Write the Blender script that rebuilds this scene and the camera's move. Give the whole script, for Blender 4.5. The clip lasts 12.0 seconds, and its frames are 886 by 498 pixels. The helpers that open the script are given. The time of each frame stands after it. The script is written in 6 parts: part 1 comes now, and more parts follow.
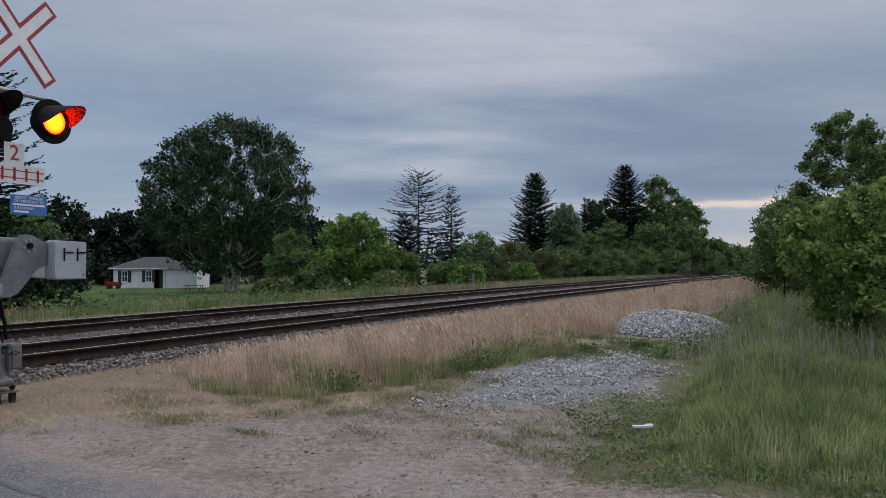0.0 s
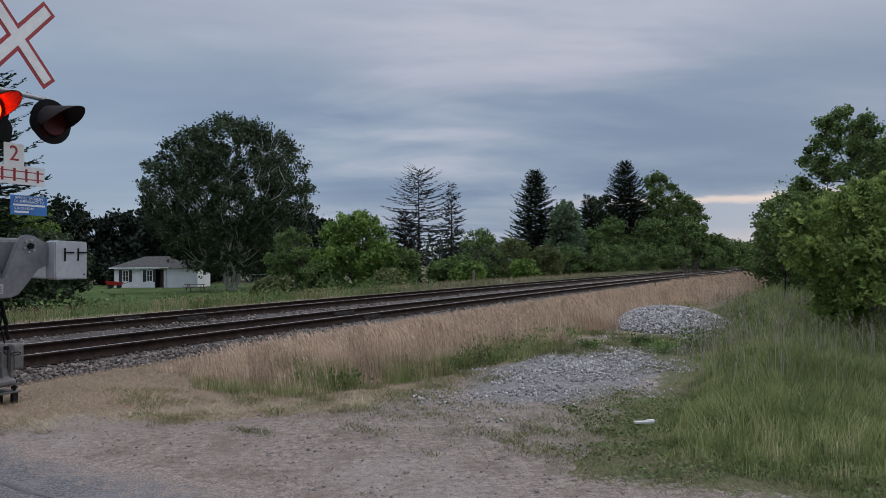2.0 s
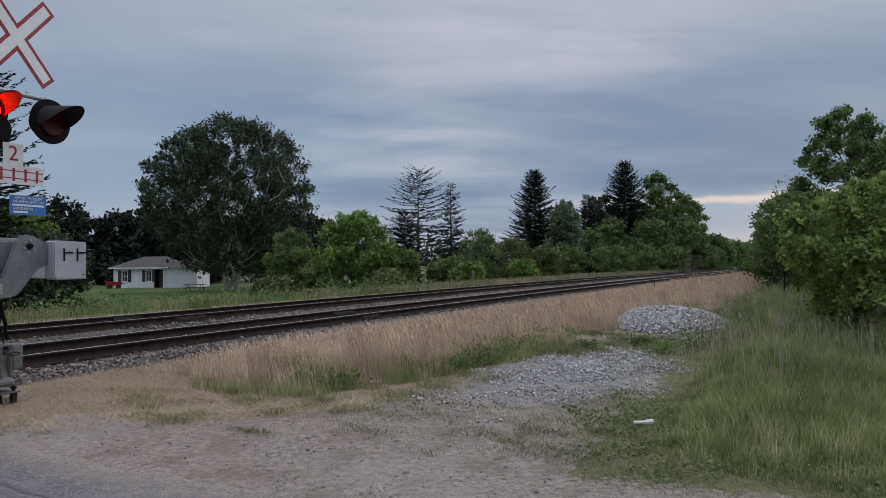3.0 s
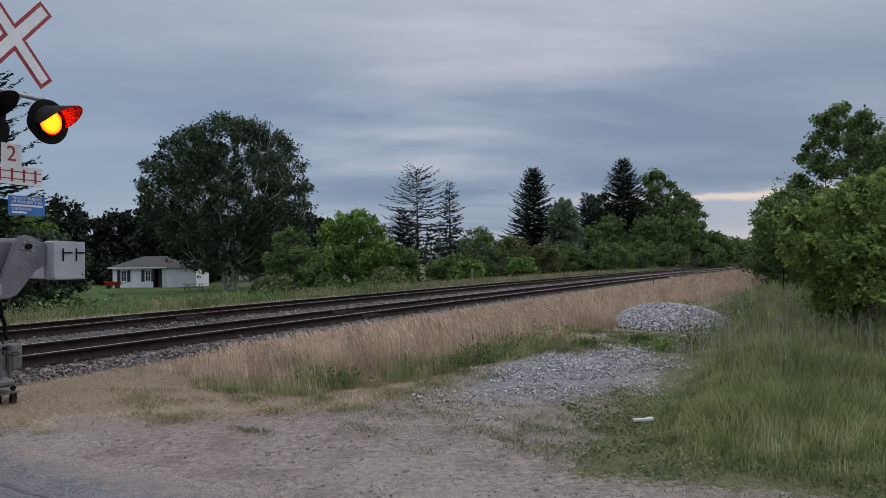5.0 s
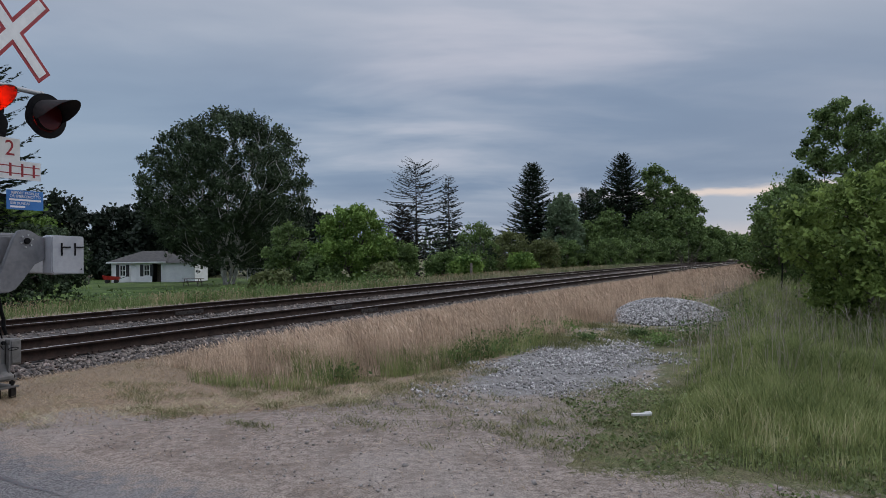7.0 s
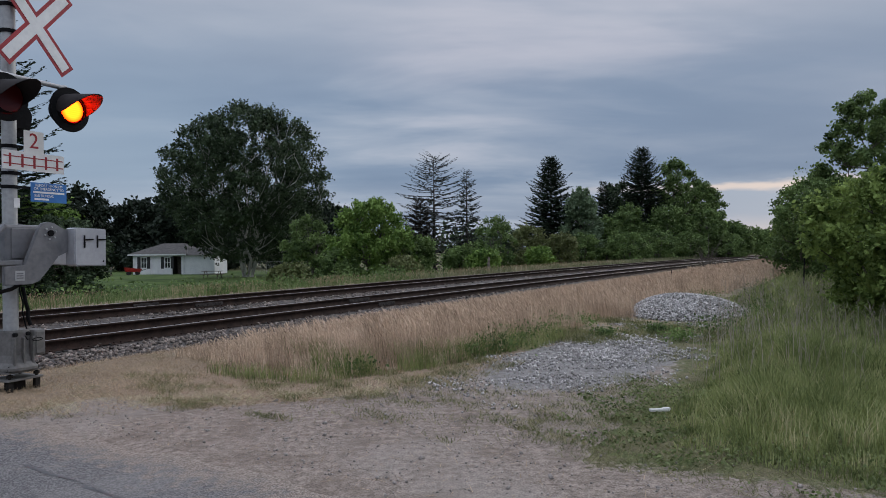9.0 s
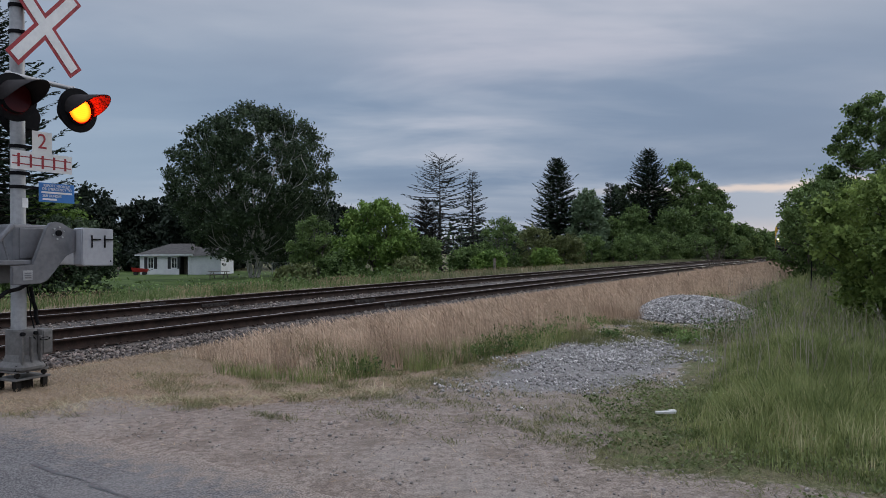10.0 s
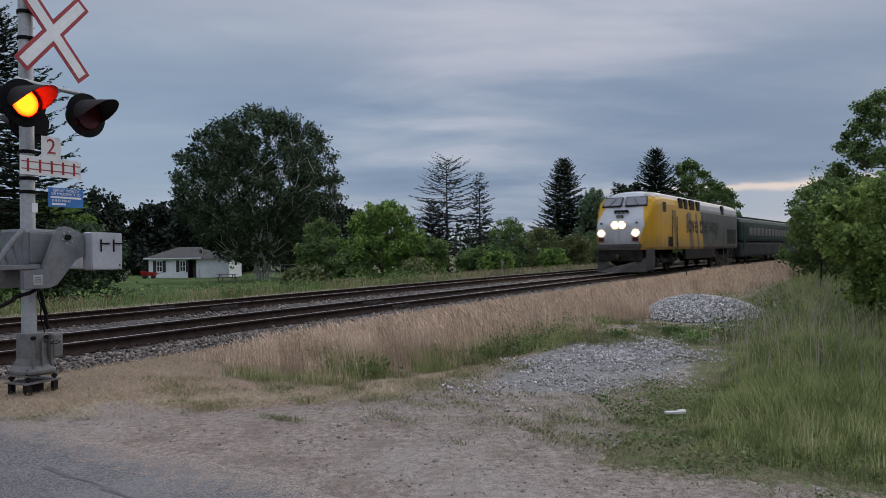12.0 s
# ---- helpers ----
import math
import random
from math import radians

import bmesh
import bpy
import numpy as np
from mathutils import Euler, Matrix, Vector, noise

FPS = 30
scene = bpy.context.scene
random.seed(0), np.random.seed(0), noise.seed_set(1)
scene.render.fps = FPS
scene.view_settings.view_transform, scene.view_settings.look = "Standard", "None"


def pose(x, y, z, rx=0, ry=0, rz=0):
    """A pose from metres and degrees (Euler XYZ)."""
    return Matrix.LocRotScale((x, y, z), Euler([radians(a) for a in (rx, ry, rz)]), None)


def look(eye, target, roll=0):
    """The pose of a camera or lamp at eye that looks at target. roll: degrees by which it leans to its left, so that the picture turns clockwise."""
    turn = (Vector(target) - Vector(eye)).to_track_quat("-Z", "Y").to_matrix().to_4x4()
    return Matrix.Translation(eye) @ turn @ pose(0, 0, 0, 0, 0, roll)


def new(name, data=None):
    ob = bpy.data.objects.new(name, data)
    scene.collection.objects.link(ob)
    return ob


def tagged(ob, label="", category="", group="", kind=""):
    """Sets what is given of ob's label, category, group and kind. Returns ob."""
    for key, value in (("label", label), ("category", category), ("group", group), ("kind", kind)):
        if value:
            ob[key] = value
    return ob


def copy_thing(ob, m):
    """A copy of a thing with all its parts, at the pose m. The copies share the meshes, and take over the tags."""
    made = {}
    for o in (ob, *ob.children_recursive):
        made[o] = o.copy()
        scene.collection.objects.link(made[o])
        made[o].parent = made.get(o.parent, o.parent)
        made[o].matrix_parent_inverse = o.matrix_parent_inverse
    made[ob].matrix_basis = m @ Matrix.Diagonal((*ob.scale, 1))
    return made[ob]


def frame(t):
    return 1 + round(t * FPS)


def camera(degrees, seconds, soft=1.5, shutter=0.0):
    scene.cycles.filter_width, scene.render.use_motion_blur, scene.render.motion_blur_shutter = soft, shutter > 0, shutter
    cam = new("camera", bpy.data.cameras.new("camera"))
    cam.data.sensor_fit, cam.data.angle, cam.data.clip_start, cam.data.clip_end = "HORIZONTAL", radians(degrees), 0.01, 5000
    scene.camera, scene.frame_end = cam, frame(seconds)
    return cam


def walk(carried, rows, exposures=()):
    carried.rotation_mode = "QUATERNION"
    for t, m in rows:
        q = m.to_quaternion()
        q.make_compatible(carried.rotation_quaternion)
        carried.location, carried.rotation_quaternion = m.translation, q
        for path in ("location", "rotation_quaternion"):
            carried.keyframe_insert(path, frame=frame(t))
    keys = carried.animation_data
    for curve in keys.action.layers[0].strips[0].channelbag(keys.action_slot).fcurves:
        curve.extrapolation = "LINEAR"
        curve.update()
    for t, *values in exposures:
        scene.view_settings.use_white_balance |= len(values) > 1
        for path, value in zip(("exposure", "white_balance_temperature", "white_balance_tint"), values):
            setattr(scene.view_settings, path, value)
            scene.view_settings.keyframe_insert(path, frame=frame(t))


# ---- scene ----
# ---- camera ----
EYE = (0.0, 0.0, 1.57)
FOV = 66.0
PATH = [  # seconds, yaw to the left, pitch, roll, in degrees
    (0.0, -2.42, 1.16, -0.15), (0.5, -2.32, 1.17, -0.25), (1.0, -2.31, 1.08, -0.50), (1.5, -2.31, 1.00, -0.48),
    (2.0, -2.38, 0.93, -0.57), (2.5, -2.46, 0.95, -0.59), (3.0, -2.43, 0.94, -0.57), (5.0, -2.50, 0.81, -0.82),
    (5.5, -2.50, 0.83, -0.83), (6.0, -2.50, 0.74, -0.81), (6.5, -2.58, 0.59, -0.79), (7.0, -2.58, 0.38, -0.77),
    (9.0, -1.10, -0.13, -0.52), (9.5, -0.75, -0.05, -0.47), (10.0, -0.61, -0.03, -0.33), (10.5, -0.46, -0.02, -0.22),
    (11.0, -0.38, 0.06, -0.29), (11.5, -0.38, 0.04, -0.48), (12.0, 0.0, 0.08, -0.80)]


def view(yaw, pitch, roll):
    a, b = radians(yaw), radians(pitch)
    ahead = Vector((-math.sin(a) * math.cos(b), math.cos(a) * math.cos(b), math.sin(b)))
    return look(EYE, Vector(EYE) + ahead * 50, roll)


cam = camera(FOV, 12.0, soft=0.6, shutter=0.25)
walk(cam, [(t, view(a, b, c)) for t, a, b, c in PATH], exposures=[(0.0, 0.32), (12.0, 0.32)])

# ---- light ----
SUN_ELEVATION, SUN_HEADING = 24.0, 40.0  # degrees; heading clockwise from +y
world = bpy.data.worlds.new("overcast_sky")
scene.world = world
world.use_nodes = True


class Nodes:
    """Short hand for building node trees."""

    def __init__(self, tree):
        self.tree = tree
        tree.nodes.clear()

    def add(self, kind, **links):
        n = self.tree.nodes.new(kind)
        for key, value in links.items():
            sock = n.inputs[int(key[1:])] if key[0] == "i" and key[1:].isdigit() else n.inputs[key.replace("_", " ")]
            self.put(sock, value)
        return n

    def put(self, sock, value):
        if isinstance(value, bpy.types.NodeSocket):
            self.tree.links.new(value, sock)
        elif isinstance(value, bpy.types.Node):
            self.tree.links.new(value.outputs[0], sock)
        else:
            sock.default_value = value

    def math(self, op, a, b=0.0, c=0.0, clamp=False):
        n = self.add("ShaderNodeMath", i0=a, i1=b, i2=c)
        n.operation, n.use_clamp = op, clamp
        return n.outputs[0]

    def mix(self, f, a, b, blend="MIX"):
        n = self.add("ShaderNodeMix")
        n.data_type, n.blend_type = "RGBA", blend
        self.put(n.inputs[0], f), self.put(n.inputs[6], a), self.put(n.inputs[7], b)
        return n.outputs[2]

    def ramp(self, f, stops):
        n = self.add("ShaderNodeValToRGB", i0=f)
        el = n.color_ramp.elements
        while len(el) < len(stops):
            el.new(0.5)
        for e, (at, c) in zip(el, stops):
            e.position, e.color = at, (c[0], c[1], c[2], 1) if hasattr(c, "__len__") else (c, c, c, 1)
        return n.outputs[0]

    def noise(self, vec, scale, detail=4.0, rough=0.55, distort=0.0):
        return self.add("ShaderNodeTexNoise", Vector=vec, Scale=scale, Detail=detail, Roughness=rough, Distortion=distort).outputs[0]

    def smooth(self, f, lo, hi):
        n = self.add("ShaderNodeMapRange", i0=f, i1=lo, i2=hi)
        n.interpolation_type = "SMOOTHSTEP"
        return n.outputs[0]


def build_sky():
    n = Nodes(world.node_tree)
    co = n.add("ShaderNodeTexCoord").outputs["Generated"]
    xyz = n.add("ShaderNodeSeparateXYZ", i0=co)
    x, y, z = xyz.outputs
    up = n.math("MAXIMUM", z, 0.0)
    # cloud layer seen from below: long bands lying across the view, finer towards the horizon
    flat = n.math("ADD", up, 0.10)
    u, v = n.math("DIVIDE", x, flat), n.math("DIVIDE", y, flat)
    plane = n.add("ShaderNodeCombineXYZ", i0=n.math("MULTIPLY", u, 0.60), i1=v, i2=0.0)
    big = n.noise(plane, 0.34, 4.0, 0.5, 0.5)
    fine = n.noise(plane, 1.1, 5.0, 0.55, 0.3)
    cloud = n.math("ADD", n.math("MULTIPLY", big, 0.72), n.math("MULTIPLY", fine, 0.28))
    tone = n.ramp(n.smooth(cloud, 0.37, 0.64), [(0.0, (0.138, 0.205, 0.325)), (0.45, (0.205, 0.277, 0.400)), (0.75, (0.335, 0.392, 0.498)), (1.0, (0.520, 0.540, 0.625))])
    # a brighter sheet of cloud high up, and a clearer blue-grey gap under it
    lift = n.smooth(z, 0.17, 0.36)
    tone = n.mix(lift, tone, n.mix(0.58, tone, (0.470, 0.500, 0.575, 1)))
    # a pale mauve bank of cloud high over the line
    bank = n.math("MULTIPLY", n.math("MULTIPLY", n.smooth(x, -0.22, 0.08), n.smooth(x, 0.55, 0.28)), n.smooth(n.math("ADD", z, n.math("MULTIPLY", n.math("SUBTRACT", fine, 0.5), 0.10)), 0.20, 0.29))
    tone = n.mix(n.math("MULTIPLY", bank, n.math("MULTIPLY", n.smooth(fine, 0.30, 0.62), 0.55)), tone, (0.60, 0.585, 0.66, 1))
    # a paler blue break low on the other side
    clear_side = n.math("MULTIPLY", n.smooth(x, 0.08, -0.50), n.smooth(z, 0.36, 0.12))
    tone = n.mix(n.math("MULTIPLY", clear_side, 0.75), tone, (0.315, 0.405, 0.520, 1))
    # evening light low over the track's far end: one warm streak, pale blue under it, a pink haze at the horizon
    side = n.smooth(n.math("ADD", n.math("MULTIPLY", x, 0.62), n.math("MULTIPLY", y, 0.78)), 0.86, 0.99)
    wave = n.noise(n.add("ShaderNodeCombineXYZ", i0=n.math("MULTIPLY", x, 9.0), i1=n.math("MULTIPLY", y, 9.0), i2=n.math("MULTIPLY", z, 40.0)), 1.0, 4.0, 0.6)
    zw = n.math("ADD", z, n.math("MULTIPLY", n.math("SUBTRACT", wave, 0.5), 0.022))
    low = n.smooth(zw, 0.100, 0.070)
    tone = n.mix(n.math("MULTIPLY", low, n.math("ADD", n.math("MULTIPLY", side, 0.50), 0.32)), tone, (0.400, 0.450, 0.545, 1))
    streak = n.math("MULTIPLY", n.smooth(zw, 0.070, 0.077), n.smooth(zw, 0.086, 0.079))
    tone = n.mix(n.math("MULTIPLY", streak, n.math("MULTIPLY", side, 0.85)), tone, (0.80, 0.66, 0.585, 1))
    pink = n.smooth(zw, 0.045, 0.010)
    tone = n.mix(n.math("MULTIPLY", pink, n.math("MULTIPLY", side, 0.55)), tone, (0.74, 0.62, 0.58, 1))
    # heavier cloud over that side
    heavy = n.math("MULTIPLY", n.math("MULTIPLY", n.smooth(x, -0.05, 0.45), n.smooth(z, 0.085, 0.13)), n.smooth(z, 0.31, 0.18))
    tone = n.mix(n.math("MULTIPLY", heavy, 0.70), tone, (0.190, 0.255, 0.370, 1))
    # an overcast sky is about three times as bright overhead as at the horizon
    crest = n.math("ADD", 0.42, n.math("MULTIPLY", n.smooth(z, 0.32, 0.80), 0.78))
    tone = n.mix(1.0, tone, n.add("ShaderNodeCombineXYZ", i0=crest, i1=crest, i2=crest).outputs[0], "MULTIPLY")
    sky = n.add("ShaderNodeTexSky")
    sky.sky_type, sky.sun_disc, sky.air_density, sky.dust_density = "NISHITA", False, 1.2, 0.6
    sky.sun_elevation, sky.sun_rotation = radians(SUN_ELEVATION), radians(SUN_HEADING)
    clear = n.add("ShaderNodeBackground", Color=sky.outputs[0], Strength=0.05)
    cover = n.add("ShaderNodeBackground", Color=tone, Strength=2.0)
    out = n.add("ShaderNodeOutputWorld")
    n.put(out.inputs[0], n.add("ShaderNodeMixShader", i0=0.95, i1=clear, i2=cover))


build_sky()
sun = new("sun", bpy.data.lights.new("sun", "SUN"))
sun.data.energy, sun.data.angle, sun.data.color = 0.9, radians(40), (1.0, 0.95, 0.88)
sun.matrix_world = look((0, 0, 60), Vector((0, 0, 60)) - Vector((
    math.sin(radians(SUN_HEADING)) * math.cos(radians(SUN_ELEVATION)),
    math.cos(radians(SUN_HEADING)) * math.cos(radians(SUN_ELEVATION)), math.sin(radians(SUN_ELEVATION)))))


# ---- materials ----
def surface(name, dark, light, scale=8.0, rough=0.7, bump=0.25, metal=0.0, fine=6.0, stain=None, stain_at=(0.55, 0.75), spec=0.5, space="Object", vary=0.0, island=False):
    """Two scales of noise between two colours, optional stains, relief, and a shift from piece to piece."""
    m = bpy.data.materials.new(name)
    m.use_nodes = True
    n = Nodes(m.node_tree)
    co = n.add("ShaderNodeTexCoord").outputs[space]
    a, b = n.noise(co, scale, 5.0), n.noise(co, scale * fine, 4.0)
    f = n.math("ADD", n.math("MULTIPLY", a, 0.6), n.math("MULTIPLY", b, 0.4))
    col = n.mix(n.smooth(f, 0.34, 0.66), (*dark, 1), (*light, 1))
    if stain:
        col = n.mix(n.smooth(n.noise(co, scale * 0.37, 6.0, 0.65), *stain_at), col, (*stain, 1))
    if vary:
        r = n.add("ShaderNodeNewGeometry").outputs["Random Per Island"] if island else n.add("ShaderNodeObjectInfo").outputs["Random"]
        hsv = n.add("ShaderNodeHueSaturation", Value=n.math("ADD", n.math("MULTIPLY", r, 2 * vary), 1 - vary), Color=col)
        col = hsv.outputs[0]
    p = n.add("ShaderNodeBsdfPrincipled", Base_Color=col, Metallic=metal)
    n.put(p.inputs["Roughness"], n.math("ADD", n.math("MULTIPLY", b, 0.25), rough - 0.12, clamp=True))
    n.put(p.inputs["Specular IOR Level"], spec)
    if bump:
        n.put(p.inputs["Normal"], n.add("ShaderNodeBump", Strength=bump, Distance=0.02, Height=f))
    n.put(n.add("ShaderNodeOutputMaterial").inputs[0], p)
    return m


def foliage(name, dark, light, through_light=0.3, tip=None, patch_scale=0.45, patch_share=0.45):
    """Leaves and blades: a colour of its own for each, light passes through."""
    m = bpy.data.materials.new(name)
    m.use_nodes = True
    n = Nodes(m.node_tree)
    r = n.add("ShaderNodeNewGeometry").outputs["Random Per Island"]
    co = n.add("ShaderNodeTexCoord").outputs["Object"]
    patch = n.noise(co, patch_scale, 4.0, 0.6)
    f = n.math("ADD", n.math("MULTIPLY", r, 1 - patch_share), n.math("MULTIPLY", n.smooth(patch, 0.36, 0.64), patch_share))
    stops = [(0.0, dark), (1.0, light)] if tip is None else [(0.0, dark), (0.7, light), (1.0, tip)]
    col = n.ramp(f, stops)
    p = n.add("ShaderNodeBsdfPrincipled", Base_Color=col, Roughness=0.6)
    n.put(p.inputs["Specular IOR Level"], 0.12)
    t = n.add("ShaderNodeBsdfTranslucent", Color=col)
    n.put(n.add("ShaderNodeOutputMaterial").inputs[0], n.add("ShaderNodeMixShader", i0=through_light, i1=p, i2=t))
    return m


def glow(name, colour, strength):
    m = bpy.data.materials.new(name)
    m.use_nodes = True
    n = Nodes(m.node_tree)
    n.put(n.add("ShaderNodeOutputMaterial").inputs[0], n.add("ShaderNodeEmission", Color=(*colour, 1), Strength=strength))
    return m


def glass(name, tint, rough=0.08, spec=0.8):
    m = bpy.data.materials.new(name)
    m.use_nodes = True
    n = Nodes(m.node_tree)
    p = n.add("ShaderNodeBsdfPrincipled", Base_Color=(*tint, 1), Roughness=rough)
    n.put(p.inputs["Specular IOR Level"], spec)
    n.put(n.add("ShaderNodeOutputMaterial").inputs[0], p)
    return m


M = {}


def asphalt():
    """Worn asphalt: fine pale and dark aggregate, dusty towards its broken edge."""
    m = bpy.data.materials.new("asphalt")
    m.use_nodes = True
    n = Nodes(m.node_tree)
    co = n.add("ShaderNodeTexCoord").outputs["Object"]
    big, mid, grit = n.noise(co, 0.8, 4.0), n.noise(co, 9.0, 5.0, 0.65), n.noise(co, 75.0, 3.0, 0.65)
    col = n.mix(n.smooth(grit, 0.38, 0.62), (0.056, 0.054, 0.056, 1), (0.182, 0.176, 0.173, 1))
    col = n.mix(n.math("MULTIPLY", n.smooth(mid, 0.5, 0.7), 0.4), col, (0.075, 0.073, 0.075, 1))
    col = n.mix(n.math("MULTIPLY", n.smooth(big, 0.45, 0.65), 0.35), col, (0.200, 0.190, 0.182, 1))
    at = n.add("ShaderNodeAttribute")
    at.attribute_name = "dust"
    dust = n.smooth(n.math("ADD", at.outputs["Fac"], n.math("MULTIPLY", n.math("SUBTRACT", mid, 0.5), 1.4)), 0.35, 0.85)
    col = n.mix(dust, col, n.mix(n.smooth(grit, 0.4, 0.6), (0.118, 0.096, 0.080, 1), (0.290, 0.246, 0.210, 1)))
    p = n.add("ShaderNodeBsdfPrincipled", Base_Color=col, Roughness=0.92)
    n.put(p.inputs["Specular IOR Level"], 0.2)
    n.put(p.inputs["Normal"], n.add("ShaderNodeBump", Strength=0.6, Distance=0.006, Height=grit))
    n.put(n.add("ShaderNodeOutputMaterial").inputs[0], p)
    return m


M["asphalt"] = asphalt()
M["tar"] = surface("tar", (0.045, 0.045, 0.047), (0.09, 0.09, 0.09), 6.0, 0.6, 0.2)
M["stone"] = surface("ballast_stone", (0.054, 0.042, 0.035), (0.228, 0.190, 0.163), 9.0, 0.85, 0.3, vary=0.75, island=True)
M["stone_pale"] = surface("limestone_gravel", (0.17, 0.160, 0.150), (0.47, 0.450, 0.430), 9.0, 0.9, 0.3, vary=0.58, island=True)
M["stone_dirt"] = surface("road_pebble", (0.17, 0.150, 0.135), (0.31, 0.28, 0.255), 9.0, 0.95, 0.2, vary=0.22, island=True)
M["bed"] = surface("ballast_bed", (0.020, 0.016, 0.014), (0.075, 0.063, 0.056), 9.0, 0.95, 0.8, fine=4)
M["rail_side"] = surface("rusty_rail", (0.016, 0.010, 0.008), (0.042, 0.026, 0.019), 6.0, 0.85, 0.3, spec=0.2)
M["rail_top"] = surface("polished_rail_head", (0.34, 0.31, 0.29), (0.50, 0.46, 0.43), 3.0, 0.4, 0.05, metal=0.9)
M["tie"] = surface("creosoted_timber", (0.022, 0.016, 0.013), (0.07, 0.055, 0.045), 5.0, 0.9, 0.6, vary=0.35)
M["bark"] = surface("bark", (0.05, 0.042, 0.035), (0.15, 0.13, 0.11), 5.0, 0.95, 0.8)
M["bark_dark"] = surface("dark_conifer_bark", (0.018, 0.015, 0.013), (0.060, 0.050, 0.044), 5.0, 0.95, 0.8)
M["bark_pale"] = surface("pale_birch_bark", (0.24, 0.235, 0.22), (0.58, 0.56, 0.53), 2.5, 0.9, 0.5)
M["leaf_dark"] = foliage("dark_leaves", (0.0106, 0.0198, 0.0099), (0.097, 0.135, 0.072), 0.14, patch_scale=0.6, patch_share=0.5)
M["leaf_mid"] = foliage("mid_green_leaves", (0.027, 0.052, 0.017), (0.205, 0.29, 0.1), 0.27, patch_scale=0.9, patch_share=0.55)
M["leaf_bright"] = foliage("bright_green_leaves", (0.036, 0.08, 0.016), (0.255, 0.375, 0.095), 0.24, patch_scale=0.9, patch_share=0.55)
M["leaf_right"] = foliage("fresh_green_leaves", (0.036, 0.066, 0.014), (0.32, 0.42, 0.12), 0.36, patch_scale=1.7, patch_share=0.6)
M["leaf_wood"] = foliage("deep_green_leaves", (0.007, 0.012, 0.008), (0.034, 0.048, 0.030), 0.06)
M["leaf_pale"] = foliage("pale_yellow_green_leaves", (0.070, 0.085, 0.032), (0.215, 0.235, 0.100), 0.22)
M["leaf_poplar"] = foliage("grey_green_leaves", (0.085, 0.125, 0.070), (0.210, 0.285, 0.165), 0.3)
M["needle"] = foliage("spruce_needles", (0.009, 0.018, 0.010), (0.032, 0.050, 0.028), 0.08)
M["needle_grey"] = foliage("thin_grey_spruce_needles", (0.016, 0.022, 0.020), (0.050, 0.060, 0.050), 0.08)
M["blade_verge"] = foliage("verge_grass_blades", (0.050, 0.070, 0.028), (0.215, 0.225, 0.125), 0.22, (0.42, 0.37, 0.27))
M["clippings"] = foliage("grass_clippings", (0.27, 0.24, 0.14), (0.62, 0.56, 0.38), 0.3)
M["needle_brown"] = foliage("dead_brown_needles", (0.018, 0.016, 0.014), (0.050, 0.042, 0.036), 0.08)
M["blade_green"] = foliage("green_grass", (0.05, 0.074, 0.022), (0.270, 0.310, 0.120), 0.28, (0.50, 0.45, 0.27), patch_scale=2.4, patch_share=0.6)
M["seed_haze"] = foliage("grey_pink_seed_heads", (0.20, 0.165, 0.140), (0.42, 0.37, 0.31), 0.25)
M["blade_dry"] = foliage("dry_grass", (0.195, 0.140, 0.098), (0.66, 0.51, 0.38), 0.30, (0.84, 0.70, 0.55), patch_scale=1.8, patch_share=0.5)
M["blade_straw"] = foliage("mown_straw", (0.15, 0.105, 0.062), (0.58, 0.44, 0.30), 0.2)
M["blade_tuft"] = foliage("mown_green_tufts", (0.060, 0.072, 0.028), (0.210, 0.215, 0.095), 0.22, (0.36, 0.32, 0.19), patch_scale=4.0, patch_share=0.5)
M["blade_weed"] = foliage("low_weeds", (0.044, 0.068, 0.022), (0.240, 0.285, 0.120), 0.24)
M["blade_meadow"] = foliage("meadow_grass", (0.040, 0.074, 0.018), (0.165, 0.225, 0.085), 0.22, (0.38, 0.35, 0.22), patch_scale=0.9, patch_share=0.6)
M["galvanised"] = surface("galvanised_steel", (0.30, 0.305, 0.31), (0.42, 0.425, 0.43), 4.0, 0.5, 0.08, metal=0.3, stain=(0.22, 0.20, 0.18), stain_at=(0.58, 0.8))
M["cast_grey"] = surface("grey_cast_aluminium", (0.115, 0.117, 0.125), (0.19, 0.19, 0.20), 3.0, 0.55, 0.12, metal=0.25, stain=(0.11, 0.105, 0.10), stain_at=(0.6, 0.8))
M["cast_base"] = surface("weathered_grey_casting", (0.090, 0.086, 0.082), (0.170, 0.163, 0.156), 4.0, 0.7, 0.2, stain=(0.055, 0.040, 0.030), stain_at=(0.5, 0.72))
M["cast_pale"] = surface("pale_grey_painted_iron", (0.30, 0.31, 0.335), (0.38, 0.39, 0.415), 3.0, 0.5, 0.08, stain=(0.22, 0.21, 0.20), stain_at=(0.62, 0.8))
M["black"] = surface("black_painted_metal", (0.005, 0.005, 0.006), (0.012, 0.012, 0.013), 5.0, 0.75, 0.1, spec=0.08)
M["hood"] = surface("hood_metal", (0.024, 0.021, 0.021), (0.038, 0.033, 0.033), 5.0, 0.75, 0.05, spec=0.10)
M["sign_white"] = surface("white_reflective_sheet", (0.66, 0.66, 0.66), (0.78, 0.78, 0.77), 3.0, 0.45, 0.03, stain=(0.52, 0.51, 0.49), stain_at=(0.6, 0.85))
M["sign_red"] = surface("red_reflective_sheet", (0.25, 0.009, 0.017), (0.35, 0.019, 0.029), 3.0, 0.45, 0.03)
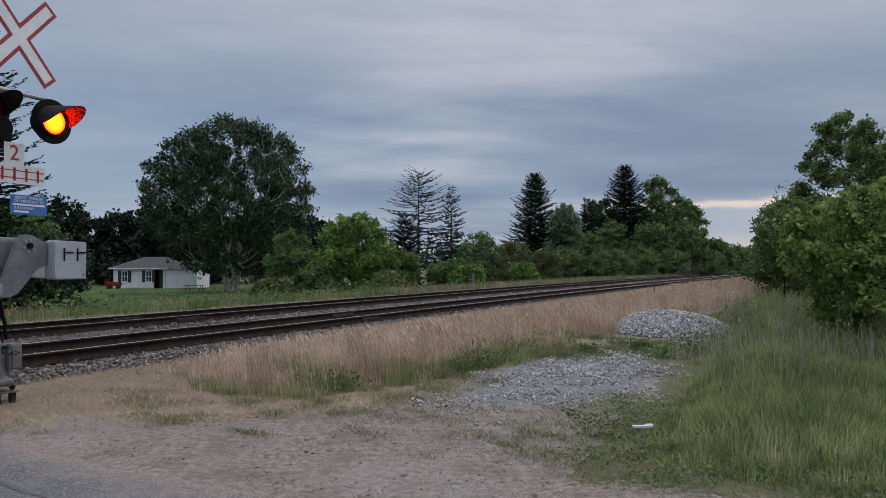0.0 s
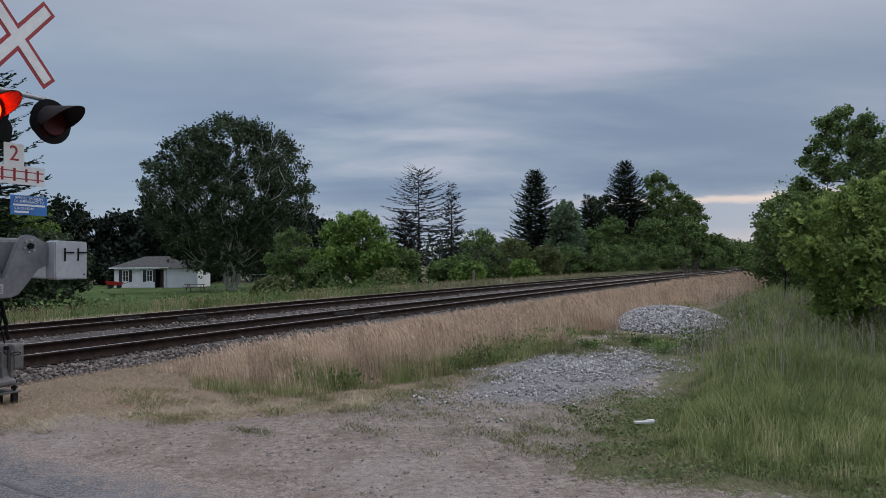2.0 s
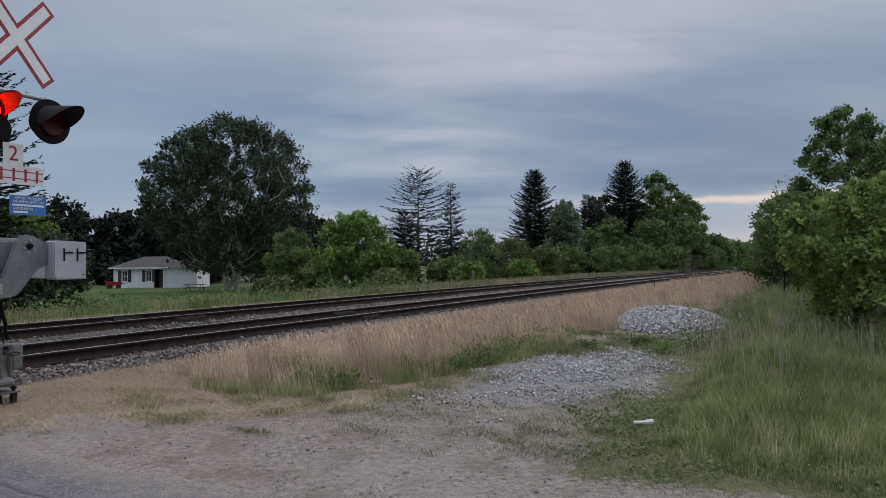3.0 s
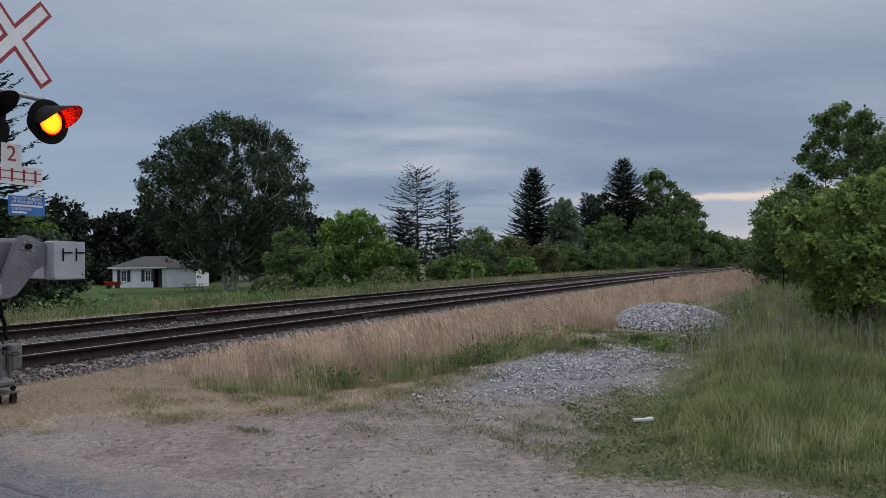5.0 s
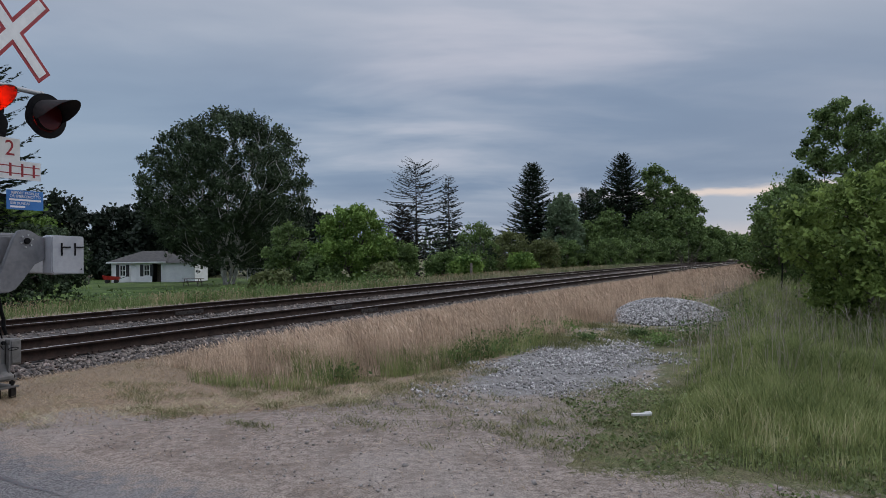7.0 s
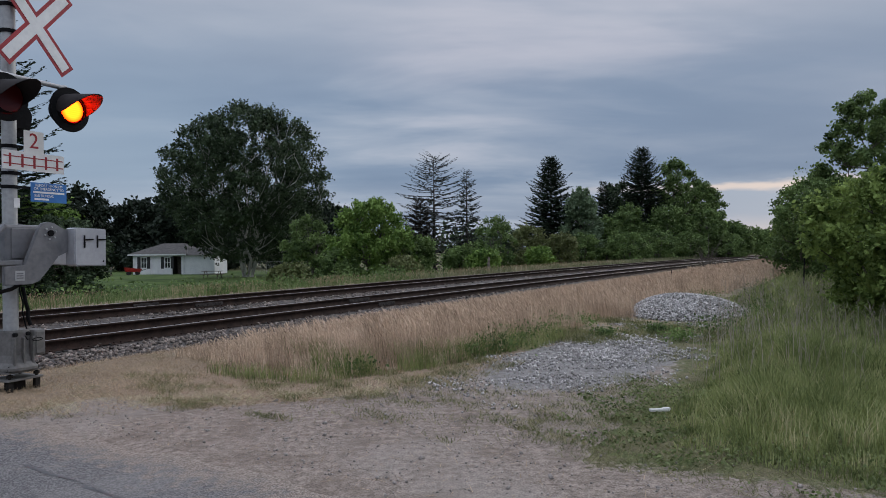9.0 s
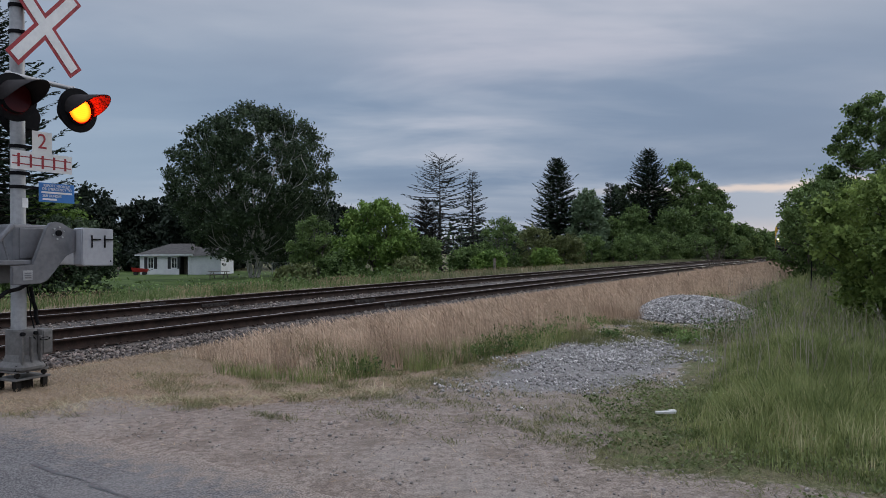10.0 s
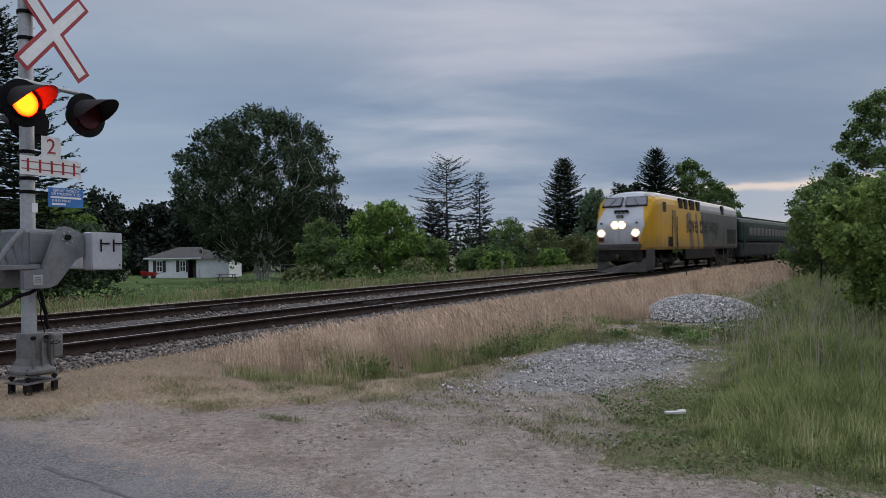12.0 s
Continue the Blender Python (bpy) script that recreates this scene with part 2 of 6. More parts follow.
M["sign_blue"] = surface("blue_sign_sheet", (0.018, 0.12, 0.36), (0.03, 0.17, 0.46), 3.0, 0.45, 0.03)
# the halo of the lit headlights, put into a weaker glowing colour
M["warm_glow"] = glow("headlight_halo", (1.0, 0.66, 0.34), 2.2)


def lit_lens():
    """A red lamp lens, strongest at its middle, with a fine ribbed pattern."""
    m = bpy.data.materials.new("lit_red_lens")
    m.use_nodes = True
    n = Nodes(m.node_tree)
    x, y, z = n.add("ShaderNodeSeparateXYZ", i0=n.add("ShaderNodeTexCoord").outputs["Object"]).outputs
    r = n.math("SQRT", n.math("ADD", n.math("MULTIPLY", x, x), n.math("MULTIPLY", z, z)))
    rib = n.math("ADD", 0.95, n.math("MULTIPLY", n.math("SINE", n.math("MULTIPLY", z, 260.0)), 0.05))
    power = n.math("MULTIPLY", n.math("ADD", 22.0, n.math("MULTIPLY", n.smooth(r, 0.150, 0.085), 48.0)), rib)
    n.put(n.add("ShaderNodeOutputMaterial").inputs[0], n.add("ShaderNodeEmission", Color=(1.0, 0.0115, 0.0004, 1), Strength=power))
    return m


M["lamp_on"] = lit_lens()
M["lens_off"] = glass("unlit_red_lens", (0.075, 0.008, 0.009), 0.3, 0.2)
M["siding"] = surface("white_siding", (0.66, 0.67, 0.69), (0.78, 0.79, 0.80), 1.2, 0.7, 0.1)
M["shingle"] = surface("grey_shingles", (0.040, 0.037, 0.035), (0.085, 0.078, 0.072), 3.0, 0.9, 0.4)
M["shutter"] = surface("black_shutter", (0.012, 0.012, 0.014), (0.03, 0.03, 0.034), 3.0, 0.6, 0.1)
M["window"] = glass("dark_window_glass", (0.03, 0.035, 0.04))
M["red_paint"] = surface("red_enamel", (0.34, 0.03, 0.03), (0.48, 0.06, 0.05), 3.0, 0.4, 0.05)
M["old_wood"] = surface("weathered_wood", (0.09, 0.075, 0.06), (0.22, 0.19, 0.16), 6.0, 0.9, 0.4)
M["green_plastic"] = surface("green_plastic", (0.02, 0.10, 0.03), (0.04, 0.16, 0.05), 3.0, 0.5, 0.05)
M["tyre"] = surface("black_rubber", (0.012, 0.012, 0.012), (0.03, 0.03, 0.03), 8.0, 0.85, 0.2)
M["litter"] = surface("white_plastic", (0.45, 0.45, 0.43), (0.62, 0.62, 0.60), 6.0, 0.5, 0.1)
M["steel_dark"] = surface("grimy_underframe", (0.010, 0.009, 0.008), (0.030, 0.026, 0.023), 3.0, 0.9, 0.3, spec=0.1)
M["silver"] = surface("silver_train_paint", (0.24, 0.245, 0.255), (0.34, 0.345, 0.355), 1.5, 0.4, 0.03, stain=(0.40, 0.39, 0.38), stain_at=(0.6, 0.8))
M["plough"] = surface("grimy_grey_plough", (0.034, 0.031, 0.030), (0.075, 0.069, 0.066), 2.0, 0.75, 0.1, stain=(0.05, 0.042, 0.036), stain_at=(0.5, 0.7))
M["coach"] = surface("grey_green_coach_paint", (0.007, 0.019, 0.017), (0.014, 0.030, 0.027), 1.2, 0.7, 0.03, spec=0.04)
M["coach_low"] = surface("grey_coach_skirt", (0.022, 0.024, 0.025), (0.042, 0.044, 0.045), 1.2, 0.8, 0.05, spec=0.03, stain=(0.06, 0.055, 0.05), stain_at=(0.5, 0.7))
M["coach_glass"] = glass("coach_window_glass", (0.006, 0.010, 0.010), 0.35, 0.15)
M["cab_glass"] = glass("cab_window_glass", (0.11, 0.11, 0.12), 0.1)
M["headlight"] = glow("lit_headlight", (1.0, 0.74, 0.44), 260.0)
M["plate_dark"] = surface("dark_plate", (0.014, 0.014, 0.016), (0.03, 0.03, 0.033), 4.0, 0.7, 0.05, spec=0.1)


def livery():
    """Yellow cab end with slanting grey streaks, a pale nose, grey rear body and a silver roof; painted by place on the body."""
    m = bpy.data.materials.new("locomotive_livery")
    m.use_nodes = True
    n = Nodes(m.node_tree)
    co = n.add("ShaderNodeTexCoord").outputs["Object"]
    x, y, z = n.add("ShaderNodeSeparateXYZ", i0=co).outputs
    ax = n.math("ABSOLUTE", x)
    dirt = n.noise(co, 1.6, 6.0, 0.65)
    back = n.math("MULTIPLY", y, -1.0)  # metres behind the nose
    slant = n.math("ADD", back, n.math("MULTIPLY", z, 0.30))
    yellow, grey, silver, white = (0.47, 0.258, 0.018, 1), (0.021, 0.027, 0.028, 1), (0.20, 0.205, 0.215, 1), (0.40, 0.41, 0.43, 1)
    col = n.mix(n.math("GREATER_THAN", slant, 10.9), yellow, grey)
    for at, wide in ((4.9, 0.7), (7.9, 0.8), (9.6, 0.45)):
        band = n.math("MULTIPLY", n.math("GREATER_THAN", slant, at), n.math("LESS_THAN", slant, at + wide))
        band = n.math("MULTIPLY", band, n.math("LESS_THAN", z, 3.3))
        col = n.mix(n.math("MULTIPLY", band, 0.75), col, grey)
    upper = n.math("MULTIPLY", n.math("GREATER_THAN", z, 3.42), n.math("GREATER_THAN", slant, 10.9))
    col = n.mix(upper, col, silver)
    col = n.mix(n.math("GREATER_THAN", z, 3.92), col, (0.25, 0.238, 0.212, 1))
    # the nose: pale, narrower at the windscreen, wide at the headlights
    edge = n.math("ADD", 1.24, n.math("MULTIPLY", n.math("ABSOLUTE", n.math("SUBTRACT", z, 2.45)), -0.26))
    nose = n.math("MULTIPLY", n.math("LESS_THAN", ax, edge), n.math("LESS_THAN", back, 2.3))
    col = n.mix(nose, col, white)
    col = n.mix(n.math("MULTIPLY", n.smooth(dirt, 0.5, 0.75), 0.45), col, (0.16, 0.14, 0.12, 1))
    # road grime thrown up on the lower body, in runs
    runs = n.noise(n.add("ShaderNodeCombineXYZ", i0=n.math("MULTIPLY", x, 5.0), i1=n.math("MULTIPLY", y, 5.0), i2=n.math("MULTIPLY", z, 0.7)), 1.0, 4.0, 0.6)
    grime = n.math("MULTIPLY", n.smooth(n.math("ADD", z, n.math("MULTIPLY", n.math("SUBTRACT", runs, 0.5), 1.6)), 2.2, 1.1), 0.6)
    col = n.mix(grime, col, (0.085, 0.070, 0.058, 1))
    p = n.add("ShaderNodeBsdfPrincipled", Base_Color=col, Roughness=0.5)
    n.put(p.inputs["Specular IOR Level"], 0.12)
    n.put(n.add("ShaderNodeOutputMaterial").inputs[0], p)
    return m


M["livery"] = livery()


def ground_surface():
    """Earth, straw, turf and packed gravel, blended by the zones stored on the sheet."""
    m = bpy.data.materials.new("ground_surface")
    m.use_nodes = True
    n = Nodes(m.node_tree)
    co = n.add("ShaderNodeTexCoord").outputs["Object"]
    big, mid, fine, tiny = n.noise(co, 0.35, 4.0), n.noise(co, 2.2, 6.0, 0.65), n.noise(co, 14.0, 5.0, 0.65), n.noise(co, 70.0, 3.0)
    warp = n.math("MULTIPLY", n.math("ADD", n.math("SUBTRACT", mid, 0.5), n.math("MULTIPLY", n.math("SUBTRACT", fine, 0.5), 0.6)), 1.3)

    def zone(key):
        at = n.add("ShaderNodeAttribute")
        at.attribute_name = key
        a = at.outputs["Fac"]
        if key == "earth":  # bare ground is worn through, with no islands left in it
            a = n.math("SUBTRACT", n.math("MULTIPLY", a, 1.7), 0.3)
        return n.smooth(n.math("ADD", a, warp), 0.40, 0.60)
    grain = n.math("ADD", n.math("MULTIPLY", fine, 0.5), n.math("MULTIPLY", tiny, 0.5))
    grain = n.smooth(grain, 0.36, 0.64)
    turf = n.mix(grain, (0.070, 0.066, 0.034, 1), (0.170, 0.150, 0.085, 1))
    turf = n.mix(n.smooth(mid, 0.45, 0.62), turf, n.mix(grain, (0.045, 0.060, 0.020, 1), (0.115, 0.135, 0.050, 1)))
    lawn = n.mix(n.smooth(big, 0.4, 0.6), (0.042, 0.072, 0.016, 1), (0.080, 0.118, 0.030, 1))
    straw = n.mix(grain, (0.140, 0.102, 0.070, 1), (0.330, 0.255, 0.182, 1))
    straw = n.mix(n.math("MULTIPLY", n.smooth(mid, 0.48, 0.68), 0.5), straw, (0.15, 0.14, 0.065, 1))
    earth = n.mix(grain, (0.118, 0.094, 0.078, 1), (0.315, 0.266, 0.226, 1))
    earth = n.mix(n.math("MULTIPLY", n.smooth(mid, 0.47, 0.66), 0.6), earth, (0.135, 0.105, 0.084, 1))
    earth = n.mix(n.math("MULTIPLY", n.smooth(big, 0.50, 0.62), 0.35), earth, (0.31, 0.285, 0.26, 1))
    gravel = n.mix(grain, (0.085, 0.078, 0.072, 1), (0.290, 0.278, 0.268, 1))
    col = turf
    for key, c in (("lawn", lawn), ("straw", straw), ("earth", earth), ("gravel", gravel)):
        col = n.mix(zone(key), col, c)
    p = n.add("ShaderNodeBsdfPrincipled", Base_Color=col, Roughness=0.95)
    n.put(p.inputs["Specular IOR Level"], 0.2)
    n.put(p.inputs["Normal"], n.add("ShaderNodeBump", Strength=0.7, Distance=0.03, Height=n.math("ADD", fine, n.math("MULTIPLY", tiny, 0.5))))
    n.put(n.add("ShaderNodeOutputMaterial").inputs[0], p)
    return m


M["ground"] = ground_surface()


# ---- building helpers ----
def finish(name, me, material, parent=None, label=""):
    ob = new(name, me)
    for m in material if isinstance(material, (list, tuple)) else [material]:
        me.materials.append(m)
    if parent is not None:
        ob.parent = parent
    if label:
        ob["label"] = label
    return ob


def part(name, bm, material, parent, label="", smooth=False):
    me = bpy.data.meshes.new(name)
    bm.to_mesh(me)
    bm.free()
    if smooth:
        me.shade_smooth()
    return finish(name, me, material, parent, label)


def anchor(name, m, label, category, group="", kind=""):
    ob = new(name)
    ob.empty_display_size = 0.2
    ob.matrix_basis = m
    return tagged(ob, label, category, group, kind)


def np_mesh(name, verts, faces):
    """A mesh from arrays of corners and of equal-sided faces."""
    me = bpy.data.meshes.new(name)
    verts, faces = np.asarray(verts, np.float32), np.asarray(faces, np.int32)
    me.vertices.add(len(verts))
    me.vertices.foreach_set("co", verts.ravel())
    me.loops.add(faces.size)
    me.loops.foreach_set("vertex_index", faces.ravel())
    me.polygons.add(len(faces))
    me.polygons.foreach_set("loop_start", np.arange(len(faces), dtype=np.int32) * faces.shape[1])
    me.update(calc_edges=True)
    return me


def box(bm, centre, size, bevel=0.0, m=None, mat=0):
    r = bmesh.ops.create_cube(bm, size=1.0, matrix=(m or Matrix()) @ Matrix.Translation(centre) @ Matrix.Diagonal((*size, 1)))
    fs = {f for v in r["verts"] for f in v.link_faces}
    for f in fs:
        f.material_index = mat
    if bevel:
        es = {e for v in r["verts"] for e in v.link_edges}
        bmesh.ops.bevel(bm, geom=list(es), offset=bevel, segments=2, affect="EDGES", profile=0.6)
    return bm


def tube(bm, a, b, r1, r2=None, seg=14, cap=True):
    a, b = Vector(a), Vector(b)
    m = Matrix.Translation((a + b) / 2) @ (b - a).to_track_quat("Z", "Y").to_matrix().to_4x4()
    bmesh.ops.create_cone(bm, cap_ends=cap, segments=seg, radius1=r1, radius2=r1 if r2 is None else r2, depth=(b - a).length, matrix=m)
    return bm


def slab(bm, outline, depth, m=None, bevel=0.0, mat=0):
    """A flat outline in x and z, thick along y, centred on it."""
    m = m or Matrix()
    front = [bm.verts.new(m @ Vector((x, -depth / 2, z))) for x, z in outline]
    rear = [bm.verts.new(m @ Vector((x, depth / 2, z))) for x, z in outline]
    fs = [bm.faces.new(front), bm.faces.new(rear[::-1])]
    k = len(outline)
    for i in range(k):
        fs.append(bm.faces.new((front[i], rear[i], rear[(i + 1) % k], front[(i + 1) % k])))
    for f in fs:
        f.material_index = mat
    bmesh.ops.recalc_face_normals(bm, faces=fs)
    if bevel:
        bmesh.ops.bevel(bm, geom=list({e for f in fs[:2] for e in f.edges}), offset=bevel, segments=2, affect="EDGES")
    return bm


def fresh():
    return bmesh.new()


def words(name, text, size, material, parent, m, label="", width=None, bold=0.0):
    """Raised lettering in the built-in font, turned into a mesh; it lies in x and z and faces -y."""
    cu = bpy.data.curves.new(name, "FONT")
    cu.body, cu.size, cu.extrude, cu.align_x, cu.align_y, cu.resolution_u, cu.offset = text, size, 0.0015, "CENTER", "CENTER", 3, bold
    tmp = bpy.data.objects.new(name, cu)
    me = bpy.data.meshes.new_from_object(tmp)
    bpy.data.objects.remove(tmp)
    xs = [v.co.x for v in me.vertices]
    k = width / (max(xs) - min(xs)) if width else 1.0
    me.transform(m @ pose(0, 0, 0, 90) @ Matrix.Diagonal((k, 1, 1, 1)))
    return finish(name, me, material, parent, label)


# ---- the lie of the land ----
PHI = radians(32.1)  # the track's heading, clockwise from +y
UX, UY = math.sin(PHI), math.cos(PHI)
NX, NY = -UY, UX
BEND_AT, BEND_R = 10.0, 820.0  # the line bends gently to the right from here on
GAUGE = 1.435
RAIL_TOP = 0.15
TRACKS = (11.02 + GAUGE / 2, 15.42 + GAUGE / 2)


def bend(s):
    return np.maximum(0.0, np.asarray(s, float) - BEND_AT) ** 2 / (2 * BEND_R)


def place(s, p):
    """World x, y from metres along the line and metres to its left, counted from the camera's foot."""
    q = np.asarray(p, float) - bend(s)
    s = np.asarray(s, float)
    return UX * s + NX * q, UY * s + NY * q


def along(x, y):
    """The reverse: s and p of world places."""
    s = UX * x + UY * y
    return s, NX * x + NY * y + bend(s)


def rise(v, lo, hi):
    t = np.clip((v - lo) / (hi - lo), 0, 1)
    return t * t * (3 - 2 * t)


def lumps(x, y):
    return (np.sin(1.3 * x + 0.7 * y) + np.sin(0.9 * y - 1.7 * x + 1) + np.sin(2.9 * x + 2.3 * y + 2) * 0.5) / 2.5


def land(x, y):
    """Height of the ground."""
    x, y = np.asarray(x, float), np.asarray(y, float)
    s, p = along(x, y)
    near = rise(s, 5.0, 9.0)
    z = 0.0 - 0.10 * near * rise(p, 9.3, 8.0)
    z = z - 0.14 * rise(p, 9.0, 10.0) * rise(p, 18.6, 17.6)
    z = z - 1.45 * rise(p, 18.2, 38.0)
    z = z + 0.02 * lumps(x, y) * rise(s, 3.6, 5.0) * rise(p, 9.0, 8.4)
    z = z + 0.10 * lumps(x * 0.2, y * 0.2) * rise(p, 20, 40)
    z = z - 0.12 * rise(s, 3.6, 3.0) * 0.2
    return z


def zones(x, y):
    s, p = along(x, y)
    edge = np.where(p > 4.75, 5.35 - 1.0 * (p - 4.75), np.where(p > 1.75, 12.0, 4.75 + 0.12 * (1.75 - p)))
    earth = rise(edge - s, -0.9, 0.9)
    earth = np.where((p > 1.75) & (p < 4.75), np.maximum(rise(np.minimum(p - 1.9, 4.55 - p), -0.5, 0.6) * rise(s, 13.0, 7.5), rise(6.0 - s, -0.7, 0.8)), earth)
    earth = np.where(s < 4.4, np.maximum(earth, rise(s, 4.9, 4.3) * rise(p, 7.2, 6.6)), earth)
    gravel = rise(np.hypot((s - 9.6) / 3.1, (p - 3.35) / 1.35), 1.1, 0.55)
    straw = rise(p, 1.9, 4.3) * rise(p, 10.4, 9.6) * rise(s, 95, 60) * (1 - 0.45 * rise(s, 8, 11) * rise(p, 6.2, 4.8))
    straw = np.maximum(straw, rise(p, 17.3, 17.9) * rise(p, 21.5, 19.5) * 0.75)
    lawn = rise(p, 23, 27) * rise(s, 80, 55) * 1.0
    return {"earth": earth, "gravel": gravel, "straw": straw, "lawn": lawn}


def steps(lo, hi, fine_lo, fine_hi, fine, grow=1.16):
    a = list(np.arange(fine_lo, fine_hi, fine))
    d, v = fine, a[-1]
    while v < hi:
        d *= grow
        v += d
        a.append(v)
    d, v = fine, a[0]
    while v > lo:
        d *= grow
        v -= d
        a.insert(0, v)
    return np.array(a)


def grid_faces(nx, ny):
    i = (np.arange(nx - 1)[:, None] * ny + np.arange(ny - 1)[None]).ravel()
    return np.stack([i, i + ny, i + ny + 1, i + 1], 1)


def build_ground():
    xs, ys = steps(-2600, 2600, -7.0, 10.0, 0.14, 1.09), steps(-1500, 3200, 2.5, 19.0, 0.14, 1.09)
    gx, gy = np.meshgrid(xs, ys, indexing="ij")
    x, y = gx.ravel(), gy.ravel()
    me = np_mesh("ground", np.stack([x, y, land(x, y)], 1), grid_faces(len(xs), len(ys)))
    for key, v in zones(x, y).items():
        me.attributes.new(key, "FLOAT", "POINT").data.foreach_set("value", v.astype(np.float32))
    me.shade_smooth()
    tagged(finish("ground", me, M["ground"]), "packed earth shoulder, mown straw, turf and lawn", "ground", kind="structure")


def build_road():
    """The asphalt lane that crosses the line; its edge towards the shoulder is ragged."""
    ps = np.arange(-40.0, 9.6, 0.09)
    rng = np.random.RandomState(3)
    rag = 3.36 + 0.05 * np.sin(ps * 2.1) + 0.035 * np.sin(ps * 7.3 + 1) + np.convolve(rng.normal(0, 0.07, len(ps) + 4), np.ones(5) / 5, "valid")
    rows = []
    for s_of in (np.full_like(ps, -4.2), np.full_like(ps, 0.0), np.full_like(ps, 2.2), np.full_like(ps, 2.9), rag - 0.10, rag, rag + 0.06):
        rows.append(place(s_of, ps))
    zs = (0.030, 0.045, 0.026, 0.018, 0.010, 0.004, -0.03)
    v = np.concatenate([np.stack([x, y, np.full_like(x, z)], 1) for (x, y), z in zip(rows, zs)])
    me = np_mesh("road", v, grid_faces(7, len(ps)))
    dust = np.repeat((0.0, 0.0, 0.10, 0.42, 0.80, 1.2, 1.5), len(ps)).astype(np.float32)
    me.attributes.new("dust", "FLOAT", "POINT").data.foreach_set("value", dust)
    me.shade_smooth()
    tagged(finish("road", me, M["asphalt"]), "worn grey asphalt road with ragged broken edge", "road", kind="structure")
    # dark tar seams that wander along the lane
    for k, (at, p0, p1) in enumerate(((2.66, -4.0, 5.2), (2.60, -2.5, 4.4), (2.30, 1.0, 6.2))):
        ps = np.arange(p0, p1, 0.05)
        mid = at + 0.04 * np.sin(ps * 1.3 + k) + 0.015 * np.sin(ps * 6 + k) + np.convolve(rng.normal(0, 0.012, len(ps) + 2), np.ones(3) / 3, "valid")
        half = np.clip(0.009 + 0.009 * np.sin(ps * 4.1 + 2 * k) + rng.normal(0, 0.003, len(ps)), 0.001, 1)
        z = np.interp(mid, (0.0, 2.2, 2.9), (0.045, 0.026, 0.018)) + 0.003
        v = np.concatenate([np.stack([*place(mid + e * half, ps), z], 1) for e in (-1, 1)])
        tagged(finish("tar_seam", np_mesh("tar_seam", v, grid_faces(2, len(ps))), M["tar"]), "thin dark tar seam on the road", "road", kind="structure")


def build_bed():
    """Ballast bed under both tracks."""
    ss = np.concatenate([np.arange(-40, 60, 1.0), np.arange(60, 420, 5.0)])
    prof = [(9.2, -0.16), (9.9, -0.055), (10.4, -0.045), (13.6, -0.05), (14.0, -0.07), (14.7, -0.05), (17.6, -0.05), (18.1, -0.07), (18.9, -0.30)]
    rng = np.random.RandomState(4)
    v = []
    for p, z in prof:
        x, y = place(ss, p + rng.normal(0, 0.04, len(ss)))
        v.append(np.stack([x, y, z + rng.normal(0, 0.012, len(ss))], 1))
    me = np_mesh("ballast_bed", np.concatenate(v), grid_faces(len(prof), len(ss)))
    tagged(finish("ballast_bed", me, M["bed"]), "grey crushed-stone ballast bed under the rails", "ballast", kind="structure")


RAIL = [(-0.070, -0.186), (0.070, -0.186), (0.070, -0.172), (0.012, -0.150), (0.010, -0.052), (0.036, -0.040), (0.036, -0.008), (0.028, 0.0), (-0.028, 0.0), (-0.036, -0.008), (-0.036, -0.040), (-0.010, -0.052), (-0.012, -0.150), (-0.070, -0.172)]


def build_rail(parent, p):
    ss = np.concatenate([np.arange(-40, 30, 5.0), np.arange(30, 420, 4.0)])
    v = []
    for dx, dz in RAIL:
        x, y = place(ss, p + dx)
        v.append(np.stack([x, y, np.full_like(x, RAIL_TOP + dz)], 1))
    v.append(v[0])
    k, m = len(v), len(ss)
    me = np_mesh("rail", np.concatenate(v), grid_faces(k, m))
    me.polygons.foreach_set("material_index", np.repeat([1 if i in (7,) else 0 for i in range(k - 1)], m - 1).astype(np.int32))
    return finish("rail", me, [M["rail_side"], M["rail_top"]], parent, "rusty steel rail with polished head")


def tie_mesh():
    bm = fresh()
    box(bm, (0, 0, -0.085), (2.6, 0.225, 0.17), 0.012)
    me = bpy.data.meshes.new("tie")
    bm.to_mesh(me)
    bm.free()
    me.materials.append(M["tie"])
    return me


def plate_mesh():
    bm = fresh()
    box(bm, (0, 0, 0.006), (0.36, 0.19, 0.012))
    for dx in (-0.10, 0.10):
        for dy in (-0.06, 0.06):
            box(bm, (dx, dy, 0.02), (0.035, 0.02, 0.028))
    me = bpy.data.meshes.new("tie_plate")
    bm.to_mesh(me)
    bm.free()
    me.materials.append(M["rail_side"])
    return me


